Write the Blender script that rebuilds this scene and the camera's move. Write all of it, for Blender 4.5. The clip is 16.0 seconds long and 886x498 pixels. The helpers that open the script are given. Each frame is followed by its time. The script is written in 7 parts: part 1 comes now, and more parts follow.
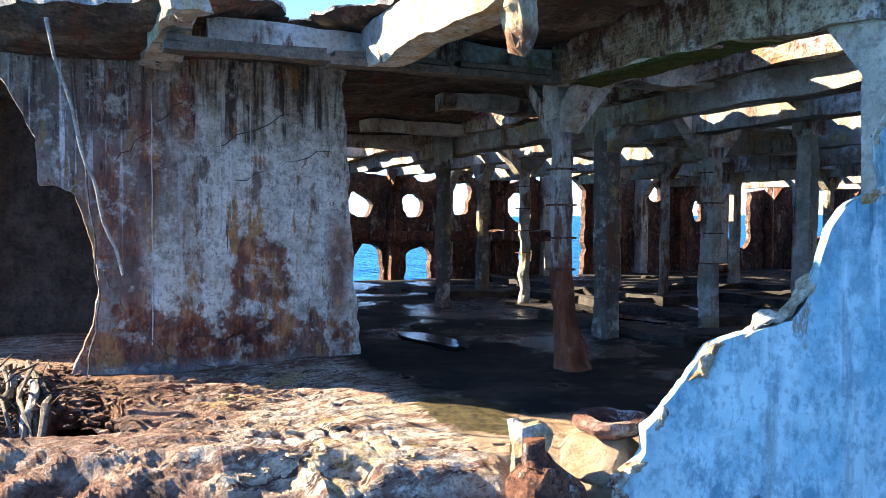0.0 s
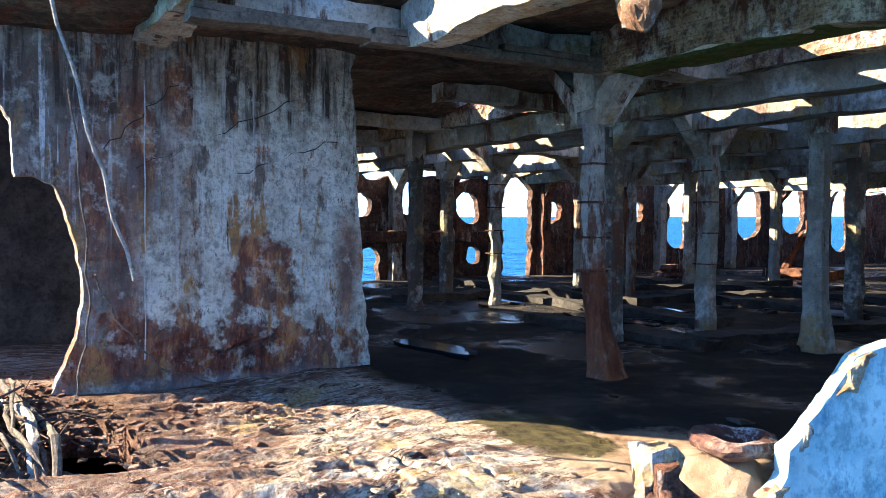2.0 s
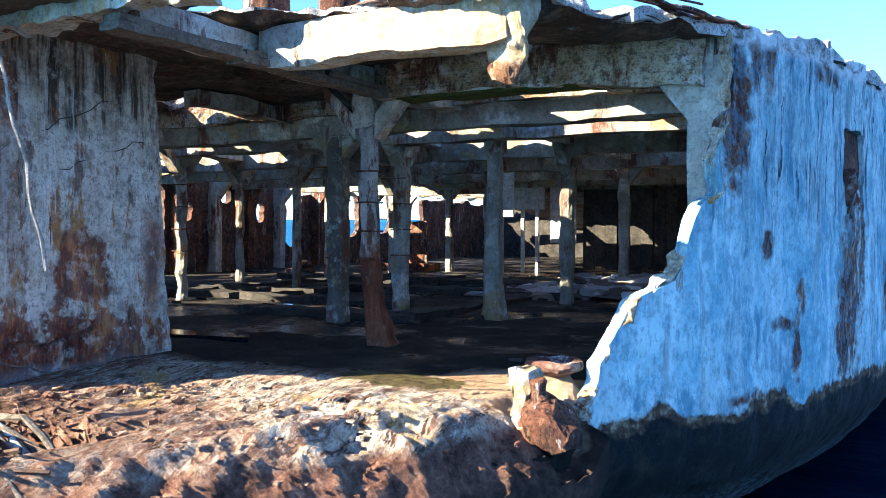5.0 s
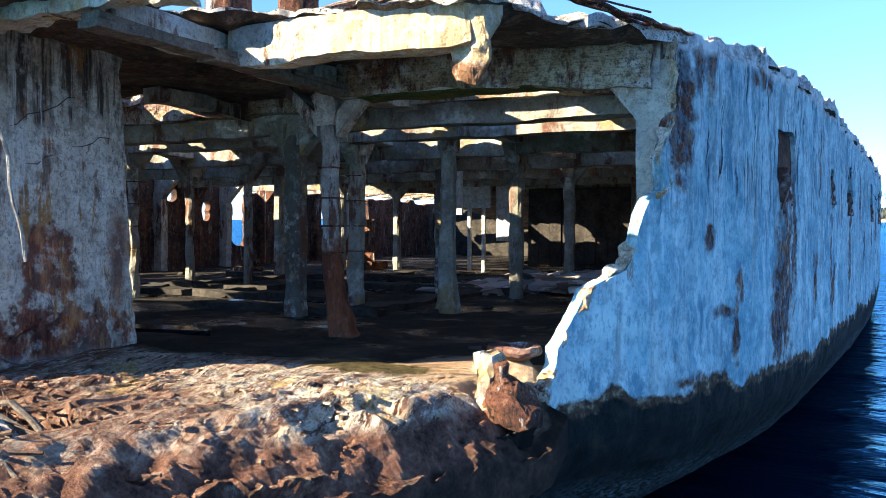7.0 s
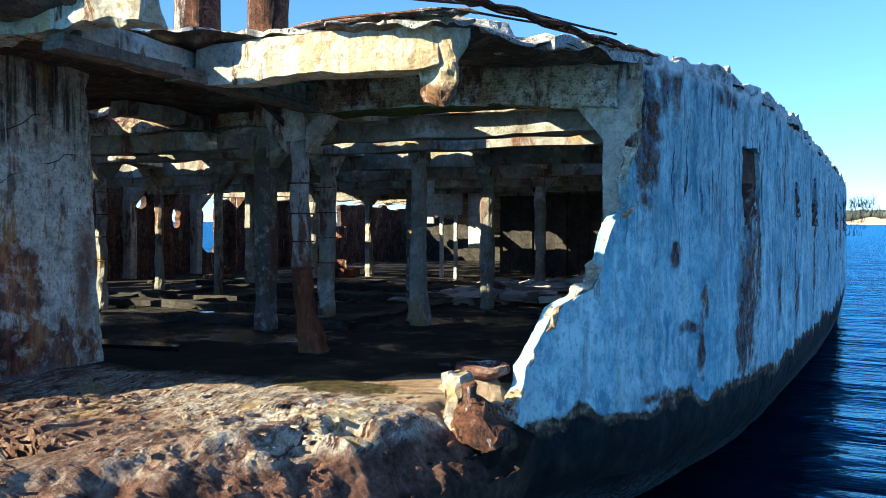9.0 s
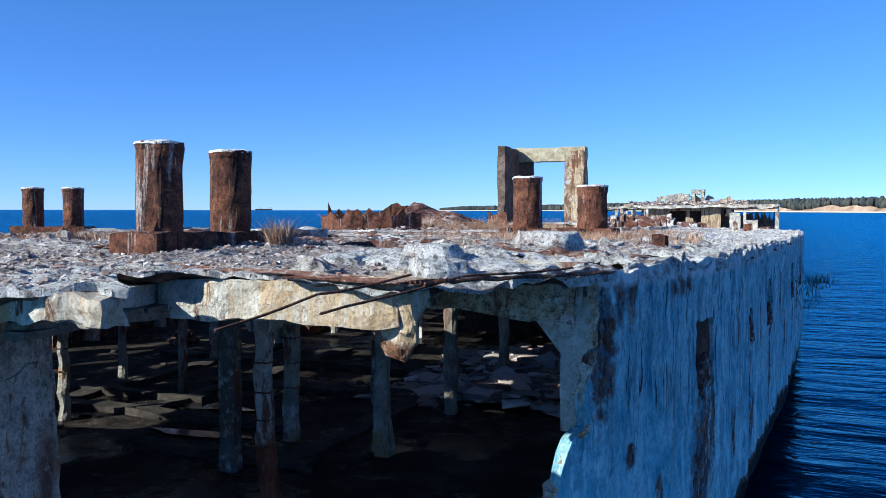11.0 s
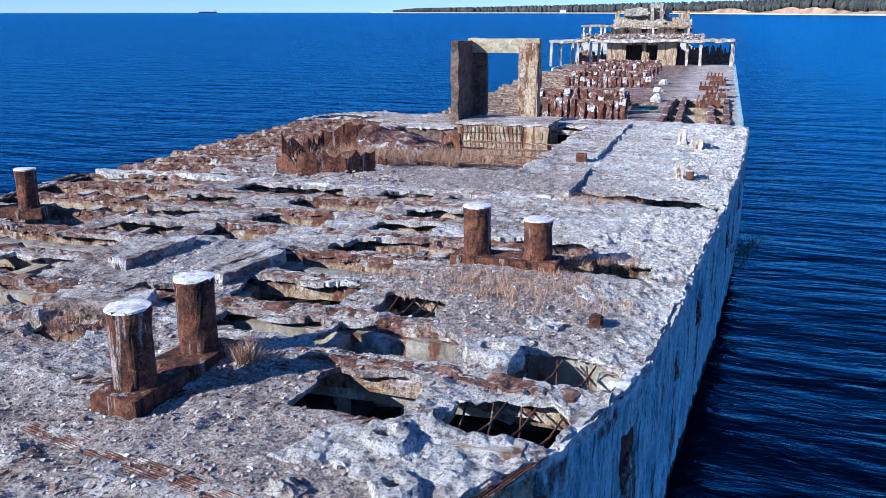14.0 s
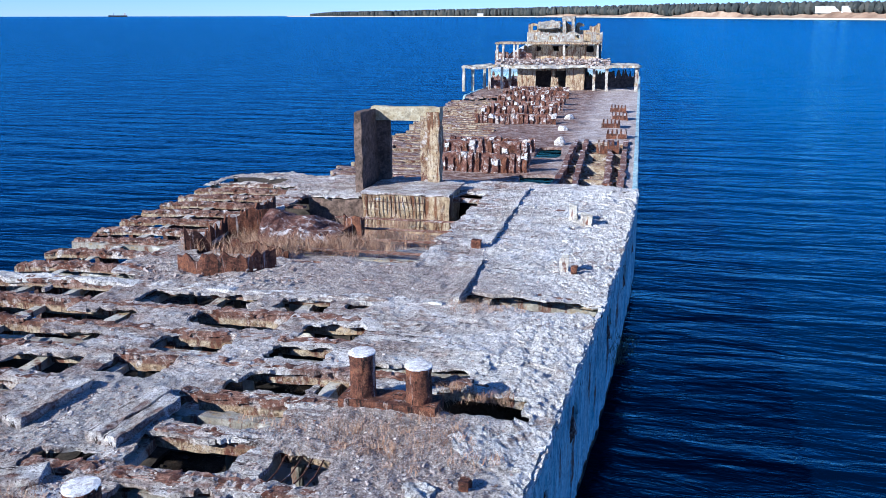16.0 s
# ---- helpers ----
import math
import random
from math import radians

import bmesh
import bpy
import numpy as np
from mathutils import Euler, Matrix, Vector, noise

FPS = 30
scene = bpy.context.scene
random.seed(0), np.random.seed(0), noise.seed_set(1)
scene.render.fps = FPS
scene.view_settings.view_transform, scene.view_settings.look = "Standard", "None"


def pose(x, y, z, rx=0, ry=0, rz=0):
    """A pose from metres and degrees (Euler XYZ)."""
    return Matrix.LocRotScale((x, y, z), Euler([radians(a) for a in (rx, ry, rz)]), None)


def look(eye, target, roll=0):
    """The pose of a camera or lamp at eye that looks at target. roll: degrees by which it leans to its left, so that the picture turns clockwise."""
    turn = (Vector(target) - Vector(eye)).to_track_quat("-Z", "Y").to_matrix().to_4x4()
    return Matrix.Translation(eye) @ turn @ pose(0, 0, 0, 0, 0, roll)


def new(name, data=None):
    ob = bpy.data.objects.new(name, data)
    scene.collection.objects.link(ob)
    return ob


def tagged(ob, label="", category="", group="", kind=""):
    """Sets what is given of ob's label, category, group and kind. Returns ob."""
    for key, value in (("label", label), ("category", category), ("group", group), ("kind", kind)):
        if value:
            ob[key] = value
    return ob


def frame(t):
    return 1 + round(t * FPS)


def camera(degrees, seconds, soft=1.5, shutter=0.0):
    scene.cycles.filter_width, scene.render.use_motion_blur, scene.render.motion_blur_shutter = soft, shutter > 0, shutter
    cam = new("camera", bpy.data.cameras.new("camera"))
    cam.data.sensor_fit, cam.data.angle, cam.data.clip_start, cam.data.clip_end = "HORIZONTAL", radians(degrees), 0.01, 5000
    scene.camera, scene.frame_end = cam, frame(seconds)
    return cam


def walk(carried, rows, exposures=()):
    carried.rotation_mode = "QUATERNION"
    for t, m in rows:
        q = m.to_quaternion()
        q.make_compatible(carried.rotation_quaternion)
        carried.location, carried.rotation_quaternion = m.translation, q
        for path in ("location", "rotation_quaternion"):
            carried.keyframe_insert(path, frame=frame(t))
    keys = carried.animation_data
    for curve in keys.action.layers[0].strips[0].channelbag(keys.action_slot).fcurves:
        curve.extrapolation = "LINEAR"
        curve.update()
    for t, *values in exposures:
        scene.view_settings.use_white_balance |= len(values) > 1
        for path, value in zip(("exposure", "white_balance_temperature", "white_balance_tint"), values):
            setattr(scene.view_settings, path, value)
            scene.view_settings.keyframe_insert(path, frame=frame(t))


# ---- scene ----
# ================= camera =================
cam = camera(55.67, 16.0, soft=0.55)
# seconds, x, y, z, tilt, lean, heading
ROWS = [
    (0.0, 8.386, 0.222, 2.666, 87.76, 0.27, 65.81),
    (0.5, 8.207, 0.056, 2.654, 87.80, 0.19, 66.27),
    (1.0, 7.999, -0.088, 2.648, 87.77, 0.17, 66.47),
    (1.5, 7.811, -0.141, 2.642, 87.77, 0.08, 62.70),
    (2.0, 7.563, -0.285, 2.648, 87.79, 0.10, 59.44),
    (2.5, 7.381, -0.500, 2.648, 87.85, 0.10, 54.94),
    (3.0, 7.287, -0.781, 2.636, 87.83, 0.06, 49.31),
    (3.5, 7.223, -1.180, 2.622, 87.83, -0.14, 43.41),
    (4.0, 7.195, -1.551, 2.595, 87.91, -0.13, 38.60),
    (4.5, 7.136, -2.014, 2.610, 87.92, -0.14, 33.05),
    (7.0, 7.107, -2.609, 2.560, 88.01, -0.15, 25.34),
    (7.5, 7.134, -2.587, 2.560, 87.96, -0.09, 24.73),
    (8.0, 7.115, -2.601, 2.545, 88.05, 0.01, 24.38),
    (10.5, 7.209, -2.641, 3.713, 88.04, -0.26, 21.81),
    (11.0, 7.209, -2.653, 4.325, 87.32, -0.09, 21.30),
    (11.5, 7.179, -2.650, 4.840, 84.63, -0.18, 20.80),
    (12.0, 7.114, -2.666, 5.408, 81.53, -0.12, 20.23),
    (12.5, 7.126, -2.642, 5.992, 78.58, -0.21, 19.76),
    (13.0, 7.159, -2.657, 6.486, 75.74, -0.04, 19.32),
    (13.5, 7.234, -2.715, 7.036, 74.18, 0.03, 18.76),
    (14.0, 7.301, -2.750, 7.499, 74.18, 0.06, 18.24),
    (14.5, 7.385, -2.771, 7.991, 74.20, 0.17, 17.70),
    (15.0, 7.594, -2.756, 8.525, 74.22, 0.21, 17.17),
    (15.5, 7.828, -2.762, 9.092, 74.25, 0.18, 15.48),
    (16.0, 7.979, -2.806, 9.831, 74.36, 0.11, 12.87),
]
EXPOSURES = [(0.0, 2.78, 7850, 2), (4.5, 2.78, 7200, -3), (7.0, 2.33, 7850, -2), (8.0, 2.31, 7850, -4), (9.6, 1.65, 7050, -15), (10.5, 1.36, 6550, -20), (11.1, 0.76, 5650, 0), (12.2, 0.62, 5350, 8), (13.0, 0.76, 5550, 7), (16.0, 0.88, 5550, 4)]
walk(cam, [(t, pose(x, y, z, rx, ry, rz)) for t, x, y, z, rx, ry, rz in ROWS], EXPOSURES)

# ================= light =================
SUN_EL, SUN_AZ = 27.0, 222.5
world = bpy.data.worlds.new("sky")
scene.world = world
world.use_nodes = True
wn = world.node_tree
sky = wn.nodes.new("ShaderNodeTexSky")
sky.sky_type, sky.sun_disc = "NISHITA", False
sky.sun_elevation, sky.sun_rotation = radians(SUN_EL), radians(SUN_AZ)
sky.altitude = 1500.0
sky.air_density, sky.dust_density, sky.ozone_density = 0.7, 0.0, 4.0
cool = wn.nodes.new("ShaderNodeMix")
cool.data_type, cool.blend_type = "RGBA", "MULTIPLY"
cool.inputs[0].default_value = 1.0
cool.inputs[7].default_value = (0.66, 0.87, 1.18, 1)
wn.links.new(sky.outputs[0], cool.inputs[6])
# thin sea haze: the sky is less green towards the horizon
tc = wn.nodes.new("ShaderNodeTexCoord")
sx = wn.nodes.new("ShaderNodeSeparateXYZ")
wn.links.new(tc.outputs["Generated"], sx.inputs[0])
up = wn.nodes.new("ShaderNodeMapRange")
up.inputs[1].default_value, up.inputs[2].default_value = 0.0, 0.45
wn.links.new(sx.outputs[2], up.inputs[0])
haze = wn.nodes.new("ShaderNodeMix")
haze.data_type = "RGBA"
haze.inputs[6].default_value, haze.inputs[7].default_value = (0.52, 0.59, 0.91, 1), (0.62, 0.92, 1.20, 1)
wn.links.new(up.outputs[0], haze.inputs[0])
wn.links.new(haze.outputs[2], cool.inputs[7])
wn.links.new(cool.outputs[2], wn.nodes["Background"].inputs[0])
wn.nodes["Background"].inputs[1].default_value = 0.105
sun_data = bpy.data.lights.new("sun", "SUN")
sun_data.energy, sun_data.angle, sun_data.color = 4.8, radians(0.5), (1.0, 0.90, 0.78)
sun = new("sun", sun_data)
sd = Vector((math.sin(radians(SUN_AZ)) * math.cos(radians(SUN_EL)), math.cos(radians(SUN_AZ)) * math.cos(radians(SUN_EL)), math.sin(radians(SUN_EL))))
sun.matrix_world = look(sd * 50, (0, 0, 0))

# The wreck leans a little: its own upright frame, level with the deck at z = 4
SHIP = Matrix.Translation((0, 0, 4)) @ pose(0, 0, 0, -0.735, -0.35, 0) @ Matrix.Translation((0, 0, -4))


# ================= materials =================
def ramp(nt, fac, stops):
    n = nt.nodes.new("ShaderNodeValToRGB")
    while len(n.color_ramp.elements) < len(stops):
        n.color_ramp.elements.new(0.5)
    for e, (p, c) in zip(n.color_ramp.elements, stops):
        e.position, e.color = p, (*c, 1) if len(c) == 3 else c
    nt.links.new(fac, n.inputs[0])
    return n.outputs[0]


def grey(a, b):
    return [(a, (0, 0, 0)), (b, (1, 1, 1))]


class Mat:
    """A node material built up in layers on object coordinates."""

    def __init__(self, name, roughness=0.85, metallic=0.0, spread=0.0):
        self.m = bpy.data.materials.new(name)
        self.m.use_nodes = True
        self.nt = self.m.node_tree
        self.bsdf = self.nt.nodes["Principled BSDF"]
        self.bsdf.inputs["Roughness"].default_value = roughness
        self.bsdf.inputs["Metallic"].default_value = metallic
        self.bsdf.inputs["Specular IOR Level"].default_value = 0.25
        tc = self.nt.nodes.new("ShaderNodeTexCoord")
        self.co = tc.outputs["Object"]
        if spread:
            info = self.nt.nodes.new("ShaderNodeObjectInfo")
            add = self.nt.nodes.new("ShaderNodeVectorMath")
            mul = self.nt.nodes.new("ShaderNodeMath")
            mul.operation = "MULTIPLY"
            mul.inputs[1].default_value = spread
            self.nt.links.new(info.outputs["Random"], mul.inputs[0])
            self.nt.links.new(self.co, add.inputs[0])
            self.nt.links.new(mul.outputs[0], add.inputs[1])
            self.co = add.outputs[0]
        self.colour = None
        self.height = None

    def noise(self, scale, detail=6.0, rough=0.6, stretch=(1, 1, 1), distort=0.0, at=(0, 0, 0)):
        mp = self.nt.nodes.new("ShaderNodeMapping")
        mp.inputs["Scale"].default_value = stretch
        mp.inputs["Location"].default_value = at
        self.nt.links.new(self.co, mp.inputs[0])
        n = self.nt.nodes.new("ShaderNodeTexNoise")
        n.inputs["Scale"].default_value, n.inputs["Detail"].default_value = scale, detail
        n.inputs["Roughness"].default_value, n.inputs["Distortion"].default_value = rough, distort
        self.nt.links.new(mp.outputs[0], n.inputs["Vector"])
        return n.outputs[0]

    def cells(self, scale, stretch=(1, 1, 1), feature="F1"):
        mp = self.nt.nodes.new("ShaderNodeMapping")
        mp.inputs["Scale"].default_value = stretch
        self.nt.links.new(self.co, mp.inputs[0])
        n = self.nt.nodes.new("ShaderNodeTexVoronoi")
        n.feature = feature
        n.inputs["Scale"].default_value = scale
        self.nt.links.new(mp.outputs[0], n.inputs["Vector"])
        return n.outputs["Distance"], n.outputs["Color"] if feature == "F1" else None

    def axis(self, k, a, b, wobble=0.0, scale=2.0, lean=0.0):
        """0 to 1 as coordinate k (plus lean times y) goes from a to b, with a wavy edge."""
        sep = self.nt.nodes.new("ShaderNodeSeparateXYZ")
        self.nt.links.new(self.co, sep.inputs[0])
        out = sep.outputs[k]
        if lean:
            tip = self.nt.nodes.new("ShaderNodeMath")
            tip.operation = "MULTIPLY_ADD"
            self.nt.links.new(sep.outputs[1], tip.inputs[0])
            tip.inputs[1].default_value = lean
            self.nt.links.new(out, tip.inputs[2])
            out = tip.outputs[0]
        if wobble:
            ma = self.nt.nodes.new("ShaderNodeMath")
            ma.operation = "MULTIPLY_ADD"
            self.nt.links.new(self.noise(scale), ma.inputs[0])
            ma.inputs[1].default_value = wobble
            self.nt.links.new(out, ma.inputs[2])
            out = ma.outputs[0]
        mr = self.nt.nodes.new("ShaderNodeMapRange")
        self.nt.links.new(out, mr.inputs[0])
        mr.inputs[1].default_value, mr.inputs[2].default_value = a, b
        return mr.outputs[0]

    def blob(self, centre, radii, wobble=0.6, scale=3.0, soft=0.15):
        """1 inside a stain of its own place and size, 0 outside, with a torn outline."""
        sub = self.nt.nodes.new("ShaderNodeVectorMath")
        sub.operation = "SUBTRACT"
        sub.inputs[1].default_value = centre
        self.nt.links.new(self.co, sub.inputs[0])
        mul = self.nt.nodes.new("ShaderNodeVectorMath")
        mul.operation = "MULTIPLY"
        mul.inputs[1].default_value = tuple(1.0 / q for q in radii)
        self.nt.links.new(sub.outputs[0], mul.inputs[0])
        ln = self.nt.nodes.new("ShaderNodeVectorMath")
        ln.operation = "LENGTH"
        self.nt.links.new(mul.outputs[0], ln.inputs[0])
        ma = self.nt.nodes.new("ShaderNodeMath")
        ma.operation = "MULTIPLY_ADD"
        self.nt.links.new(self.noise(scale, 6, 0.6, at=centre), ma.inputs[0])
        ma.inputs[1].default_value = wobble * 3
        self.nt.links.new(ln.outputs["Value"], ma.inputs[2])
        mr = self.nt.nodes.new("ShaderNodeMapRange")
        self.nt.links.new(ma.outputs[0], mr.inputs[0])
        mr.inputs[1].default_value, mr.inputs[2].default_value = 1 + soft + wobble * 1.5, 1 - soft + wobble * 1.5
        return mr.outputs[0]

    def times(self, a, b):
        m = self.nt.nodes.new("ShaderNodeMath")
        m.operation = "MULTIPLY"
        for i, v in enumerate((a, b)):
            if isinstance(v, (int, float)):
                m.inputs[i].default_value = v
            else:
                self.nt.links.new(v, m.inputs[i])
        return m.outputs[0]

    def base(self, fac, stops):
        self.colour = ramp(self.nt, fac, stops)
        return self

    def over(self, fac, colour):
        """Lay a colour (or socket) over what is there."""
        mx = self.nt.nodes.new("ShaderNodeMix")
        mx.data_type = "RGBA"
        self.nt.links.new(fac, mx.inputs[0])
        self.nt.links.new(self.colour, mx.inputs[6])
        if isinstance(colour, tuple):
            mx.inputs[7].default_value = (*colour, 1)
        else:
            self.nt.links.new(colour, mx.inputs[7])
        self.colour = mx.outputs[2]
        return self

    def grain(self, scale, dark, light, amount=0.8, stretch=(1, 1, 1)):
        """Fine speckle at two sizes: darker pits and lighter chips."""
        self.over(self.times(self.mask(self.noise(scale, 5, 0.7, stretch, at=(3, 1, 8)), 0.50, 0.62), amount), dark)
        self.over(self.times(self.mask(self.noise(scale * 0.6, 5, 0.7, stretch, at=(8, 2, 1)), 0.54, 0.66), amount), light)
        self.over(self.times(self.mask(self.noise(scale * 3.1, 3, 0.6, stretch, at=(1, 7, 2)), 0.53, 0.62), amount * 0.8), dark)
        return self

    def mask(self, fac, a, b):
        return ramp(self.nt, fac, grey(a, b))

    def bump(self, fac, strength, dist):
        b = self.nt.nodes.new("ShaderNodeBump")
        b.inputs["Strength"].default_value, b.inputs["Distance"].default_value = strength, dist
        self.nt.links.new(fac, b.inputs["Height"])
        if self.height is not None:
            self.nt.links.new(self.height, b.inputs["Normal"])
        self.height = b.outputs[0]
        return self

    def rough(self, fac, lo, hi):
        mr = self.nt.nodes.new("ShaderNodeMapRange")
        self.nt.links.new(fac, mr.inputs[0])
        mr.inputs[3].default_value, mr.inputs[4].default_value = lo, hi
        self.nt.links.new(mr.outputs[0], self.bsdf.inputs["Roughness"])
        return self

    def done(self):
        if self.colour is not None:
            self.nt.links.new(self.colour, self.bsdf.inputs["Base Color"])
        if self.height is not None:
            self.nt.links.new(self.height, self.bsdf.inputs["Normal"])
        return self.m


RUST, DARK_RUST, ORANGE = (0.13, 0.05, 0.032), (0.055, 0.022, 0.017), (0.30, 0.13, 0.05)


def crust_material():
    m = Mat("bleached_deck_concrete", 0.92)
    m.base(m.noise(1.5, 9, 0.74), [(0.34, (0.27, 0.215, 0.185)), (0.44, (0.66, 0.605, 0.56)), (0.52, (0.87, 0.845, 0.81))])
    m.over(m.times(m.mask(m.noise(0.6, 8, 0.74, at=(7, 3, 0)), 0.50, 0.58), 0.8), (0.42, 0.33, 0.305))
    m.over(m.times(m.mask(m.noise(1.4, 8, 0.75, (0.35, 2.6, 1), at=(3, 8, 0)), 0.48, 0.56), m.axis(0, 6.2, 4.0, 1.5, 0.8)), ramp(m.nt, m.noise(8, 8, 0.78), [(0.40, (0.08, 0.032, 0.024)), (0.5, (0.20, 0.095, 0.072)), (0.6, (0.42, 0.30, 0.27))]))
    m.over(m.mask(m.noise(0.8, 6, 0.7, at=(1, 5, 0)), 0.49, 0.56), (0.84, 0.82, 0.83))
    m.over(m.mask(m.noise(2.6, 9, 0.78, (0.28, 2.6, 1), at=(9, 3, 4)), 0.565, 0.59), (0.035, 0.022, 0.02))
    m.over(m.mask(m.noise(3.5, 8, 0.8, at=(5, 9, 4)), 0.61, 0.64), (0.06, 0.04, 0.034))
    # brown weathered left half, smooth grey patch, white crust by the right edge
    m.over(m.times(m.times(m.axis(0, 4.2, 1.5, 2.0, 0.7), m.mask(m.noise(1.1, 8, 0.75, (0.6, 1.5, 1), at=(4, 6, 1)), 0.42, 0.56)), 0.75), ramp(m.nt, m.noise(11, 8, 0.78), [(0.40, (0.10, 0.055, 0.045)), (0.5, (0.30, 0.215, 0.19)), (0.6, (0.55, 0.47, 0.45))]))
    m.over(m.times(m.blob((0.1, 7.6, 4), (1.3, 1.5, 9), 0.5, 1.4, 0.2), 0.9), ramp(m.nt, m.noise(5, 7, 0.7), [(0.36, (0.40, 0.38, 0.38)), (0.6, (0.58, 0.57, 0.58))]))
    m.over(m.times(m.axis(0, 5.7, 7.2, 2.0, 0.6), m.mask(m.noise(2.2, 9, 0.78, at=(2, 1, 4)), 0.42, 0.52)), (0.84, 0.83, 0.83))
    # beds of brown gravel
    bed = ramp(m.nt, m.noise(26, 6, 0.8), [(0.36, (0.08, 0.055, 0.05)), (0.48, (0.32, 0.25, 0.235)), (0.60, (0.72, 0.66, 0.64))])
    m.over(m.times(m.blob((4.9, 7.2, 4), (1.5, 1.9, 9), 0.5, 1.6, 0.3), 0.9), bed)
    m.over(m.times(m.blob((3.9, 2.9, 4), (1.5, 0.85, 9), 0.5, 1.6, 0.3), 0.9), bed)
    m.over(m.times(m.blob((2.4, 15.2, 4), (3.6, 1.5, 9), 0.6, 1.2, 0.3), 0.8), bed)
    d, c = m.cells(38)
    stone = ramp(m.nt, c, [(0.1, (0.10, 0.075, 0.07)), (0.45, (0.38, 0.32, 0.30)), (0.9, (0.80, 0.77, 0.75))])
    m.over(m.times(m.mask(m.noise(0.9, 7, 0.75, at=(2, 2, 6)), 0.46, 0.58), 0.6), stone)
    m.grain(18, (0.12, 0.08, 0.07), (0.85, 0.82, 0.80), 0.5)
    m.bump(d, 0.8, 0.02)
    m.over(m.mask(m.noise(34, 5, 0.75, at=(4, 4, 4)), 0.575, 0.61), (0.07, 0.05, 0.045))
    m.bump(m.noise(7, 10, 0.78, (0.7, 1.6, 1)), 1.0, 0.05)
    m.bump(m.noise(34, 6, 0.78), 1.0, 0.03)
    return m.done()


def hull_material():
    m = Mat("weathered_hull_concrete", 0.8)
    m.bsdf.inputs["Specular IOR Level"].default_value = 0.15
    # grey concrete tinted blue: the shaded side's skylight put into the base
    m.base(m.noise(1.3, 9, 0.70), [(0.36, (0.10, 0.29, 0.39)), (0.47, (0.26, 0.51, 0.60)), (0.60, (0.58, 0.78, 0.80))])
    # broad dull grey and dark blue patches
    m.over(m.times(m.mask(m.noise(0.8, 7, 0.65, (1.5, 1.5, 0.6), at=(3, 8, 4)), 0.50, 0.60), 0.7), (0.40, 0.50, 0.52))
    m.over(m.times(m.mask(m.noise(2.2, 9, 0.75, (1.2, 1.2, 0.6), at=(7, 7, 3)), 0.52, 0.59), 0.8), (0.075, 0.24, 0.35))
    # falling streaks: pale lime, dull ochre-grey, dark
    m.over(m.times(m.mask(m.noise(4.0, 6, 0.6, (1.5, 1.5, 0.10)), 0.50, 0.66), 0.65), (0.68, 0.82, 0.83))
    m.over(m.times(m.mask(m.noise(12.0, 5, 0.6, (1.5, 1.5, 0.045), at=(1, 6, 4)), 0.57, 0.66), m.times(m.axis(2, 1.9, 2.9, 0.8), 0.7)), (0.74, 0.86, 0.87))
    m.over(m.times(m.mask(m.noise(3.6, 6, 0.65, (1.6, 1.6, 0.10), at=(6, 6, 2)), 0.55, 0.62), 0.75), (0.33, 0.39, 0.38))
    m.over(m.times(m.mask(m.noise(7.0, 6, 0.6, (1.5, 1.5, 0.06), at=(9, 3, 6)), 0.60, 0.65), m.times(m.axis(2, 1.9, 2.9, 0.8), 0.7)), (0.14, 0.26, 0.35))
    upper = m.axis(2, 2.75, 3.45, 0.9)
    m.over(m.times(m.mask(m.noise(6.0, 7, 0.68, (1.4, 1.4, 0.16), at=(4, 2, 9)), 0.55, 0.61), m.times(upper, 0.8)), (0.16, 0.21, 0.25))
    m.over(m.times(m.mask(m.noise(13.0, 6, 0.65, (1.4, 1.4, 0.12), at=(2, 9, 5)), 0.58, 0.62), upper), (0.06, 0.045, 0.045))
    m.over(m.times(m.mask(m.noise(9.0, 6, 0.65, (1.4, 1.4, 0.14), at=(5, 1, 2)), 0.52, 0.64), m.times(upper, 0.75)), (0.76, 0.86, 0.88))
    rust = ramp(m.nt, m.noise(9, 8, 0.75, (1.2, 1.2, 0.4)), [(0.36, (0.030, 0.015, 0.014)), (0.5, (0.14, 0.052, 0.034)), (0.62, (0.36, 0.20, 0.12))])
    for y, z, ry, rz in ((5.32, 2.05, 0.22, 0.80), (5.05, 1.75, 0.16, 0.38), (5.62, 2.4, 0.07, 0.5), (3.43, 3.3, 0.12, 0.50), (3.62, 3.72, 0.08, 0.26), (3.78, 3.72, 0.06, 0.30), (3.83, 2.44, 0.06, 0.10), (4.03, 1.89, 0.13, 0.05), (4.26, 2.05, 0.06, 0.14), (4.2, 1.72, 0.05, 0.22), (3.6, 1.42, 0.2, 0.05), (8.05, 2.2, 0.10, 0.6), (8.3, 1.8, 0.14, 0.3), (10.8, 2.2, 0.2, 0.6), (15.8, 2.3, 0.25, 0.5), (4.7, 3.75, 0.3, 0.12), (6.6, 2.0, 0.12, 0.3), (6.9, 3.0, 0.06, 0.35), (9.4, 2.9, 0.1, 0.3), (12.6, 3.0, 0.12, 0.4), (13.6, 2.3, 0.15, 0.3), (18.0, 2.6, 0.25, 0.6)):
        m.over(m.blob((float(np.interp(y, (2.5, 6, 12, 24), (5.5, 6.8, 7.3, 8.1))), y, z), (3.0, ry, rz), 0.9, 9.0, 0.3), rust)
    m.over(m.times(m.mask(m.noise(1.6, 8, 0.75, (1.3, 1.3, 0.45), at=(2, 2, 2)), 0.61, 0.64), 0.8), (0.32, 0.19, 0.11))
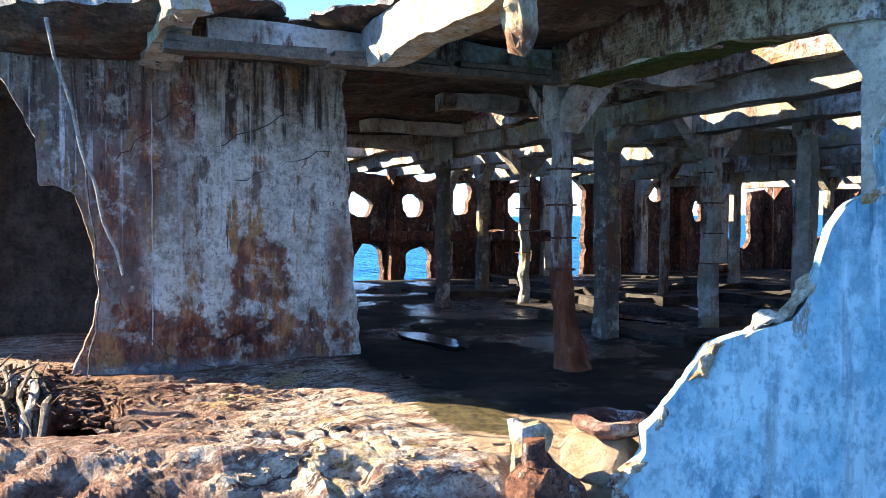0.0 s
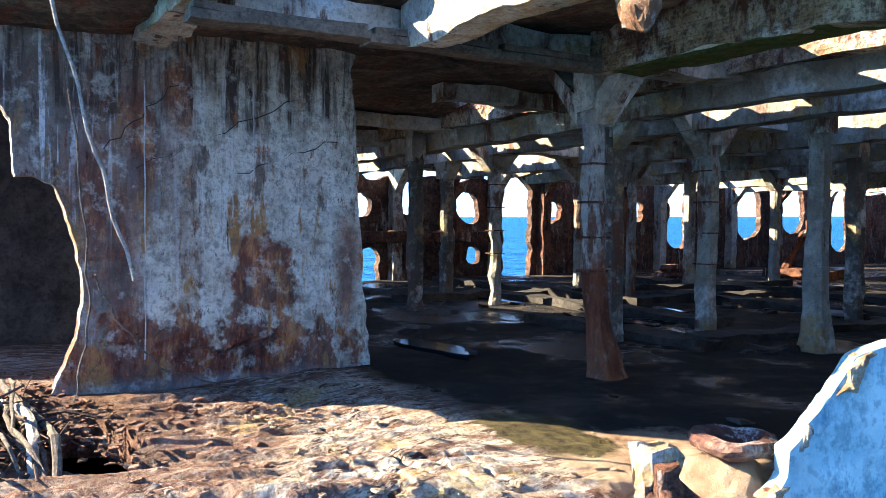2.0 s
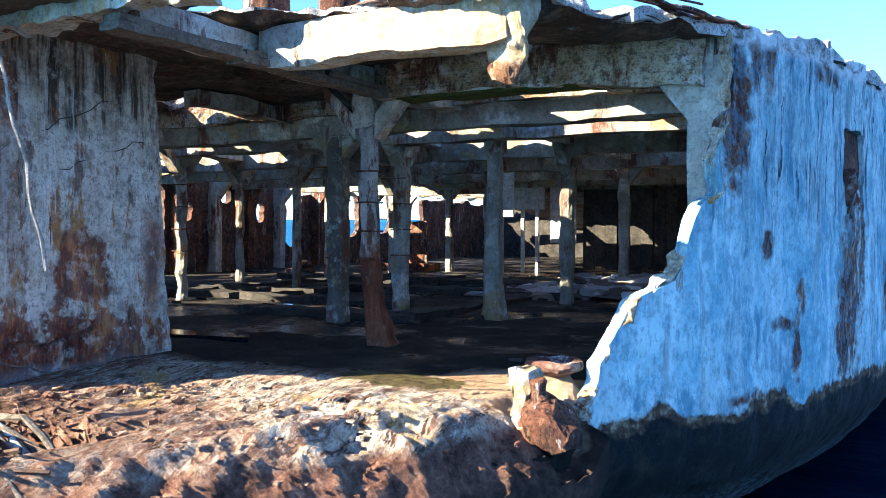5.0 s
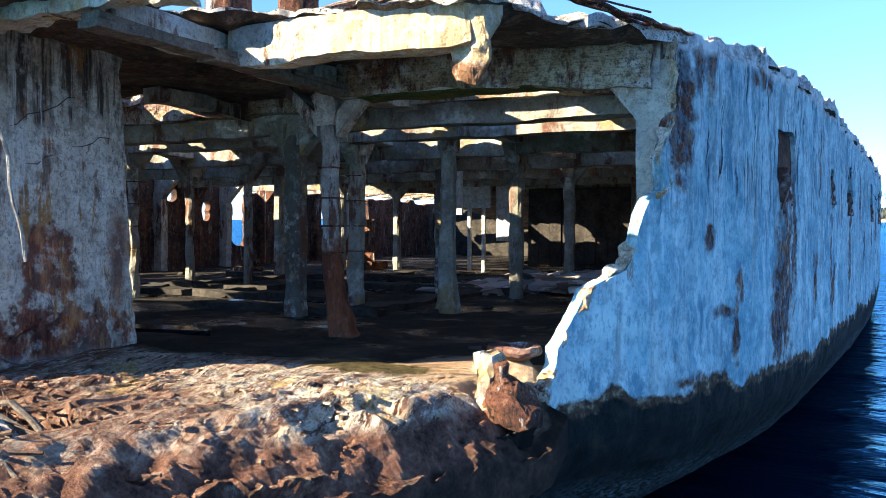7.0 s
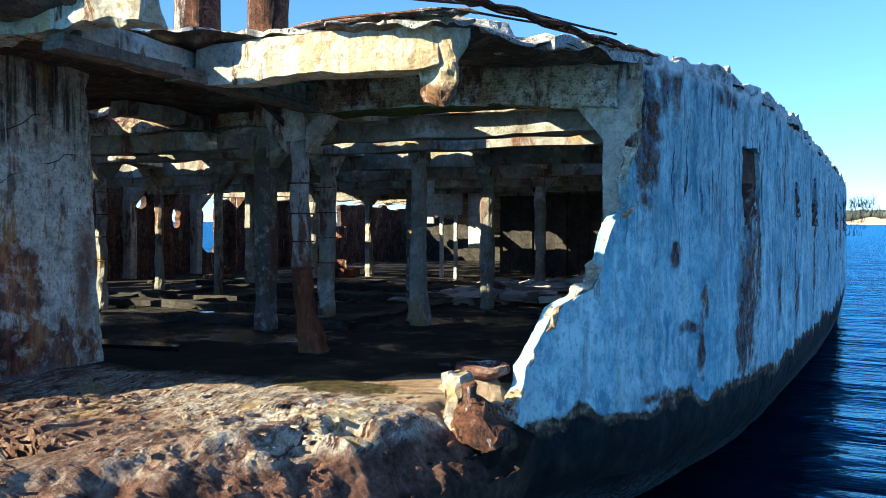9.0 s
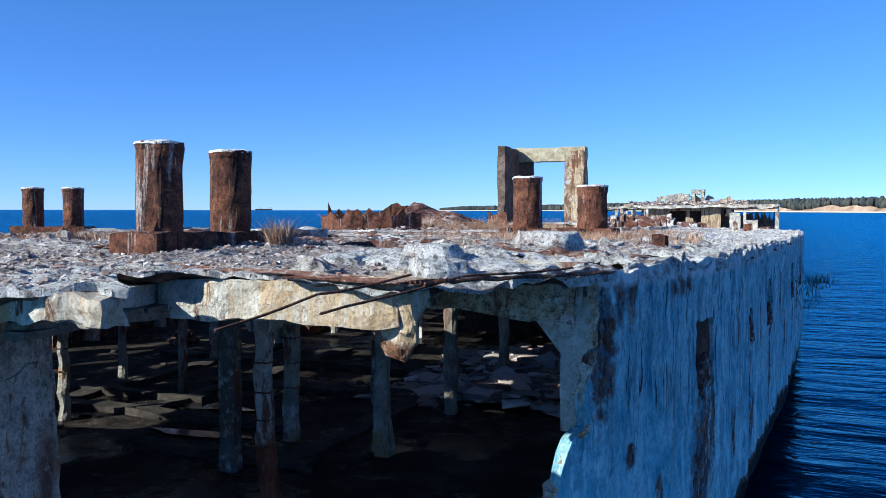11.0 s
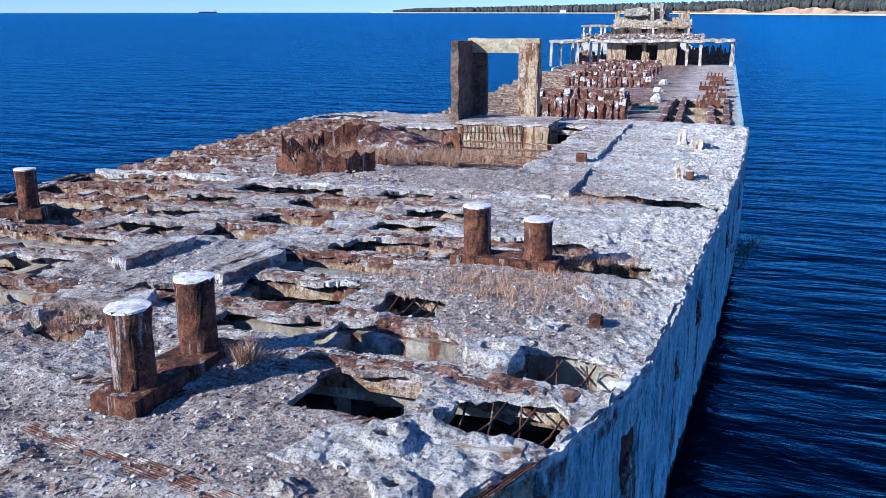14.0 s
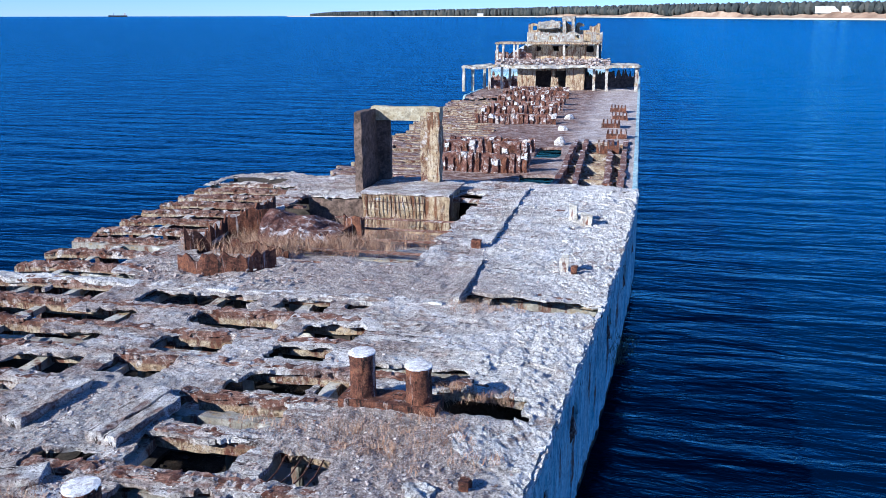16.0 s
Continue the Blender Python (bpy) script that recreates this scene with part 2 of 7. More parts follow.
    m.grain(11, (0.11, 0.25, 0.34), (0.68, 0.81, 0.83), 0.5, (1, 1, 0.6))
    m.over(m.mask(m.axis(2, 3.74, 3.88, 0.14, 5.0), 0.5, 0.9), ramp(m.nt, m.noise(9, 8, 0.75), [(0.38, (0.34, 0.30, 0.29)), (0.55, (0.82, 0.81, 0.81))]))
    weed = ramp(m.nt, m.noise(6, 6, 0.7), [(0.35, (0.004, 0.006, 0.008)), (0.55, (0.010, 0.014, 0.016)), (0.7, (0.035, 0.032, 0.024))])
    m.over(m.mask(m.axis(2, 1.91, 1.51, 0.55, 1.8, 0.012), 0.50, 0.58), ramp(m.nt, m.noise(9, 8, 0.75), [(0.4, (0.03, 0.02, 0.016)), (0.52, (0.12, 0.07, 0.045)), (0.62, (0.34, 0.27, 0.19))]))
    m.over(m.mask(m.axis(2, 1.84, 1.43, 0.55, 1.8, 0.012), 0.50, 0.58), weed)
    # pale speckled band on the bilge: the wet hull's sheen painted on
    m.over(m.times(m.times(m.axis(2, 0.25, 0.45, 0.15), m.axis(2, 0.95, 0.70, 0.15)), m.mask(m.noise(30, 6, 0.75, (1, 0.5, 1)), 0.46, 0.60)), (0.10, 0.14, 0.16))
    m.bump(m.noise(6.0, 9, 0.72, (1.2, 1.2, 0.7)), 0.8, 0.03)
    m.bump(m.times(m.noise(9.0, 8, 0.75, (1.5, 1.5, 0.2), at=(3, 3, 3)), upper), 0.8, 0.05)
    m.bump(m.noise(26, 7, 0.72), 0.9, 0.022)
    return m.done()


def weed_material():
    m = Mat("weedy_lower_hull", 0.45)
    m.base(m.noise(3, 7, 0.7), [(0.35, (0.004, 0.006, 0.008)), (0.55, (0.010, 0.013, 0.015)), (0.72, (0.035, 0.032, 0.025))])
    # grey flecks painted in for glints on wet weed
    m.over(m.times(m.mask(m.noise(60, 4, 0.7, (1, 0.4, 1)), 0.58, 0.63), m.mask(m.noise(0.8, 4, 0.6, (0.3, 0.3, 3)), 0.50, 0.60)), (0.20, 0.20, 0.18))
    m.bsdf.inputs["Specular IOR Level"].default_value = 0.25
    m.bump(m.noise(14, 7, 0.7), 0.8, 0.02)
    return m.done()


def wall_material():
    m = Mat("rust_stained_wall_concrete", 0.85)
    m.base(m.noise(1.9, 9, 0.74), [(0.35, (0.27, 0.21, 0.15)), (0.46, (0.55, 0.50, 0.42)), (0.60, (0.76, 0.73, 0.66))])
    m.over(m.times(m.mask(m.noise(2.4, 9, 0.75, (1.6, 1.6, 0.5), at=(5, 3, 1)), 0.52, 0.60), 0.75), (0.30, 0.19, 0.10))
    m.over(m.times(m.blob((2.05, 1.75, 2.5), (2, 0.6, 0.9), 0.7, 1.8, 0.4), 0.7), ramp(m.nt, m.noise(9, 8, 0.75), [(0.38, (0.40, 0.37, 0.33)), (0.6, (0.79, 0.76, 0.71))]))
    m.over(m.times(m.mask(m.noise(7.0, 6, 0.6, (1.5, 1.5, 0.06), at=(3, 6, 4)), 0.56, 0.62), 0.55), (0.74, 0.74, 0.74))
    rust = ramp(m.nt, m.noise(6, 8, 0.78, (1.2, 1.2, 0.4)), [(0.40, (0.055, 0.012, 0.009)), (0.51, (0.20, 0.046, 0.022)), (0.63, (0.50, 0.20, 0.07))])
    brown = ramp(m.nt, m.noise(6, 8, 0.75, (1.2, 1.2, 0.4)), [(0.36, (0.035, 0.018, 0.017)), (0.5, (0.11, 0.055, 0.042)), (0.62, (0.30, 0.19, 0.13))])
    maroon = ramp(m.nt, m.noise(5, 9, 0.78, (1.2, 1.2, 0.4), at=(3, 1, 1)), [(0.38, (0.030, 0.012, 0.014)), (0.5, (0.115, 0.042, 0.040)), (0.60, (0.27, 0.15, 0.13)), (0.68, (0.52, 0.45, 0.42))])
    m.over(m.times(m.blob((2.05, 0.40, 3.15), (2, 0.66, 0.75), 0.8, 2.6, 0.3), 0.7), maroon)
    m.over(m.times(m.blob((2.05, 0.55, 2.0), (2, 0.26, 0.40), 0.8, 2.6, 0.4), 0.6), maroon)
    m.over(m.times(m.mask(m.noise(9.0, 6, 0.6, (1.5, 1.5, 0.05), at=(1, 8, 4)), 0.57, 0.61), m.axis(1, 1.3, 0.8, 0.4)), (0.70, 0.69, 0.70))
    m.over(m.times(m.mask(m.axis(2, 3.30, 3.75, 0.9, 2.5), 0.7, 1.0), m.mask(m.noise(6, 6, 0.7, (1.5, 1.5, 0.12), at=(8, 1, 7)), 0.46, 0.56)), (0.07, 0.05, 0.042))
    # falling rust runs
    for y, z, ry, rz in ((0.50, 2.75, 0.14, 0.55), (0.78, 3.1, 0.10, 0.5), (1.02, 3.45, 0.08, 0.25), (2.18, 2.15, 0.09, 0.45), (0.68, 2.25, 0.09, 0.4)):
        m.over(m.times(m.blob((2.05, y, z), (2, ry, rz), 0.8, 3.5, 0.5), 0.8), rust)
    m.over(m.times(m.blob((2.05, 1.56, 2.28), (2, 0.21, 0.28), 0.7, 4.0, 0.1), 0.95), rust)
    m.over(m.times(m.blob((2.05, 0.85, 1.62), (2, 0.80, 0.36), 1.1, 4.2, 0.10), 0.9), rust)
    m.over(m.times(m.blob((2.05, 1.6, 1.66), (2, 0.62, 0.28), 1.2, 5.0, 0.10), 0.9), rust)
    m.over(m.mask(m.noise(3.4, 8, 0.7, (1.5, 1.5, 0.35), at=(2, 4, 7)), 0.56, 0.61), (0.42, 0.21, 0.08))
    m.over(m.times(m.mask(m.noise(6.5, 9, 0.78, (1.4, 1.4, 0.6), at=(2, 9, 7)), 0.57, 0.61), 0.85), rust)
    m.over(m.times(m.mask(m.noise(2.6, 8, 0.74, (1.4, 1.4, 0.5), at=(9, 1, 3)), 0.57, 0.62), 0.8), brown)
    m.over(m.mask(m.noise(5.2, 7, 0.7, (1.4, 1.4, 0.3), at=(1, 4, 3)), 0.62, 0.66), (0.08, 0.05, 0.042))
    # dust along the foot, tinted with the sky's blue light
    m.over(m.times(m.mask(m.axis(2, 1.82, 1.66, 0.2, 3.0), 0.5, 0.9), 0.4), (0.34, 0.37, 0.42))
    m.grain(12, (0.12, 0.09, 0.075), (0.76, 0.73, 0.68), 0.5)
    m.bump(m.noise(7, 8, 0.7), 0.9, 0.05)
    m.bump(m.noise(40, 5, 0.7), 0.9, 0.015)
    return m.done()


def stained_beam_material():
    m = Mat("stained_edge_beam_concrete", 0.85)
    m.base(m.noise(2.2, 8, 0.7), [(0.34, (0.34, 0.31, 0.27)), (0.48, (0.50, 0.47, 0.42)), (0.62, (0.68, 0.66, 0.61))])
    m.over(m.times(m.mask(m.noise(3.0, 8, 0.7, (1.6, 1.6, 0.16), at=(2, 3, 1)), 0.48, 0.60), 0.8), (0.52, 0.33, 0.15))
    m.over(m.mask(m.noise(4.2, 7, 0.7, (1.4, 1.4, 0.2), at=(7, 3, 1)), 0.56, 0.61), (0.14, 0.055, 0.03))
    m.over(m.times(m.axis(0, 3.9, 4.7, 0.6, 3.0), m.mask(m.noise(5.0, 7, 0.7, (1.6, 1.6, 0.10), at=(4, 4, 1)), 0.40, 0.56)), (0.46, 0.33, 0.20))
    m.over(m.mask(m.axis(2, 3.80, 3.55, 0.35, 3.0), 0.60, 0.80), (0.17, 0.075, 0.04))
    m.grain(16, (0.17, 0.12, 0.08), (0.70, 0.67, 0.62), 0.5)
    m.bump(m.noise(9, 8, 0.7), 0.9, 0.04)
    m.bump(m.noise(45, 5, 0.7), 0.8, 0.012)
    return m.done()


def plinth_material():
    m = Mat("rust_run_plinth_concrete", 0.9)
    m.base(m.noise(2.0, 8, 0.72), [(0.34, (0.26, 0.17, 0.10)), (0.48, (0.44, 0.34, 0.22)), (0.62, (0.56, 0.48, 0.36))])
    m.over(m.mask(m.noise(3.2, 7, 0.7, (1.5, 1.5, 0.14), at=(1, 5, 2)), 0.49, 0.57), (0.17, 0.075, 0.04))
    m.over(m.mask(m.noise(5.0, 7, 0.7, (1.5, 1.5, 0.3), at=(6, 5, 2)), 0.57, 0.62), (0.06, 0.03, 0.022))
    m.grain(9, (0.12, 0.07, 0.045), (0.58, 0.50, 0.40), 0.6)
    m.bump(m.noise(7, 8, 0.75), 1.0, 0.06)
    return m.done()


def well_material():
    m = Mat("rusty_middle_deck", 0.92)
    m.base(m.noise(1.3, 8, 0.7), [(0.34, (0.30, 0.25, 0.24)), (0.47, (0.44, 0.37, 0.35)), (0.6, (0.60, 0.54, 0.53))])
    m.over(m.times(m.mask(m.axis(0, 9.0, 3.5, 4.0, 0.5), 0.30, 0.6), m.mask(m.noise(2.0, 7, 0.7, (0.5, 1.6, 1), at=(3, 2, 2)), 0.36, 0.50)), ramp(m.nt, m.noise(3, 7, 0.7), [(0.38, (0.075, 0.035, 0.028)), (0.5, (0.17, 0.085, 0.065)), (0.64, (0.33, 0.22, 0.19))]))
    m.grain(9, (0.10, 0.06, 0.05), (0.6, 0.55, 0.54), 0.6)
    m.bump(m.noise(5, 8, 0.75), 1.0, 0.1)
    return m.done()


def frame_material(name="spalled_frame_concrete", tone=1.0):
    m = Mat(name, 0.85, spread=9.0)
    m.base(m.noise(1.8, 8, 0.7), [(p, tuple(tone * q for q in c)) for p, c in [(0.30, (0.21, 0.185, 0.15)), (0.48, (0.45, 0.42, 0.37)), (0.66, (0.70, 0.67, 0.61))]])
    m.over(m.mask(m.noise(2.6, 7, 0.7, (1.3, 1.3, 0.35), at=(3, 3, 3)), 0.53, 0.60), (0.15, 0.06, 0.04))
    m.over(m.mask(m.noise(2.4, 6, 0.7, at=(8, 4, 1)), 0.56, 0.63), (0.36, 0.25, 0.13))
    m.over(m.mask(m.noise(1.5, 5, 0.7, at=(1, 9, 5)), 0.56, 0.64), (0.60, 0.60, 0.59))
    m.grain(13, (0.12, 0.10, 0.09), (0.54, 0.53, 0.51), 0.4)
    m.bump(m.noise(8, 8, 0.7), 0.9, 0.045)
    m.bump(m.noise(45, 5, 0.7), 0.8, 0.012)
    return m.done()


def port_material():
    m = Mat("rusty_shade_dark_hull_side", 0.9)
    # rust colours, kept extra dark to carry the interior's shade
    m.base(m.noise(2.0, 9, 0.75), [(0.34, (0.022, 0.013, 0.012)), (0.48, (0.075, 0.036, 0.028)), (0.62, (0.17, 0.10, 0.075))])
    m.over(m.mask(m.noise(3.0, 8, 0.72, (1.4, 1.4, 0.3), at=(4, 4, 2)), 0.54, 0.60), (0.20, 0.072, 0.04))
    m.over(m.mask(m.noise(2.2, 8, 0.72, (1.4, 1.4, 0.5), at=(1, 7, 2)), 0.58, 0.64), (0.36, 0.31, 0.27))
    m.grain(14, (0.02, 0.012, 0.01), (0.30, 0.20, 0.15), 0.6)
    m.bump(m.noise(8, 8, 0.75), 1.0, 0.05)
    return m.done()


def front_column_material():
    m = Mat("split_column_concrete", 0.88)
    m.base(m.noise(3.0, 8, 0.75), [(0.34, (0.16, 0.14, 0.13)), (0.48, (0.36, 0.34, 0.32)), (0.62, (0.56, 0.54, 0.52))])
    m.over(m.mask(m.noise(5.0, 7, 0.7, (1.5, 1.5, 0.4), at=(3, 3, 3)), 0.48, 0.55), (0.15, 0.07, 0.05))
    m.over(m.mask(m.axis(2, 1.45, 0.95, 0.7, 3.0), 0.35, 0.6), ramp(m.nt, m.noise(4, 7, 0.7, (1.5, 1.5, 0.3)), [(0.38, (0.07, 0.020, 0.012)), (0.5, (0.20, 0.058, 0.028)), (0.62, (0.30, 0.11, 0.055))]))
    m.grain(20, (0.08, 0.05, 0.04), (0.50, 0.44, 0.38), 0.25)
    m.bump(m.noise(9, 8, 0.75), 1.0, 0.05)
    m.bump(m.noise(45, 5, 0.7), 0.8, 0.012)
    return m.done()


def rib_material():
    m = Mat("rusty_rebar_rib", 0.9)
    m.base(m.noise(3, 8, 0.7), [(0.36, (0.06, 0.026, 0.022)), (0.5, (0.17, 0.085, 0.065)), (0.64, (0.36, 0.25, 0.22))])
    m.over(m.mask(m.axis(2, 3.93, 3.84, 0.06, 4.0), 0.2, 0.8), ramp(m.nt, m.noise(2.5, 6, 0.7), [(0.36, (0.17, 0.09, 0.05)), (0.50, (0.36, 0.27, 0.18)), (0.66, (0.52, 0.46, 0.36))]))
    m.over(m.mask(m.noise(4.0, 6, 0.7, (1, 1, 0.3), at=(2, 4, 4)), 0.51, 0.58), (0.12, 0.045, 0.03))
    m.over(m.mask(m.noise(2.0, 6, 0.7, at=(4, 9, 1)), 0.56, 0.63), (0.58, 0.54, 0.53))
    m.grain(18, (0.05, 0.028, 0.022), (0.46, 0.40, 0.37), 0.7)
    m.bump(m.noise(9, 8, 0.7), 1.0, 0.04)
    m.bump(m.noise(6, 3, 0.5, (0.2, 9, 9)), 0.6, 0.03)
    return m.done()


def rust_material():
    m = Mat("flaking_rusted_steel", 0.9, spread=5.0)
    m.base(m.noise(3.5, 9, 0.75), [(0.34, (0.03, 0.014, 0.012)), (0.48, (0.12, 0.046, 0.03)), (0.62, (0.25, 0.10, 0.057))])
    m.over(m.mask(m.noise(6, 6, 0.7, (1.2, 1.2, 0.10), at=(3, 1, 2)), 0.575, 0.62), (0.42, 0.36, 0.35))
    m.over(m.mask(m.noise(9, 6, 0.7, (1.2, 1.2, 0.15), at=(7, 5, 2)), 0.56, 0.62), (0.018, 0.011, 0.011))
    m.grain(22, (0.02, 0.012, 0.01), (0.27, 0.13, 0.08), 0.7)
    m.bump(m.noise(14, 8, 0.75, (1, 1, 0.75)), 1.0, 0.04)
    m.bump(m.noise(60, 4, 0.7), 0.8, 0.01)
    return m.done()


def edge_crust_material():
    m = Mat("thick_bleached_crust", 0.95)
    m.base(m.noise(3, 9, 0.8), [(0.34, (0.36, 0.31, 0.30)), (0.44, (0.66, 0.63, 0.62)), (0.54, (0.85, 0.83, 0.83))])
    m.over(m.mask(m.noise(1.6, 8, 0.75, at=(3, 1, 2)), 0.54, 0.60), (0.36, 0.29, 0.27))
    m.grain(16, (0.12, 0.095, 0.09), (0.85, 0.84, 0.84), 0.8)
    m.bump(m.noise(7, 9, 0.75), 1.0, 0.10)
    m.bump(m.noise(30, 6, 0.75), 1.0, 0.03)
    return m.done()


def guano_material():
    m = Mat("white_guano_crust", 0.95)
    m.base(m.noise(9, 7, 0.7), [(0.36, (0.40, 0.37, 0.37)), (0.5, (0.74, 0.73, 0.75)), (0.62, (0.85, 0.85, 0.87))])
    m.grain(30, (0.25, 0.21, 0.20), (0.85, 0.85, 0.86), 0.6)
    m.bump(m.noise(20, 6, 0.7), 0.9, 0.02)
    return m.done()


def floor_material():
    m = Mat("eroded_damp_shade_floor", 0.8)
    m.base(m.noise(1.3, 8, 0.7), [(0.34, (0.20, 0.09, 0.065)), (0.44, (0.36, 0.205, 0.15)), (0.54, (0.54, 0.385, 0.295)), (0.64, (0.72, 0.60, 0.49))])
    m.over(m.times(m.blob((4.45, 1.5, 1.58), (1.0, 0.75, 2), 0.6, 1.8, 0.6), 0.8), ramp(m.nt, m.noise(6, 9, 0.78), [(0.38, (0.50, 0.33, 0.22)), (0.48, (0.74, 0.63, 0.49)), (0.58, (0.85, 0.80, 0.72))]))
    m.over(m.times(m.mask(m.noise(3.4, 8, 0.75, (3.8, 0.5, 1), at=(6, 2, 3)), 0.49, 0.54), 0.85), (0.24, 0.105, 0.075))
    m.over(m.times(m.mask(m.noise(5.5, 8, 0.78, (3.2, 0.5, 1), at=(4, 1, 5)), 0.53, 0.58), 0.85), (0.80, 0.69, 0.61))
    m.over(m.mask(m.noise(9.0, 7, 0.75, (3.0, 0.4, 1), at=(1, 2, 8)), 0.55, 0.58), (0.07, 0.032, 0.026))
    m.over(m.times(m.mask(m.noise(1.4, 6, 0.7, at=(9, 9, 1)), 0.58, 0.63), 0.6), (0.66, 0.44, 0.16))
    m.grain(17, (0.14, 0.065, 0.045), (0.84, 0.78, 0.68), 0.6)
    rock = ramp(m.nt, m.noise(7, 10, 0.82), [(0.38, (0.04, 0.018, 0.015)), (0.46, (0.15, 0.066, 0.047)), (0.54, (0.26, 0.125, 0.09)), (0.63, (0.44, 0.29, 0.22))])
    m.over(m.mask(m.axis(2, 1.58, 1.44, 0.12, 7.0), 0.35, 0.8), rock)
    m.over(m.times(m.blob((2.9, 0.25, 1.5), (1.5, 0.75, 2), 0.7, 2.0, 0.5), 0.85), rock)
    # slope's lower side: weed black with the unlit side's shade painted in
    m.over(m.times(m.mask(m.axis(2, 1.40, 1.15, 0.35, 5.0, -0.10), 0.4, 0.8), 0.9), ramp(m.nt, m.noise(8, 8, 0.8), [(0.38, (0.012, 0.010, 0.010)), (0.5, (0.045, 0.028, 0.022)), (0.62, (0.14, 0.075, 0.05))]))
    # inner floor: real damp, darkened further to carry the interior's shade
    damp_shade = m.mask(m.axis(1, 2.15, 3.0, 0.9, 0.9), 0.45, 0.85)
    m.over(damp_shade, ramp(m.nt, m.noise(1.1, 9, 0.75, at=(2, 1, 1)), [(0.35, (0.007, 0.006, 0.006)), (0.5, (0.024, 0.019, 0.017)), (0.64, (0.085, 0.066, 0.055))]))
    m.over(m.blob((4.85, 2.5, 1.58), (0.55, 0.45, 2), 0.5, 2.0, 0.1), ramp(m.nt, m.noise(6, 7, 0.7), [(0.38, (0.36, 0.22, 0.14)), (0.62, (0.56, 0.40, 0.29))]))
    m.over(m.blob((4.25, 2.25, 1.58), (0.42, 0.26, 2), 0.7, 3.0, 0.1), ramp(m.nt, m.noise(14, 7, 0.75), [(0.36, (0.03, 0.022, 0.012)), (0.6, (0.15, 0.115, 0.05))]))
    wet = m.times(damp_shade, m.mask(m.noise(0.7, 4, 0.6, at=(5, 5, 5)), 0.50, 0.56))
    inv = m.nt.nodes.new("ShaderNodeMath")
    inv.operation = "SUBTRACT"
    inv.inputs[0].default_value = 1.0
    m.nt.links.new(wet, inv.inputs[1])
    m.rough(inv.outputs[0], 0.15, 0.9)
    m.bump(m.noise(7, 10, 0.78, (2.8, 0.6, 1)), 1.0, 0.045)
    m.bump(m.noise(34, 8, 0.78), 1.0, 0.035)
    m.bump(m.noise(90, 4, 0.7), 0.8, 0.008)
    return m.done()


def rock_material():
    m = Mat("broken_hull_edge", 0.9)
    m.base(m.noise(4.0, 10, 0.8), [(0.38, (0.04, 0.018, 0.015)), (0.46, (0.15, 0.066, 0.047)), (0.54, (0.27, 0.13, 0.092)), (0.62, (0.44, 0.29, 0.22))])
    m.grain(14, (0.05, 0.026, 0.02), (0.50, 0.38, 0.29), 0.7)
    # black weed low down, raised higher to paint the face's shade
    m.over(m.mask(m.axis(2, 1.62, 1.18, 0.5, 3.0, -0.16), 0.4, 0.8), ramp(m.nt, m.noise(5, 6, 0.7), [(0.3, (0.008, 0.009, 0.010)), (0.6, (0.024, 0.022, 0.02)), (0.8, (0.06, 0.045, 0.035))]))
    m.over(m.mask(m.noise(3, 7, 0.7, (1, 1, 0.6), at=(2, 2, 7)), 0.60, 0.68), (0.26, 0.10, 0.045))
    m.bump(m.noise(9, 10, 0.8), 1.0, 0.06)
    m.bump(m.noise(50, 6, 0.7), 0.8, 0.012)
    return m.done()


def torn_rim_material():
    m = Mat("crumbling_torn_rim", 0.9)
    m.base(m.noise(5, 9, 0.75), [(0.36, (0.20, 0.13, 0.085)), (0.48, (0.48, 0.39, 0.29)), (0.60, (0.76, 0.72, 0.64))])
    m.over(m.mask(m.noise(3.2, 8, 0.75, at=(4, 1, 1)), 0.54, 0.60), (0.48, 0.24, 0.09))
    m.over(m.mask(m.noise(6, 8, 0.75, at=(1, 6, 1)), 0.57, 0.61), (0.15, 0.055, 0.04))
    m.grain(24, (0.22, 0.15, 0.10), (0.80, 0.77, 0.72), 0.6)
    m.bump(m.noise(14, 8, 0.75), 1.0, 0.04)
    return m.done()


def crusted_rust_material():
    m = Mat("white_crusted_rust", 0.9)
    m.base(m.noise(2.5, 8, 0.75), [(0.36, (0.06, 0.024, 0.02)), (0.5, (0.15, 0.065, 0.05)), (0.64, (0.28, 0.15, 0.115))])
    m.over(m.mask(m.noise(2.0, 7, 0.75, at=(4, 1, 1)), 0.54, 0.60), (0.66, 0.62, 0.62))
    m.grain(9, (0.04, 0.02, 0.018), (0.5, 0.42, 0.4), 0.6)
    m.bump(m.noise(8, 7, 0.75), 0.9, 0.05)
    return m.done()


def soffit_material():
    m = Mat("dark_rust_soffit", 0.9)
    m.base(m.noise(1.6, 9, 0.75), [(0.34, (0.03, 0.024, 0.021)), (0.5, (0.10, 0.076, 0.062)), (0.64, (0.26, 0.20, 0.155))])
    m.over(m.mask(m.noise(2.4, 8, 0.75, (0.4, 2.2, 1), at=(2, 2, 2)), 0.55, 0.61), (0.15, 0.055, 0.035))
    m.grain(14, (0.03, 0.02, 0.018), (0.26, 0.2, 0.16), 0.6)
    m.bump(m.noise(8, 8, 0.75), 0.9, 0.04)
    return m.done()


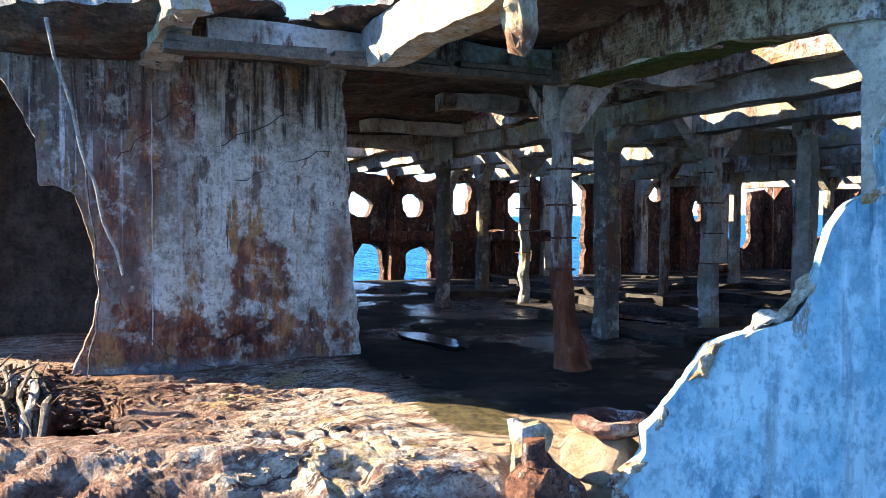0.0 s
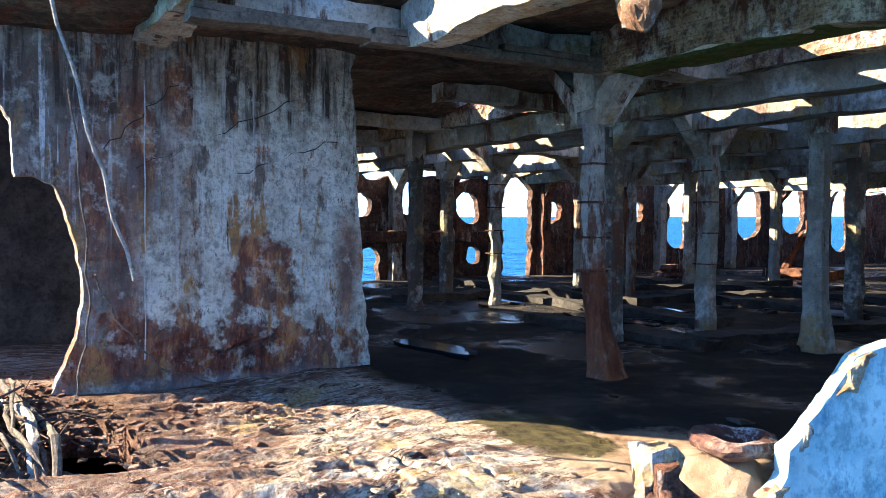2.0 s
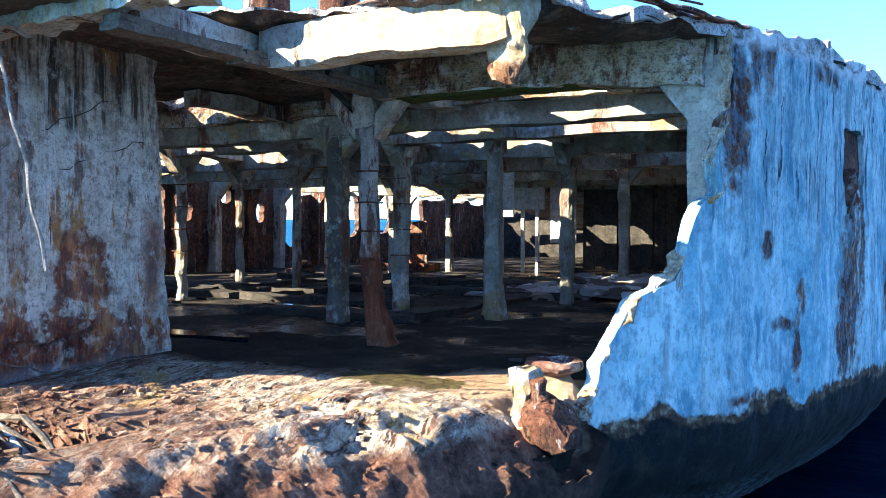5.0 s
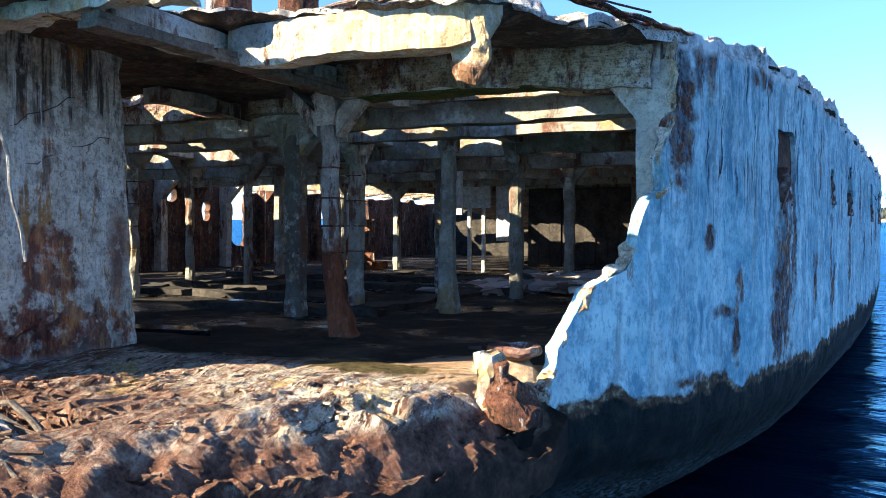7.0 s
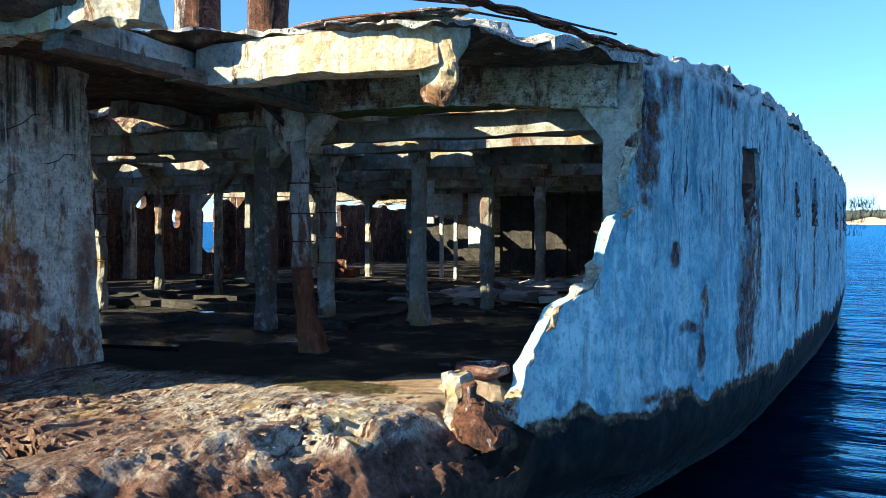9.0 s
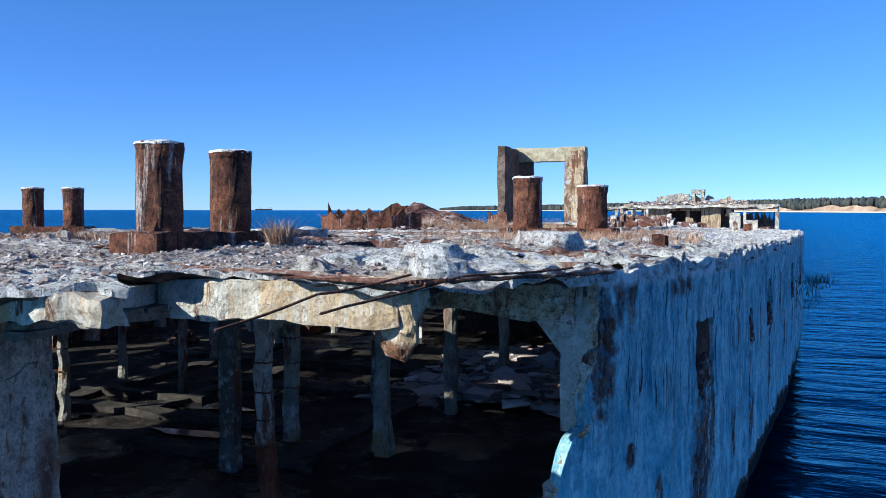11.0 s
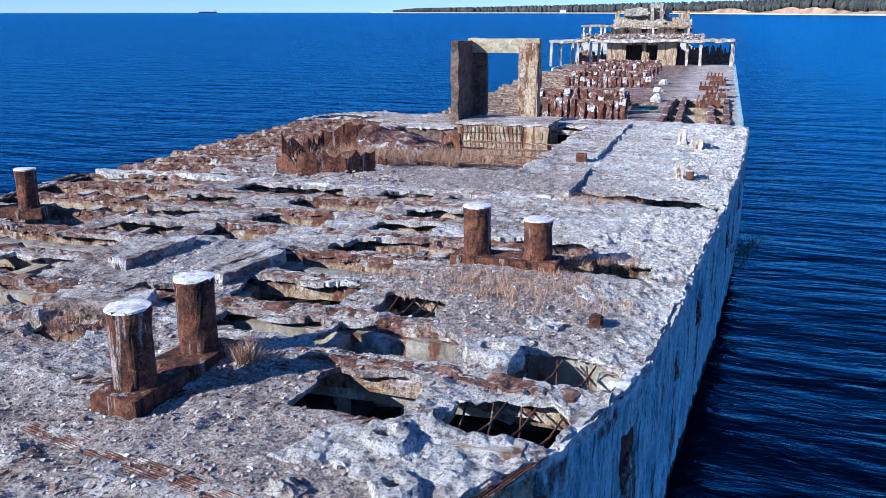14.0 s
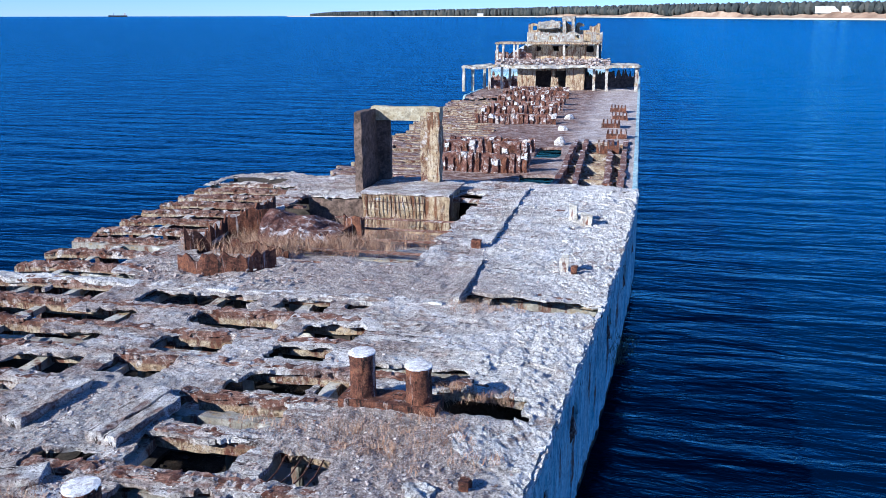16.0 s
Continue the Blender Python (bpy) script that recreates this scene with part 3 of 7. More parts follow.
def rubble_material():
    m = Mat("loose_concrete_chips", 0.9)
    gi = m.nt.nodes.new("ShaderNodeNewGeometry")
    m.base(gi.outputs["Random Per Island"], [(0.0, (0.13, 0.085, 0.075)), (0.4, (0.32, 0.25, 0.23)), (0.85, (0.48, 0.42, 0.40)), (1.0, (0.66, 0.62, 0.60))])
    m.over(m.mask(m.noise(3, 5), 0.6, 0.68), (0.2, 0.1, 0.07))
    m.bump(m.noise(40, 5), 0.5, 0.01)
    return m.done()


def plain_material(name, a, b, roughness=0.8, scale=6.0, metallic=0.0):
    m = Mat(name, roughness, metallic)
    m.base(m.noise(scale, 6, 0.7), [(0.36, a), (0.64, b)])
    m.grain(scale * 3, tuple(0.45 * c for c in a), tuple(min(0.85, 1.15 * c) for c in b), 0.5)
    m.bump(m.noise(scale * 6, 5), 0.4, 0.01)
    return m.done()


def grass_material():
    m = Mat("dry_grass", 0.9)
    gi = m.nt.nodes.new("ShaderNodeNewGeometry")
    m.base(gi.outputs["Random Per Island"], [(0.0, (0.20, 0.10, 0.065)), (0.5, (0.38, 0.23, 0.155)), (1.0, (0.52, 0.38, 0.28))])
    return m.done()


def sea_material():
    m = Mat("open_sea", 0.12)
    nt = m.nt
    nt.nodes.remove(m.bsdf)
    tone = ramp(nt, m.noise(0.004, 4, 0.6, (1, 4, 1)), [(0.40, (0.0002, 0.003, 0.013)), (0.60, (0.0003, 0.0045, 0.019))])
    # far water on the right painted lighter, as sky reflection towards the horizon
    far_sheen = nt.nodes.new("ShaderNodeMix")
    far_sheen.data_type = "RGBA"
    nt.links.new(m.times(m.axis(0, 10.0, 26.0, 8.0, 0.03), m.axis(1, 24.0, 110.0, 20.0, 0.02)), far_sheen.inputs[0])
    nt.links.new(tone, far_sheen.inputs[6])
    far_sheen.inputs[7].default_value = (0.002, 0.048, 0.130, 1)
    tone = far_sheen.outputs[2]
    m.bump(m.noise(0.13, 3, 0.5, (1.0, 3.4, 1), 0.5), 1.0, 0.42)
    m.bump(m.noise(0.55, 4, 0.55, (1.0, 3.2, 1), 0.4), 1.0, 0.115)
    m.bump(m.noise(2.2, 3, 0.5, (1.0, 2.6, 1), 0.3), 0.7, 0.03)
    body, gloss = nt.nodes.new("ShaderNodeBsdfDiffuse"), nt.nodes.new("ShaderNodeBsdfGlossy")
    gloss.inputs["Color"].default_value = (0.21, 0.64, 0.95, 1)
    gloss.inputs["Roughness"].default_value = 0.12
    nt.links.new(tone, body.inputs["Color"])
    for n in (body, gloss):
        nt.links.new(m.height, n.inputs["Normal"])
    fres = nt.nodes.new("ShaderNodeFresnel")
    fres.inputs["IOR"].default_value = 1.33
    nt.links.new(m.height, fres.inputs["Normal"])
    mix = nt.nodes.new("ShaderNodeMixShader")
    nt.links.new(m.times(fres.outputs[0], 0.66), mix.inputs[0])
    nt.links.new(body.outputs[0], mix.inputs[1])
    nt.links.new(gloss.outputs[0], mix.inputs[2])
    nt.links.new(mix.outputs[0], nt.nodes["Material Output"].inputs["Surface"])
    return m.m


def land_material():
    m = Mat("shore_land", 0.95)
    m.base(m.noise(0.02, 6, 0.7), [(0.35, (0.16, 0.10, 0.07)), (0.5, (0.34, 0.23, 0.16)), (0.68, (0.52, 0.40, 0.30))])
    m.over(m.mask(m.axis(2, 3.2, 2.0, 0.6, 0.05), 0.2, 0.8), (0.70, 0.62, 0.52))
    m.bump(m.noise(0.3, 6), 0.5, 1.0)
    return m.done()


def woods_material():
    m = Mat("far_pine_woods", 0.95)
    gi = m.nt.nodes.new("ShaderNodeNewGeometry")
    m.base(gi.outputs["Random Per Island"], [(0.0, (0.030, 0.036, 0.038)), (0.6, (0.050, 0.056, 0.054)), (1.0, (0.085, 0.08, 0.07))])
    return m.done()


M_CRUST, M_HULL, M_WALL, M_FRAME, M_RIB = crust_material(), hull_material(), wall_material(), frame_material(), rib_material()
M_RUST, M_GUANO, M_FLOOR, M_ROCK, M_RUBBLE = rust_material(), guano_material(), floor_material(), rock_material(), rubble_material()
M_GRASS, M_SEA, M_LAND, M_WOODS = grass_material(), sea_material(), land_material(), woods_material()
M_FRONT, M_WEED, M_RIM = front_column_material(), weed_material(), torn_rim_material()
M_TOOTH, M_SOFFIT, M_EDGE = crusted_rust_material(), soffit_material(), edge_crust_material()
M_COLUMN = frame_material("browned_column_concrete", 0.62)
M_PORT = port_material()
# frame concrete again, at about a fifth of its tone
M_DARKCOL = frame_material("near_black_column_concrete", 0.22)
M_STAIN, M_WELL = stained_beam_material(), well_material()
M_PALE = plain_material("pale_render", (0.40, 0.38, 0.36), (0.66, 0.65, 0.64), 0.85, 4)
M_OCHRE = plain_material("ochre_stained_concrete", (0.30, 0.24, 0.15), (0.47, 0.43, 0.33), 0.85, 3)
M_WOOD = plain_material("weathered_timber", (0.07, 0.058, 0.05), (0.18, 0.155, 0.13), 0.9, 8)
M_PLINTH = plinth_material()
# near black, painted as the shade inside the broken hollow
M_PIT = plain_material("hollow_shade_black", (0.004, 0.0035, 0.003), (0.014, 0.011, 0.009), 0.9, 3)
# even dark tone, also put in place of shade behind walls and openings
M_DARK = plain_material("plain_dark_concrete", (0.022, 0.019, 0.018), (0.075, 0.062, 0.055), 0.9, 3)
M_ROPE = plain_material("frayed_grey_rope", (0.06, 0.045, 0.037), (0.20, 0.16, 0.135), 0.95, 30)
M_WATER = plain_material("standing_water", (0.004, 0.006, 0.008), (0.008, 0.010, 0.012), 0.03, 2)
M_ROOT = plain_material("rusty_wire_and_root", (0.035, 0.02, 0.016), (0.14, 0.085, 0.065), 0.95, 20)
M_CRUSTPIPE = plain_material("salt_crusted_pipe", (0.16, 0.13, 0.115), (0.42, 0.38, 0.35), 0.9, 14)
M_BUSH = plain_material("grey_green_shrub", (0.05, 0.06, 0.035), (0.12, 0.12, 0.08), 0.9, 20)
M_WHITEHOUSE = plain_material("white_house_paint", (0.7, 0.7, 0.7), (0.8, 0.8, 0.8), 0.7, 0.5)
M_STREAK = plain_material("dark_streaked_concrete", (0.06, 0.042, 0.035), (0.20, 0.14, 0.115), 0.9, 3)
M_MOSS = plain_material("green_moss_film", (0.035, 0.045, 0.012), (0.10, 0.11, 0.03), 0.95, 12)


# ================= shaping tools =================
def hash3(i, j, k, s):
    h = (i * 374761393 + j * 668265263 + k * 2147483647 + s * 1274126177) & 0xFFFFFFFF
    h = ((h ^ (h >> 13)) * 1274126177) & 0xFFFFFFFF
    return ((h ^ (h >> 16)) & 0xFFFF) / 32767.5 - 1.0


def vnoise(p, seed=0):
    """Smooth noise in -1..1 at the points p (n x 3)."""
    p = np.asarray(p, float)
    f = np.floor(p)
    w = p - f
    w = w * w * (3 - 2 * w)
    i, j, k = f.astype(np.int64).T
    out = 0.0
    for a in (0, 1):
        for b in (0, 1):
            for c in (0, 1):
                g = (w[:, 0] if a else 1 - w[:, 0]) * (w[:, 1] if b else 1 - w[:, 1]) * (w[:, 2] if c else 1 - w[:, 2])
                out = out + g * hash3(i + a, j + b, k + c, seed)
    return out


def fbm(p, scale, octaves=4, seed=0, gain=0.5):
    p, out, amp = np.asarray(p, float) * scale, 0.0, 1.0
    for o in range(octaves):
        out = out + amp * vnoise(p, seed + 17 * o)
        p, amp = p * 2.03, amp * gain
    return out


def shake(v, amp, scale, seed, octaves=3):
    """Worn edges: every point is moved by noise of its own place."""
    v = np.asarray(v, float)
    return v + amp * np.stack([fbm(v, scale, octaves, seed + 101 * k) for k in range(3)], 1)


class Shape:
    """Collects points and faces for one mesh."""

    def __init__(self):
        self.v, self.f = [], []
        self.n = 0

    def add(self, verts, faces):
        self.v.append(np.asarray(verts, float).reshape(-1, 3))
        self.f += [tuple(i + self.n for i in q) for q in faces]
        self.n += len(self.v[-1])
        return self

    def block(self, a, b, step=0.2):
        """A box from corner a to corner b, cut into faces about step long."""
        a, b = np.array(a, float), np.array(b, float)
        for ax in range(3):
            u, w = [k for k in range(3) if k != ax]
            nu, nw = [max(1, min(160, int(round((b[k] - a[k]) / step)))) for k in (u, w)]
            gu, gw = np.meshgrid(np.linspace(a[u], b[u], nu + 1), np.linspace(a[w], b[w], nw + 1), indexing="ij")
            for side in (0, 1):
                pts = np.zeros((gu.size, 3))
                pts[:, u], pts[:, w], pts[:, ax] = gu.ravel(), gw.ravel(), (a, b)[side][ax]
                fs = []
                for i in range(nu):
                    for j in range(nw):
                        q = (i * (nw + 1) + j, (i + 1) * (nw + 1) + j, (i + 1) * (nw + 1) + j + 1, i * (nw + 1) + j + 1)
                        fs.append(q if (side == 1) == (ax != 1) else q[::-1])
                self.add(pts, fs)
        return self

    def loft(self, rings, closed_ends=True):
        """Joins rings (each the same number of points) into a skin."""
        r = np.asarray(rings, float)
        m, n = r.shape[:2]
        fs = [(i * n + j, i * n + (j + 1) % n, (i + 1) * n + (j + 1) % n, (i + 1) * n + j) for i in range(m - 1) for j in range(n)]
        if closed_ends:
            fs += [tuple(range(n))[::-1], tuple(range((m - 1) * n, m * n))]
        return self.add(r.reshape(-1, 3), fs)

    def tube(self, path, radius, sides=6):
        p = np.asarray(path, float)
        rings = []
        for i in range(len(p)):
            d = p[min(i + 1, len(p) - 1)] - p[max(i - 1, 0)]
            d = d / (np.linalg.norm(d) + 1e-9)
            a = np.cross(d, (0, 0, 1) if abs(d[2]) < 0.9 else (1, 0, 0))
            a = a / np.linalg.norm(a)
            b = np.cross(d, a)
            r = radius[i] if isinstance(radius, (list, tuple, np.ndarray)) else radius
            rings.append([p[i] + r * (a * math.cos(t) + b * math.sin(t)) for t in np.linspace(0, 2 * math.pi, sides, endpoint=False)])
        return self.loft(rings)

    def drum(self, c, profile, sides=20, wobble=0.0, seed=0):
        """A turned form about the upright axis through c; profile: rows of radius, height."""
        t = np.linspace(0, 2 * math.pi, sides, endpoint=False)
        rings = [[(c[0] + r * math.cos(a), c[1] + r * math.sin(a), c[2] + h) for a in t] for r, h in profile]
        return self.loft(rings)

    def rough(self, amp, scale, seed=0, octaves=3):
        self.v = [shake(np.concatenate(self.v), amp, scale, seed, octaves)] if self.v else []
        return self

    def mesh(self, name, material, smooth=False):
        me = bpy.data.meshes.new(name)
        v, fs = np.concatenate(self.v), self.f
        if len(v) < 40000:
            _, first, back = np.unique(np.round(v, 5), axis=0, return_index=True, return_inverse=True)
            back = back.ravel().tolist()
            v = v[first]
            fs = [q for q in (tuple(dict.fromkeys(back[i] for i in f)) for f in fs) if len(q) > 2]
        me.from_pydata(v.tolist(), [], fs)
        me.materials.append(material)
        if smooth:
            me.shade_smooth()
        return me


def part(name, shape, material, parent, label="", smooth=False):
    ob = new(name, shape.mesh(name, material, smooth))
    ob.parent = parent
    return tagged(ob, label)


def structure(name, shape, material, label, category, m=None, smooth=False):
    ob = new(name, shape.mesh(name, material, smooth))
    ob.matrix_world = SHIP if m is None else m
    return tagged(ob, label, category, "", "structure")


def thing(name, label, category, m=None, group="", kind=""):
    """An empty at the base of a thing; its parts follow. Poses are in the wreck's own frame."""
    ob = new(name)
    ob.empty_display_size = 0.1
    ob.matrix_world = SHIP @ (m if m is not None else Matrix())
    return tagged(ob, label, category, group, kind)


def solid(name, shape, material, label, category, m=None, group="", kind="", smooth=False):
    ob = new(name, shape.mesh(name, material, smooth))
    ob.matrix_world = SHIP @ (m if m is not None else Matrix())
    return tagged(ob, label, category, group, kind)


def box_sdf(x, y, x0, x1, y0, y1, r=0.08):
    qx, qy = np.abs(x - (x0 + x1) / 2) - (x1 - x0) / 2 + r, np.abs(y - (y0 + y1) / 2) - (y1 - y0) / 2 + r
    return np.hypot(np.maximum(qx, 0), np.maximum(qy, 0)) + np.minimum(np.maximum(qx, qy), 0) - r


def poly_sdf(x, y, pts):
    """Distance to a polygon, negative inside."""
    d, inside = np.full(x.shape, 1e9), np.zeros(x.shape, bool)
    for (ax, ay), (bx, by) in zip(pts, pts[1:] + pts[:1]):
        ex, ey = bx - ax, by - ay
        t = np.clip(((x - ax) * ex + (y - ay) * ey) / (ex * ex + ey * ey), 0, 1)
        d = np.minimum(d, np.hypot(x - ax - t * ex, y - ay - t * ey))
        if ey != 0:
            inside ^= ((ay > y) != (by > y)) & (x < ex * (y - ay) / ey + ax)
    return np.where(inside, -d, d)


def sheet(us, vs, place, hole=None, thick=None):
    """A slab with holes. us, vs: the grid; place(u, v) gives n x 3 points of its face, thick(u, v, p) those of its back;
    hole(u, v) is negative where the slab is gone. The rims follow the holes' outlines."""
    gu, gv = np.meshgrid(np.asarray(us, float), np.asarray(vs, float), indexing="ij")
    nu, nv = gu.shape
    u, v = gu.ravel().copy(), gv.ravel().copy()
    keep = np.ones((nu - 1, nv - 1), bool)
    if hole is not None:
        d = hole(u, v)
        dd = d.reshape(nu, nv)
        keep = (dd[:-1, :-1] + dd[1:, :-1] + dd[1:, 1:] + dd[:-1, 1:]) > 0
        touch, gone = np.zeros((nu, nv), bool), np.zeros((nu, nv), bool)
        for a in (slice(0, -1), slice(1, None)):
            for b in (slice(0, -1), slice(1, None)):
                touch[a, b] |= keep
                gone[a, b] |= ~keep
        rim = (touch & gone).ravel()
        hu, hv = (us[1] - us[0]) * 0.3, (vs[1] - vs[0]) * 0.3
        gx = (hole(u + hu, v) - hole(u - hu, v)) / (2 * hu)
        gy = (hole(u, v + hv) - hole(u, v - hv)) / (2 * hv)
        g2 = np.maximum(gx * gx + gy * gy, 0.3)
        su = np.clip(-d * gx / g2, -2 * hu, 2 * hu)
        sv = np.clip(-d * gy / g2, -2 * hv, 2 * hv)
        u[rim] += su[rim]
        v[rim] += sv[rim]
    top = place(u, v)
    s = Shape()
    idx = np.arange(nu * nv).reshape(nu, nv)
    ii, jj = np.nonzero(keep)
    q = np.stack([idx[ii, jj], idx[ii + 1, jj], idx[ii + 1, jj + 1], idx[ii, jj + 1]], 1)
    faces = [tuple(r) for r in q.tolist()]
    pts = top
    if thick is not None:
        off = nu * nv
        pts = np.concatenate([top, thick(u, v, top)])
        faces += [tuple(i + off for i in r[::-1]) for r in q.tolist()]
        pad = np.zeros((nu + 1, nv + 1), bool)
        pad[1:-1, 1:-1] = keep
        k = pad[1:-1, 1:-1]
        for di, dj, ca, cb in ((-1, 0, (0, 1), (0, 0)), (1, 0, (1, 0), (1, 1)), (0, -1, (0, 0), (1, 0)), (0, 1, (1, 1), (0, 1))):
            nb = pad[1 + di:nu + di, 1 + dj:nv + dj]
            bi, bj = np.nonzero(k & ~nb)
            a, b = idx[bi + ca[0], bj + ca[1]], idx[bi + cb[0], bj + cb[1]]
            faces += [tuple(r) for r in np.stack([b, a, a + off, b + off], 1)[:, ::-1].tolist()]
    used = np.zeros(len(pts), bool)
    for f in faces:
        for i in f:
            used[i] = True
    renum = np.cumsum(used) - 1
    renum = renum.tolist()
    s.v, s.n = [pts[used]], int(used.sum())
    s.f = [tuple(renum[i] for i in f) for f in faces]
    return s


# ================= the wreck's plan =================
EDGE_Y = (-2.3, -1.8, -1.0, -0.2, 0.5, 1.2, 1.9, 2.5, 3.2, 3.6, 4.5, 6.0, 8.0, 10.2, 14.3, 18.8, 24.5, 27.0, 110.0)
EDGE_X = (0.3, 2.2, 3.4, 4.1, 4.6, 5.0, 5.28, 5.5, 5.95, 6.17, 6.5, 6.8, 7.0, 7.17, 7.53, 7.85, 8.12, 8.2, 8.2)
DECK, FLOOR, WELL = 4.0, 1.58, 3.4


def side(y):
    """The hull's right edge at y; the left edge mirrors it about x = 0.1."""
    return np.interp(y, EDGE_Y, EDGE_X)


def port(y):
    return 0.1 - side(y)


# ---- deck with its holes ----
BREACH = [(3.1, -1.2), (3.42, 0.60), (3.9, 0.76), (4.22, 0.84), (3.66, 1.18), (3.15, 1.56), (4.0, 1.82), (5.05, 1.7), (5.45, 1.78), (5.92, 2.8), (6.6, 2.7), (6.4, -2.6), (3.0, -2.6)]
HOLES_NEAR = [(3.85, 4.68, 3.65, 4.4), (3.3, 4.6, 5.0, 5.7), (5.25, 6.08, 3.75, 4.28), (5.55, 6.38, 5.0, 5.5), (1.7, 2.9, 5.26, 5.68), (1.42, 2.86, 6.33, 6.98), (3.44, 4.16, 6.3, 6.88)]
HOLES_MID = [(1.28, 2.82, 7.65, 8.38), (1.74, 2.88, 8.85, 9.5), (3.26, 3.56, 8.93, 9.5), (5.25, 6.42, 8.76, 9.42), (3.7, 5.3, 9.78, 10.2), (1.8, 2.64, 10.2, 10.8), (4.7, 7.3, 13.98, 14.5), (1.97, 2.9, 11.15, 12.0)]
HOLES_LEFT = [(-3.05, -2.05, 9.95, 10.55), (0.8, 1.7, 12.8, 13.3), (-5.1, -3.4, 9.85, 10.5), (-3.9, -1.9, 7.5, 8.2), (-2.9, -1.9, 6.3, 6.9), (0.1, 0.75, 5.85, 6.3), (-1.9, -0.8, 5.2, 5.85), (-0.55, 0.6, 10.15, 10.9), (-0.6, 1.2, 11.62, 12.25), (-2.35, 0.1, 12.6, 13.3), (-2.85, -2.1, 11.3, 12.0), (-3.9, -3.0, 11.25, 11.8), (-2.75, -1.6, 8.85, 9.45), (-0.9, 0.02, 9.05, 9.65), (-0.2, 0.55, 4.3, 4.95)]
RIBS = [2.05, 3.45] + [4.72 + 1.28 * k for k in range(18)]


def deck_holes(x, y):
    p = np.stack([x, y, np.zeros_like(x)], 1)
    wob = 0.10 * fbm(p, 1.7, 4, 5) + 0.05 * fbm(p, 6.0, 2, 9)
    d = poly_sdf(x, y, BREACH)
    d = np.minimum(d, y + 0.60 + 0.12 * fbm(p, 1.6, 4, 2) - 0.3 * np.clip((x - 2.2) / 0.8, 0, 1))
    for x0, x1, y0, y1 in HOLES_NEAR + HOLES_MID + HOLES_LEFT:
        d = np.minimum(d, box_sdf(x, y, x0 - 0.06, x1 + 0.06, y0 - 0.05, y1 + 0.05, 0.07))
    d = np.minimum(d, np.hypot(x - 2.46, y - 13.26) - 0.24)
    # the ruined left side: bay after bay between the ribs
    rng = np.random.RandomState(4)
    for k in range(-3, 18):
        y0, y1 = 4.72 + 1.28 * k + 0.15, 4.72 + 1.28 * (k + 1) - 0.13
        lo = float(port(y0)) + 0.35
        for x0, x1, chance in ((lo, -5.2, 0.95), (-5.0, -3.4, 0.85), (-3.2, -2.2, 0.3)):
            if x1 - x0 < 0.5 or (k < 0 and x1 > -3):
                continue
            if k >= 7 and x1 < -3:
                chance = 1.0
            if k >= 15 and x1 > -4:
                chance = 0.3
            if rng.rand() < chance and not (x1 > -4 and k > 6):
                d = np.minimum(d, box_sdf(x, y, x0 + 0.15 * rng.rand(), x1 - 0.2 * rng.rand() + (0.8 if k >= 7 and x1 > -5 else 0.0), y0, y1, 0.12))
    # most of the left side is bare ribs
    bare = box_sdf(x, y, -9.0, -3.5, 7.6, 14.4, 0.3) + np.where(x > port(y) + 0.25, 0.0, 9.0)
    d = np.minimum(d, np.maximum(bare, fbm(p, 0.55, 3, 27) - 0.34))
    d = np.minimum(d, box_sdf(x, y, -9.5, -4.4, 14.2, 26.0, 0.3) + 0.25 * fbm(p, 0.8, 3, 29))
    # the sunken hatch
    d = np.minimum(d, box_sdf(x, y, -3.2, 2.72, 16.6, 24.5, 0.3))
    d = np.minimum(d, box_sdf(x, y, 2.0, 2.9, 24.0, 25.9, 0.1))
    d = np.minimum(d, 28.4 + 0.5 * fbm(p, 0.7, 3, 8) - y + 0.25 * (x < 4.5))
    return d + wob - 0.075


def deck_place(u, v):
    c, h = 0.05, 1.0
    x = 0.05 + u * (side(v) - 0.05)
    p = np.stack([x, v, np.zeros_like(x)], 1)
    rim = np.clip((np.abs(u) - 0.965) / 0.035, 0, 1)
    x = x + rim * np.sign(u) * 0.05 * fbm(p, 3.0, 3, 31)
    z = DECK + 0.035 * fbm(p, 1.1, 4, 3) + 0.025 * np.abs(fbm(p, 4.5, 3, 6)) + 0.02 * fbm(p, 9.0, 2, 12) + rim * 0.05 * fbm(p, 4.0, 2, 2)
    z = z - 0.08 * np.clip((1.3 - v) / 0.8, 0, 1) - 0.075 * np.clip((3.6 - v) / 1.2, 0, 1)
    z = z - 0.13 * np.clip((np.abs(u) - 0.72) / 0.28, 0, 1) ** 1.5
    # low ribs left standing across the slab
    near = np.min(np.abs(v[:, None] - np.array(RIBS)[None, :]), 1)
    z = z + 0.03 * np.clip(1 - near / 0.2, 0, 1) * (fbm(p, 0.9, 2, 44) > -0.1)
    return np.stack([x, v, z], 1)


def deck_drop(x, y):
    """How far the cambered deck lies below its middle."""
    return -0.13 * np.clip((np.abs((x - 0.05) / (side(y) - 0.05)) - 0.72) / 0.28, 0, 1) ** 1.5 - 0.08 * np.clip((1.3 - y) / 0.8, 0, 1) - 0.075 * np.clip((3.6 - y) / 1.2, 0, 1)


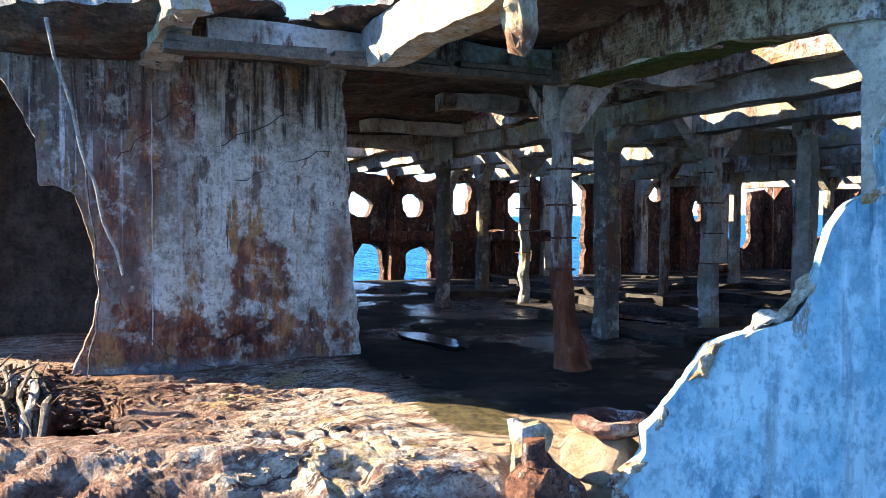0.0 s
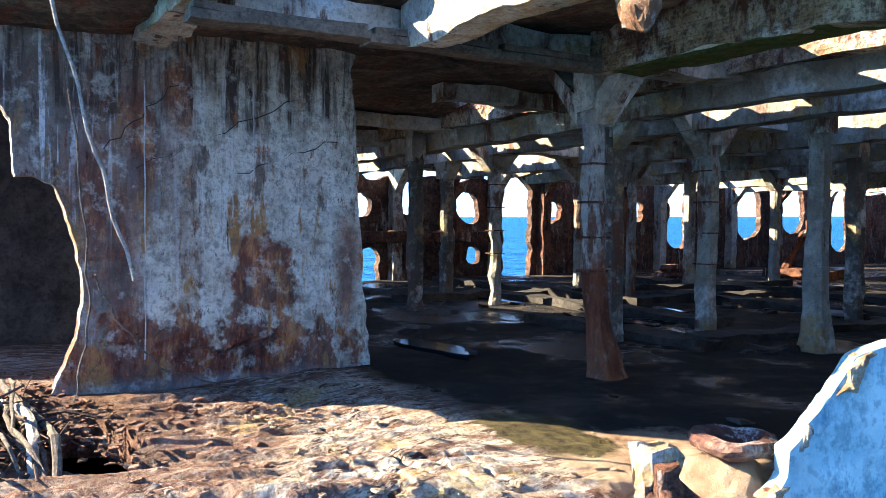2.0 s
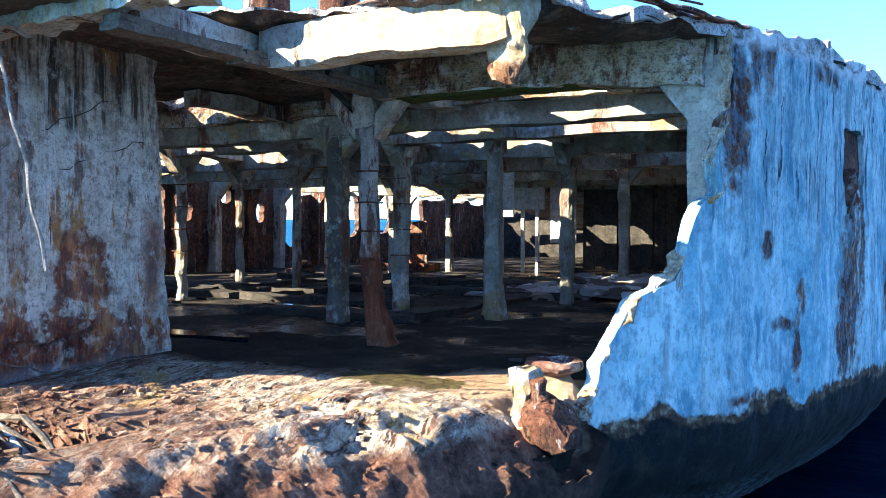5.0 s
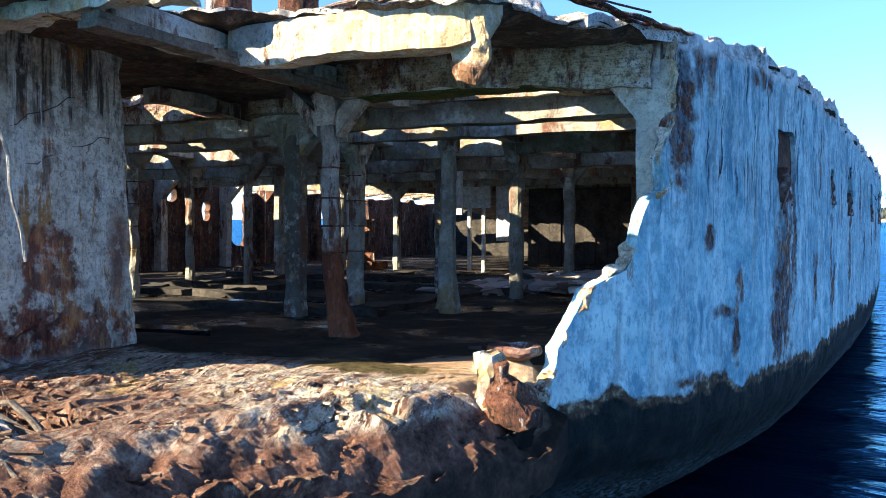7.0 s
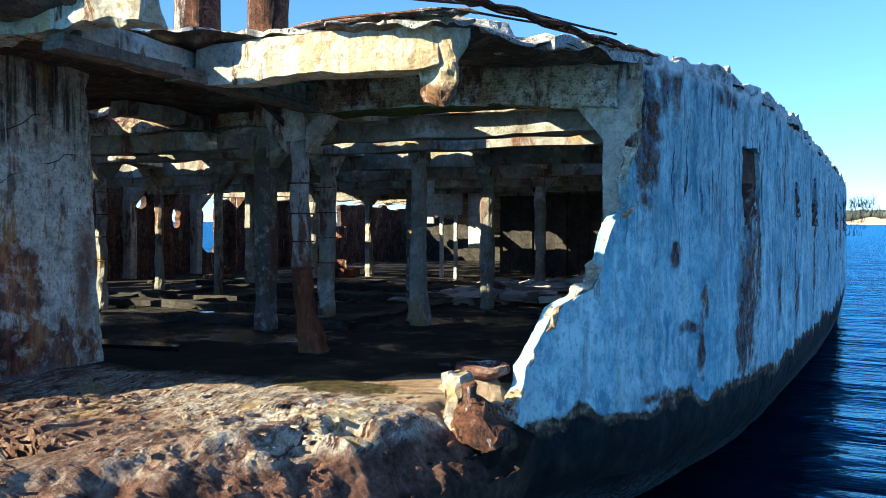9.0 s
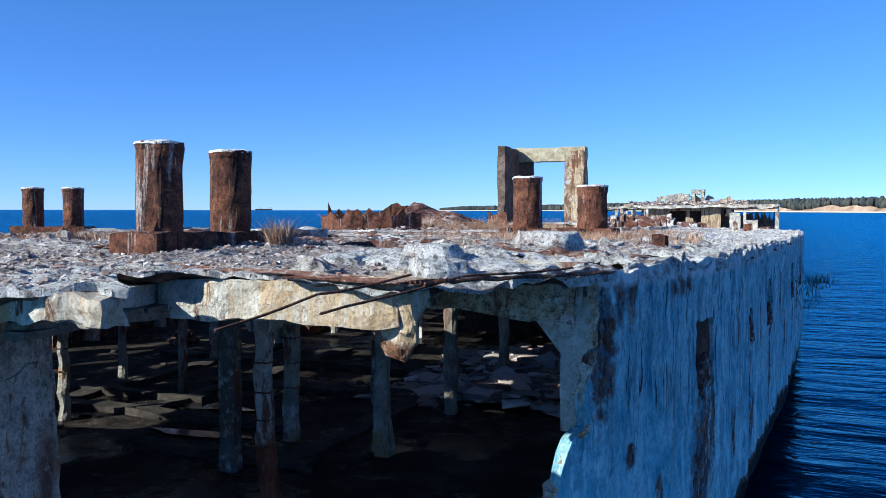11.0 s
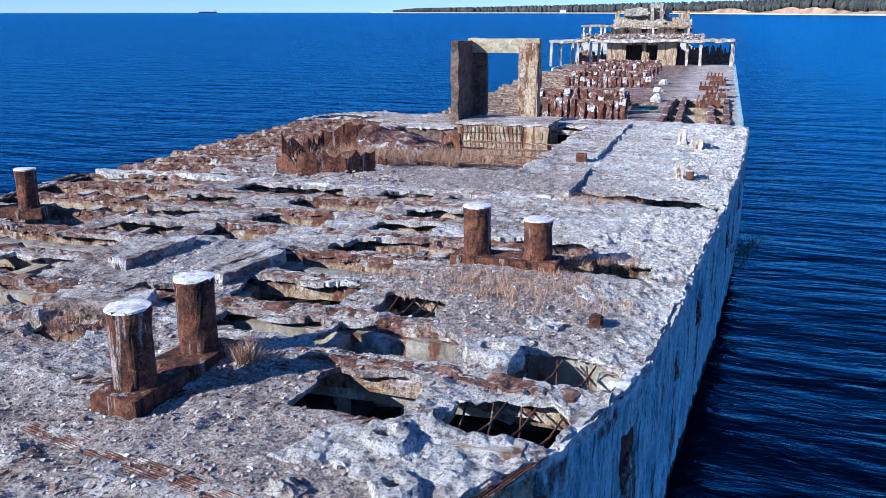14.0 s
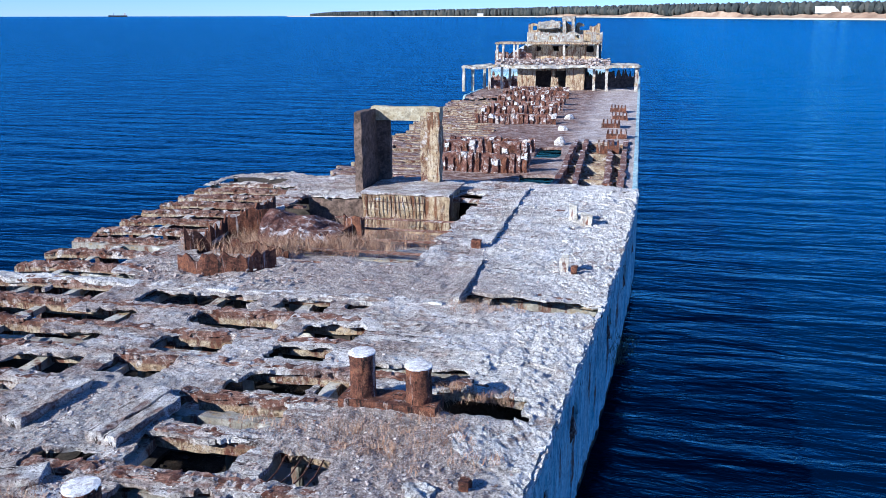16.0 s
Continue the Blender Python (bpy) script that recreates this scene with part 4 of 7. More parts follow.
def deck_under(u, v, p):
    q = p.copy()
    thin = np.clip(deck_holes(p[:, 0], v) / 0.3, 0, 1)
    q[:, 2] = p[:, 2] * 0.5 + DECK * 0.5 - 0.06 - 0.08 * thin + 0.03 * (1 - thin) * fbm(p, 5.0, 3, 24) - 0.04 * np.clip((1.3 - v) / 0.8, 0, 1) + 0.015 * fbm(p, 3.0, 2, 21)
    return q


def at_x(f):
    return lambda u, v: f(0.05 + u * (side(v) - 0.05), v)


def build_deck():
    us = np.concatenate([np.linspace(-1, -0.4, 60), np.linspace(-0.4, 1, 200)[1:]])
    vs = np.concatenate([np.arange(-0.9, 2.6, 0.045), np.arange(2.6, 15.0, 0.075), np.arange(15.0, 29.2, 0.11)])
    s = sheet(us, vs, deck_place, at_x(deck_holes), deck_under)
    ob = structure("deck", s, M_CRUST, "bleached broken concrete deck slab full of holes", "deck")
    # downward faces of the slab take the darker soffit colour
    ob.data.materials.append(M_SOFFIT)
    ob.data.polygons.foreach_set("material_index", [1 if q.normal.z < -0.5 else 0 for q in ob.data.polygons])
    # the thick white crust along the right edge
    def gone(u, v):
        x = side(v) - 0.02 - u
        p = np.stack([x, v, np.zeros_like(x)], 1)
        return np.minimum(0.62 - 0.75 * u - 0.9 * fbm(p, 1.3, 4, 91) + 0.12, deck_holes(x, v) - 0.03)

    def place(u, v):
        x = side(v) - 0.02 - u
        p = np.stack([x, v, np.zeros_like(x)], 1)
        z = deck_place((x - 0.05) / (side(v) - 0.05), v)[:, 2]
        return np.stack([x + 0.03 * fbm(p, 6.0, 3, 41), v, z + 0.02 + 0.035 * np.abs(fbm(p, 4.0, 4, 92)) + 0.014 * fbm(p, 14.0, 2, 93)], 1)
    s = sheet(np.arange(0.0, 1.7, 0.045), np.arange(2.7, 27.8, 0.06), place, gone, lambda u, v, p: p - np.array([0, 0, 0.08]))
    part("edge_crust", s, M_EDGE, ob, "thick white crust along the deck edge")


def build_rib_tops():
    """Rust-brown crests of the deck beams where the slab has worn off them."""
    spans = [(4.72, 3.1, 6.2), (4.72, -1.6, 1.6), (6.0, -2.6, 4.8), (7.28, 1.1, 3.6), (7.28, -4.4, -1.4), (8.56, 0.9, 3.4), (8.56, -4.6, -1.5), (9.84, -3.6, 5.6), (11.12, -3.6, 3.1), (12.4, -3.6, 3.1)]
    spans += [(RIBS[2 + k], float(port(RIBS[2 + k])) + 0.15, -3.2 + 0.9 * math.sin(2.3 * k)) for k in range(17)]
    for k, (y, x0, x1) in enumerate(spans):
        s = Shape().block((x0, y - 0.12, DECK - 0.05), (x1, y + 0.12, DECK + 0.02), 0.06).rough(0.045, 6.5, 200 + k, 4)
        v = s.v[0]
        v[:, 2] += deck_drop(v[:, 0], v[:, 1])
        structure("rib_crest", s, M_RIB, "rust-brown worn crest of a deck beam", "beam")


def build_ribs():
    """Transverse deck beams, rusty on top, seen in the holes and from below."""
    for k, y in enumerate(RIBS):
        lo, hi = float(port(y)) + 0.1, float(side(y)) - 0.14
        if y < 3:
            lo, hi = 3.34, 5.12
        elif y < 4:
            lo, hi = 3.3, 5.9
        w = 0.10
        runs = [(lo, -3.3), (2.8, hi)] if 16.6 < y < 24.6 else [(lo, hi)]
        for x0, x1 in runs:
            s = Shape().block((x0, y - w, 3.60 if y < 4 else (3.72 if y < 13.5 else 3.82)), (x1, y + w, DECK - 0.03 if y > 3 else DECK - 0.13), 0.12 if y > 3 else 0.05).rough(0.022, 4.0, k, 4)
            if y > 3:
                v = s.v[0]
                v[:, 2] -= 0.13 * np.clip((np.abs((v[:, 0] - 0.05) / (side(v[:, 1]) - 0.05)) - 0.72) / 0.28, 0, 1) ** 1.5
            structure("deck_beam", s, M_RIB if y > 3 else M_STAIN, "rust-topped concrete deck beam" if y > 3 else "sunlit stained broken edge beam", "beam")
    for x, y0, y1, z0 in ((3.2, 1.0, 28.0, 3.66), (-2.5, 3.0, 16.4, 3.66), (-2.5, 24.8, 28.0, 3.66), (1.2, 3.4, 16.4, 3.70), (-0.9, 3.4, 16.4, 3.70), (4.95, 3.5, 28.0, 3.72), (-4.6, 3.0, 13.9, 3.70), (-5.9, 6.0, 13.9, 3.72), (-4.4, 13.9, 28.0, 3.84), (-5.9, 13.9, 26.0, 3.86)):
        s = Shape().block((x - 0.11, y0, z0), (x + 0.11, y1, DECK - 0.16), 0.16).rough(0.03, 3.0, int(x * 10) + 50)
        structure("girder", s, M_FRAME, "spalled concrete girder under the deck", "beam")


# ---- hull sides ----
def hull_in(z, y):
    """How far the hull draws in below the old waterline."""
    t = np.clip((1.25 - z) / 1.2, 0, 1)
    return t * t * np.interp(y, (-2.0, 2.0, 5.0, 7.0, 11.0, 20.0, 60.0), (0.5, 1.2, 1.3, 1.0, 0.65, 0.4, 0.3))


def hull_point(sgn, y, z, amp=0.03):
    x = side(y) - hull_in(z, y)
    p = np.stack([x + 20 * sgn, y, z], 1)
    ps = p * np.array([1, 1, 0.25])
    ridge = 0.7 * amp * fbm(ps, 3.0, 4, 71) + 1.0 * amp * np.clip((z - 2.9) / 0.9, 0, 1) * fbm(p * np.array([1, 1, 0.14]), 6.0, 4, 5) + 0.35 * amp * fbm(p, 8.0, 3, 15)
    n = np.stack([np.ones_like(y), -np.gradient(np.interp(np.linspace(-2.3, 60, 2000), EDGE_Y, EDGE_X), np.linspace(-2.3, 60, 2000))[np.clip(((y + 2.3) / 62.3 * 1999).astype(int), 0, 1999)], np.zeros_like(y)], 1)
    n = n / np.linalg.norm(n, axis=1)[:, None]
    zz = z + 0.04 * np.clip((z - 3.6) / 0.3, 0, 1) * fbm(p * np.array([1, 1, 0.2]), 4.0, 4, 45)
    q = np.stack([x, y, zz], 1) + n * ridge[:, None]
    return q, n


def hull_sheet(sgn, ys, zs, hole, amp=0.03, thick=0.15):
    def mirror(q):
        q = q.copy()
        if sgn < 0:
            q[:, 0] = 0.1 - q[:, 0]
        return q

    def place(u, v):
        return mirror(hull_point(sgn, u, v, amp)[0])

    def back(u, v, p):
        q, n = hull_point(sgn, u, v, 0.012)
        return mirror(q - n * thick)
    s = sheet(ys, zs, place, hole, back)
    if sgn < 0:
        s.f = [f[::-1] for f in s.f]
    return s


TORN = [(3.33, 4.3), (3.36, 3.9), (3.40, 3.35), (3.28, 2.98), (3.32, 2.78), (3.15, 2.66), (3.07, 2.42), (2.96, 2.27), (2.74, 2.12), (2.63, 1.93), (2.52, 1.75), (2.53, 1.62), (2.39, 1.51), (2.42, 1.34), (2.40, 1.18), (2.3, 1.0), (-4.0, 1.0), (-4.0, 4.3)]


SLOTS = [(5.1, 5.64, 2.72, 3.36), (7.9, 8.2, 2.8, 3.2), (10.4, 11.1, 2.72, 3.38), (15.4, 16.2, 2.7, 3.4), (19.6, 20.4, 2.7, 3.4), (23.4, 24.2, 2.7, 3.4)]


def star_holes(y, z):
    p = np.stack([y, np.zeros_like(y), z], 1)
    d = poly_sdf(y, z, TORN) + 0.035 * fbm(p, 4.0, 4, 3)
    slots = SLOTS
    for y0, y1, z0, z1 in slots:
        d = np.minimum(d, box_sdf(y, z, y0, y1, z0, z1, 0.03) + 0.03 * fbm(p, 5.0, 3, 8))
    return d


PORT_A = [(4.95, 5.36, 2.76, 3.17), (6.1, 6.55, 2.8, 3.22), (7.14, 7.6, 2.83, 3.46), (5.0, 5.6, 1.34, 2.24), (6.15, 6.7, 1.34, 2.18), (8.5, 9.0, 2.68, 3.25), (8.75, 9.1, 1.86, 2.2), (9.7, 10.45, 1.34, 3.6)]
PORT_B = [(10.9, 11.35, 2.74, 3.17), (12.35, 12.7, 3.2, 3.55), (13.7, 14.0, 2.72, 3.23), (14.9, 15.6, 2.1, 3.6), (17.6, 18.6, 2.3, 3.7), (19.6, 20.6, 2.5, 3.7), (21.9, 22.8, 1.9, 3.6)]


def port_holes(y, z):
    p = np.stack([y, np.zeros_like(y), z], 1)
    wob = 0.07 * fbm(p, 3.0, 4, 13)
    d = np.full(y.shape, 9.0)
    for y0, y1, z0, z1 in PORT_A + PORT_B:
        d = np.minimum(d, box_sdf(y, z, y0, y1, z0, z1, min(y1 - y0, z1 - z0) * 0.42))
    # the upper strip is gone in places
    d = np.minimum(d, np.where(y > 13.6, 3.72 + 0.3 * fbm(p, 0.9, 2, 3) - z, 9.0))
    d = np.minimum(d, np.where((y > 4) & (y < 9.4), 0.02 + np.abs(z - 3.64) - 0.07 + 0.12 * fbm(p, 1.2, 2, 6), 9.0))
    return d + wob


def build_hull():
    ys = np.concatenate([np.arange(2.1, 9.0, 0.036), np.arange(9.0, 28.6, 0.08)])
    s = hull_sheet(1, ys, np.arange(1.15, 3.93, 0.05), star_holes, 0.035, 0.10)
    ob = structure("hull_side_right", s, M_HULL, "weathered concrete hull side with skylight blue painted in, drip streaks and slots", "hull")
    for y0, y1, z0, z1 in SLOTS:
        xa, xb = float(side(y0)) - 0.05, float(side(y1)) - 0.05
        ring = [(xa, y0 - 0.03), (xb, y1 + 0.03), (xb - 0.1, y1 + 0.03), (xa - 0.1, y0 - 0.03)]
        back = Shape().loft([[(x, y, z0 - 0.03 + (z1 - z0 + 0.06) * k / 6) for x, y in ring] for k in range(7)]).rough(0.012, 6, 3)
        slot = part("slot_panel", back, M_RUST, ob, "rusty recessed panel in the slot")
        part("slot_lump", Shape().block((-0.05, -0.18, 0.0), (0.05, 0.18, 0.3), 0.04).rough(0.05, 6, 5), M_TOOTH, slot, "pale rust-red lump left in the slot").location = ((xa + xb) / 2, (y0 + y1) / 2, z0)
    # the crumbling torn rim
    line = TORN[1:15]
    ry = np.interp(np.linspace(0, len(line) - 1, 150), range(len(line)), [q[0] for q in line])
    rz = np.interp(np.linspace(0, len(line) - 1, 150), range(len(line)), [q[1] for q in line])
    pq, nn = hull_point(1, ry, rz, 0.035)
    rings = []
    for k in range(150):
        t = np.array([0.0, ry[min(k + 1, 149)] - ry[max(k - 1, 0)], rz[min(k + 1, 149)] - rz[max(k - 1, 0)]])
        t = t / np.linalg.norm(t)
        w = np.cross(nn[k], t)
        f = 0.45 + 0.4 * abs(math.sin(2.1 * k * 0.13)) + (0.25 if rz[k] < 2.3 else 0.0)
        rings.append([pq[k] - nn[k] * 0.052 + nn[k] * 0.05 * math.cos(a) + w * 0.024 * f * math.sin(a) for a in np.linspace(0, 6.283, 18, endpoint=False)])
    s = Shape().loft(rings)
    s.rough(0.034, 11.0, 61, 4)
    part("torn_rim", s, M_RIM, ob, "crumbling cream and orange torn concrete rim")
    s = hull_sheet(-1, np.arange(-0.4, 28.6, 0.1), np.arange(1.15, 4.0, 0.08), port_holes, 0.03)
    structure("hull_side_left", s, M_PORT, "rust-brown ruined hull side with ragged openings", "hull")
    def low_top(y, z):
        p = np.stack([y, np.zeros_like(y), z], 1)
        return 1.24 + 0.06 * np.clip((y - 0.1) / 0.35, 0, 1) + 0.05 * fbm(p, 1.6, 4, 4) - z
    s = hull_sheet(1, np.linspace(-0.32, 2.5, 150), np.arange(-1.0, 1.68, 0.03), low_top, 0.06, 0.3)
    s.rough(0.028, 9.0, 19, 5)
    s.rough(0.016, 22.0, 23, 3)
    structure("hull_bow_bottom", s, M_ROCK, "crumbling rust-brown lower hull under the torn opening", "hull")
    # the raw face where the bow has broken away
    s = sheet(np.arange(-5.5, 4.25, 0.06), np.arange(-1.0, 1.42, 0.06), lambda u, v: np.stack([u, -0.42 + 0.03 * u + 0.14 * fbm(np.stack([u, 0 * u, v], 1), 1.4, 4, 33) - 0.25 * (1.4 - v) * 0.2, v], 1), lambda u, v: 1.38 - 0.02 * np.abs(u) + 0.08 * fbm(np.stack([u, 0 * u, v], 1), 2.0, 3, 35) - v, lambda u, v, p: p + np.array([0, 0.25, 0]))
    structure("hull_break_face", s, M_ROCK, "raw broken face of the hull at the lost bow", "hull")
    # added wall out of view, only to keep the sun off the floor
    s = Shape().block((-0.08, 0, -1.0), (0.08, 2.95, 3.5), 0.2).rough(0.06, 2.0, 12)
    structure("bow_shade_wall", s, M_PORT, "unseen added wall that shades the floor inside the bow", "hull", SHIP @ pose(-0.9, -2.6, 0, 0, 0, 62))
    s = hull_sheet(1, np.concatenate([np.linspace(2.44, 9.0, 90), np.linspace(9.25, 28.5, 76)]), np.linspace(-1.0, 1.15, 26), None, 0.04, 0.2)
    structure("hull_bottom_right", s, M_HULL, "dark weed-stained lower hull", "hull")
    s = hull_sheet(-1, np.linspace(-2.28, 28.5, 120), np.linspace(-1.0, 1.15, 20), None, 0.04, 0.2)
    structure("hull_bottom_left", s, M_WEED, "dark weed-stained lower hull", "hull")
    # the long middle body
    for sgn, nm in ((1, "right"), (-1, "left")):
        broken = None if sgn > 0 else lambda y, z: np.interp(y, (28, 31, 60, 78), (3.4, 0.2, 0.4, 3.6)) + 0.5 * fbm(np.stack([y, 0 * y, z], 1), 0.4, 3, 5) - z
        s = hull_sheet(sgn, np.arange(28.4, 108.0, 0.5), np.linspace(-1.0, WELL + 0.05, 16), broken, 0.03, 0.2)
        structure("hull_middle_" + nm, s, M_HULL, "long weathered concrete hull side", "hull")


# ---- 'tween deck floor ----
def floor_place(u, v):
    x = 0.05 + np.where(v < 2.35, u, np.minimum(u, 1.0)) * (side(v) - np.where(v < 2.4, 0.05, 0.18))
    p = np.stack([x, v, np.zeros_like(x)], 1)
    wild = np.clip((2.6 - v) / 1.2, 0, 1) * np.clip((x - 1.6) / 1.0, 0, 1)
    across, along = x * 0.93 - v * 0.37, x * 0.37 + v * 0.93
    q = np.stack([across * 4.2, along * 0.5, np.zeros_like(x)], 1)
    lay = fbm(q, 1.1, 5, 6)
    fine = fbm(q, 4.5, 3, 26)
    z = FLOOR + 0.02 * fbm(p, 1.5, 3, 2)
    z = z + wild * (0.012 * lay + 0.010 * fine + 0.011 * np.floor(7 * lay + 1.6 * fine) / 2 - 0.012)
    # the broken lip: a flat slab out to the hull's edge, then a short crumbling slope
    lip = x - side(v) + 0.34 + 0.09 * fbm(p, 2.2, 4, 51) + 0.04 * fbm(p, 8.0, 3, 52)
    near = np.clip((2.5 - v) / 0.3, 0, 1) * np.clip((x - 2.4) / 0.4, 0, 1)
    fall = np.clip(lip / 0.46, 0, 1)
    z = z - near * (0.42 * fall ** 1.15 + 0.028 * fall * fbm(p, 12.0, 4, 61))
    z = z + wild * 0.005 * fbm(p, 16.0, 3, 63)
    # worn parallel grooves in the slab
    for gy, gx in ((1.2, 4.36), (1.3, 4.5), (1.42, 4.42), (1.53, 4.54), (1.66, 4.6)):
        z = z - 0.035 * np.clip(1 - np.abs(v - gy + 0.03 * fbm(p, 3.0, 2, 3)) / 0.022, 0, 1) * np.clip(1.4 - np.abs(x - gx) / 0.2, 0, 1)
    # a long crevice
    c = np.abs((x - 3.57) * 0.94 - (v - 0.66) * 0.34 + 0.03 * fbm(p, 3.0, 2, 7))
    z = z - 0.09 * np.clip(1 - c / 0.035, 0, 1) * np.clip(1.5 - np.abs(v - 0.66) / 0.2, 0, 1)
    return np.stack([x, v, z], 1)


HOLLOW = [(2.45, 0.22), (2.5, 0.42), (3.05, 0.58), (3.45, 0.52), (3.66, 0.40), (3.5, 0.18), (3.0, 0.12), (2.7, 0.10)]


def build_floor():
    vs = np.concatenate([np.arange(-1.6, -0.6, 0.05), np.arange(-0.6, 3.0, 0.022), np.arange(3.0, 28.2, 0.2)])
    us = np.concatenate([np.linspace(-1, 0.3, 30), np.linspace(0.3, 1.03, 205)[1:]])

    def gone(u, v):
        x = 0.05 + u * (side(v) - 0.18)
        p = np.stack([x, v, np.zeros_like(x)], 1)
        pit = poly_sdf(x, v, HOLLOW) + 0.06 * fbm(p, 3.0, 4, 14)
        return np.minimum(pit, 0.55 - 0.06 * np.clip(x, 0, 4) + v + 0.1 * fbm(p, 2.2, 4, 4))
    s = sheet(us, vs, floor_place, gone, lambda u, v, p: p - np.array([0, 0, 0.22]))
    structure("floor", s, M_FLOOR, "eroded rust-tan concrete floor, damp inside with the interior's shade painted in", "floor")
    # added sheet below the floor, its black standing in for the hollow's shade
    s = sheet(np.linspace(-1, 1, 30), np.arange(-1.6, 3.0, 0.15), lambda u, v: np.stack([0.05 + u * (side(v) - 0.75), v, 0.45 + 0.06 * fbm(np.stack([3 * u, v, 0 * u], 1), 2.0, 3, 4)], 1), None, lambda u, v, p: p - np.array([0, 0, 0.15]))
    structure("hollow_shade_sheet", s, M_PIT, "near-black sheet under the floor, painted as the hollow's shade", "floor")


# ---- the standing wall ----
WALL = [(-0.3, 3.95), (-0.15, 3.6), (-0.04, 3.4), (0.05, 3.2), (0.06, 2.88), (0.30, 2.84), (0.36, 2.6), (0.45, 2.3), (0.44, 1.97), (0.33, 1.7), (0.22, 1.45), (2.36, 1.45), (2.32, 2.0), (2.26, 3.0), (2.22, 3.95)]


def build_wall():
    def gone(u, v):
        p = np.stack([u, np.zeros_like(u), v], 1)
        return -poly_sdf(u, v, WALL) + 0.02 * fbm(p, 6.0, 3, 4)

    def place(u, v):
        p = np.stack([np.zeros_like(u), u, v], 1)
        x = 2.06 + 0.012 * fbm(p, 2.0, 4, 8)
        # a patch where the face has spalled away
        x = x - 0.03 * (fbm(p, 1.3, 4, 22) - 0.55 * (v - 1.9) > 0.28) * (v < 2.4)
        return np.stack([x, u, v], 1)

    def back(u, v, p):
        q = p.copy()
        q[:, 0] = 1.90 + 0.01 * fbm(p, 3.0, 2, 1)
        return q
    s = sheet(np.arange(-0.4, 2.45, 0.028), np.arange(1.42, 3.96, 0.028), place, gone, back)
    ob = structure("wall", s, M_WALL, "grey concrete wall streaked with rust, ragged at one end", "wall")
    for x, y, z, h in ((2.072, 0.80, 1.75, 1.75), (2.070, 1.28, 2.5, 0.8), (2.070, 1.36, 2.65, 0.55), (2.07, 1.5, 2.9, 0.6)):
        pts = [(x + 0.004 * math.sin(5 * k), y + 0.003 * math.sin(3.1 * k + x * 90), z + h * k / 8) for k in range(9)]
        part("drip", Shape().tube(pts, 0.0045, 5), M_PALE, ob, "white lime drip")
    for (ya, za), (yb, zb) in (((0.56, 3.06), (1.0, 3.5)), ((0.75, 2.95), (1.85, 3.48)), ((1.3, 2.9), (2.1, 3.2))):
        pts = [(2.064, ya + (yb - ya) * k / 10 + 0.012 * math.sin(4 * k), za + (zb - za) * k / 10 + 0.015 * math.sin(2.3 * k)) for k in range(11)]
        part("crack", Shape().tube(pts, 0.0035, 4), M_DARK, ob, "dark crack")
    # a second wall behind it, painted dark for deep shade, and the transverse one
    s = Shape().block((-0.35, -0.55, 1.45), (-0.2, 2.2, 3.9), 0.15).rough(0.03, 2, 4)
    structure("bulkhead", s, M_DARK, "bulkhead painted dark for the deep shade behind the wall", "wall")
    return ob


# ================= inside =================
def column_shape(seed, h, w=0.105, flare=0.0, lean=(0.0, 0.0)):
    rings = []
    rng = np.random.RandomState(seed)
    n = 22
    for k in range(n + 1):
        t = k / n
        z = h * t
        r = w * (1 + flare * math.exp(-t * 9))
        ox, oy = lean[0] * math.exp(-t * 7), lean[1] * math.exp(-t * 7)
        c = 0.035
        prof = [(r, r - c), (r - c, r), (-r + c, r), (-r, r - c), (-r, -r + c), (-r + c, -r), (r - c, -r), (r, -r + c)]
        ring = []
        for i in range(8):
            a, b = prof[i], prof[(i + 1) % 8]
            ring += [(a[0] + ox, a[1] + oy, z), ((a[0] + b[0]) / 2 + ox, (a[1] + b[1]) / 2 + oy, z)]
        rings.append(ring)
    s = Shape().loft(rings)
    s.v = [np.concatenate(s.v) + np.array([rng.rand() * 40, 0, 0])]
    off = s.v[0][0, 0] - rings[0][0][0]
    s.rough(0.022, 5.0, seed)
    s.v[0][:, 0] -= off
    return s


def capital_shape(seed, ways):
    """A flared head with haunches along the ways given."""
    s = Shape()
    s.block((-0.095, -0.095, -0.16), (0.095, 0.095, 0.22), 0.07)
    for dx, dy in ways:
        for k in range(1):
            n = np.array([dx, dy, 0.0])
            t = np.array([-dy, dx, 0.0]) * 0.075
            a = [n * 0.10 + np.array([0, 0, -0.26]), n * 0.10 + np.array([0, 0, -0.05]), n * 0.42 + np.array([0, 0, 0.24]), n * 0.42 + np.array([0, 0, 0.12])]
            rings = [[q + t for q in a], [q - t for q in a]]
            s.loft(rings if dx + dy > 0 else rings[::-1])
    return s.rough(0.018, 5.0, seed)


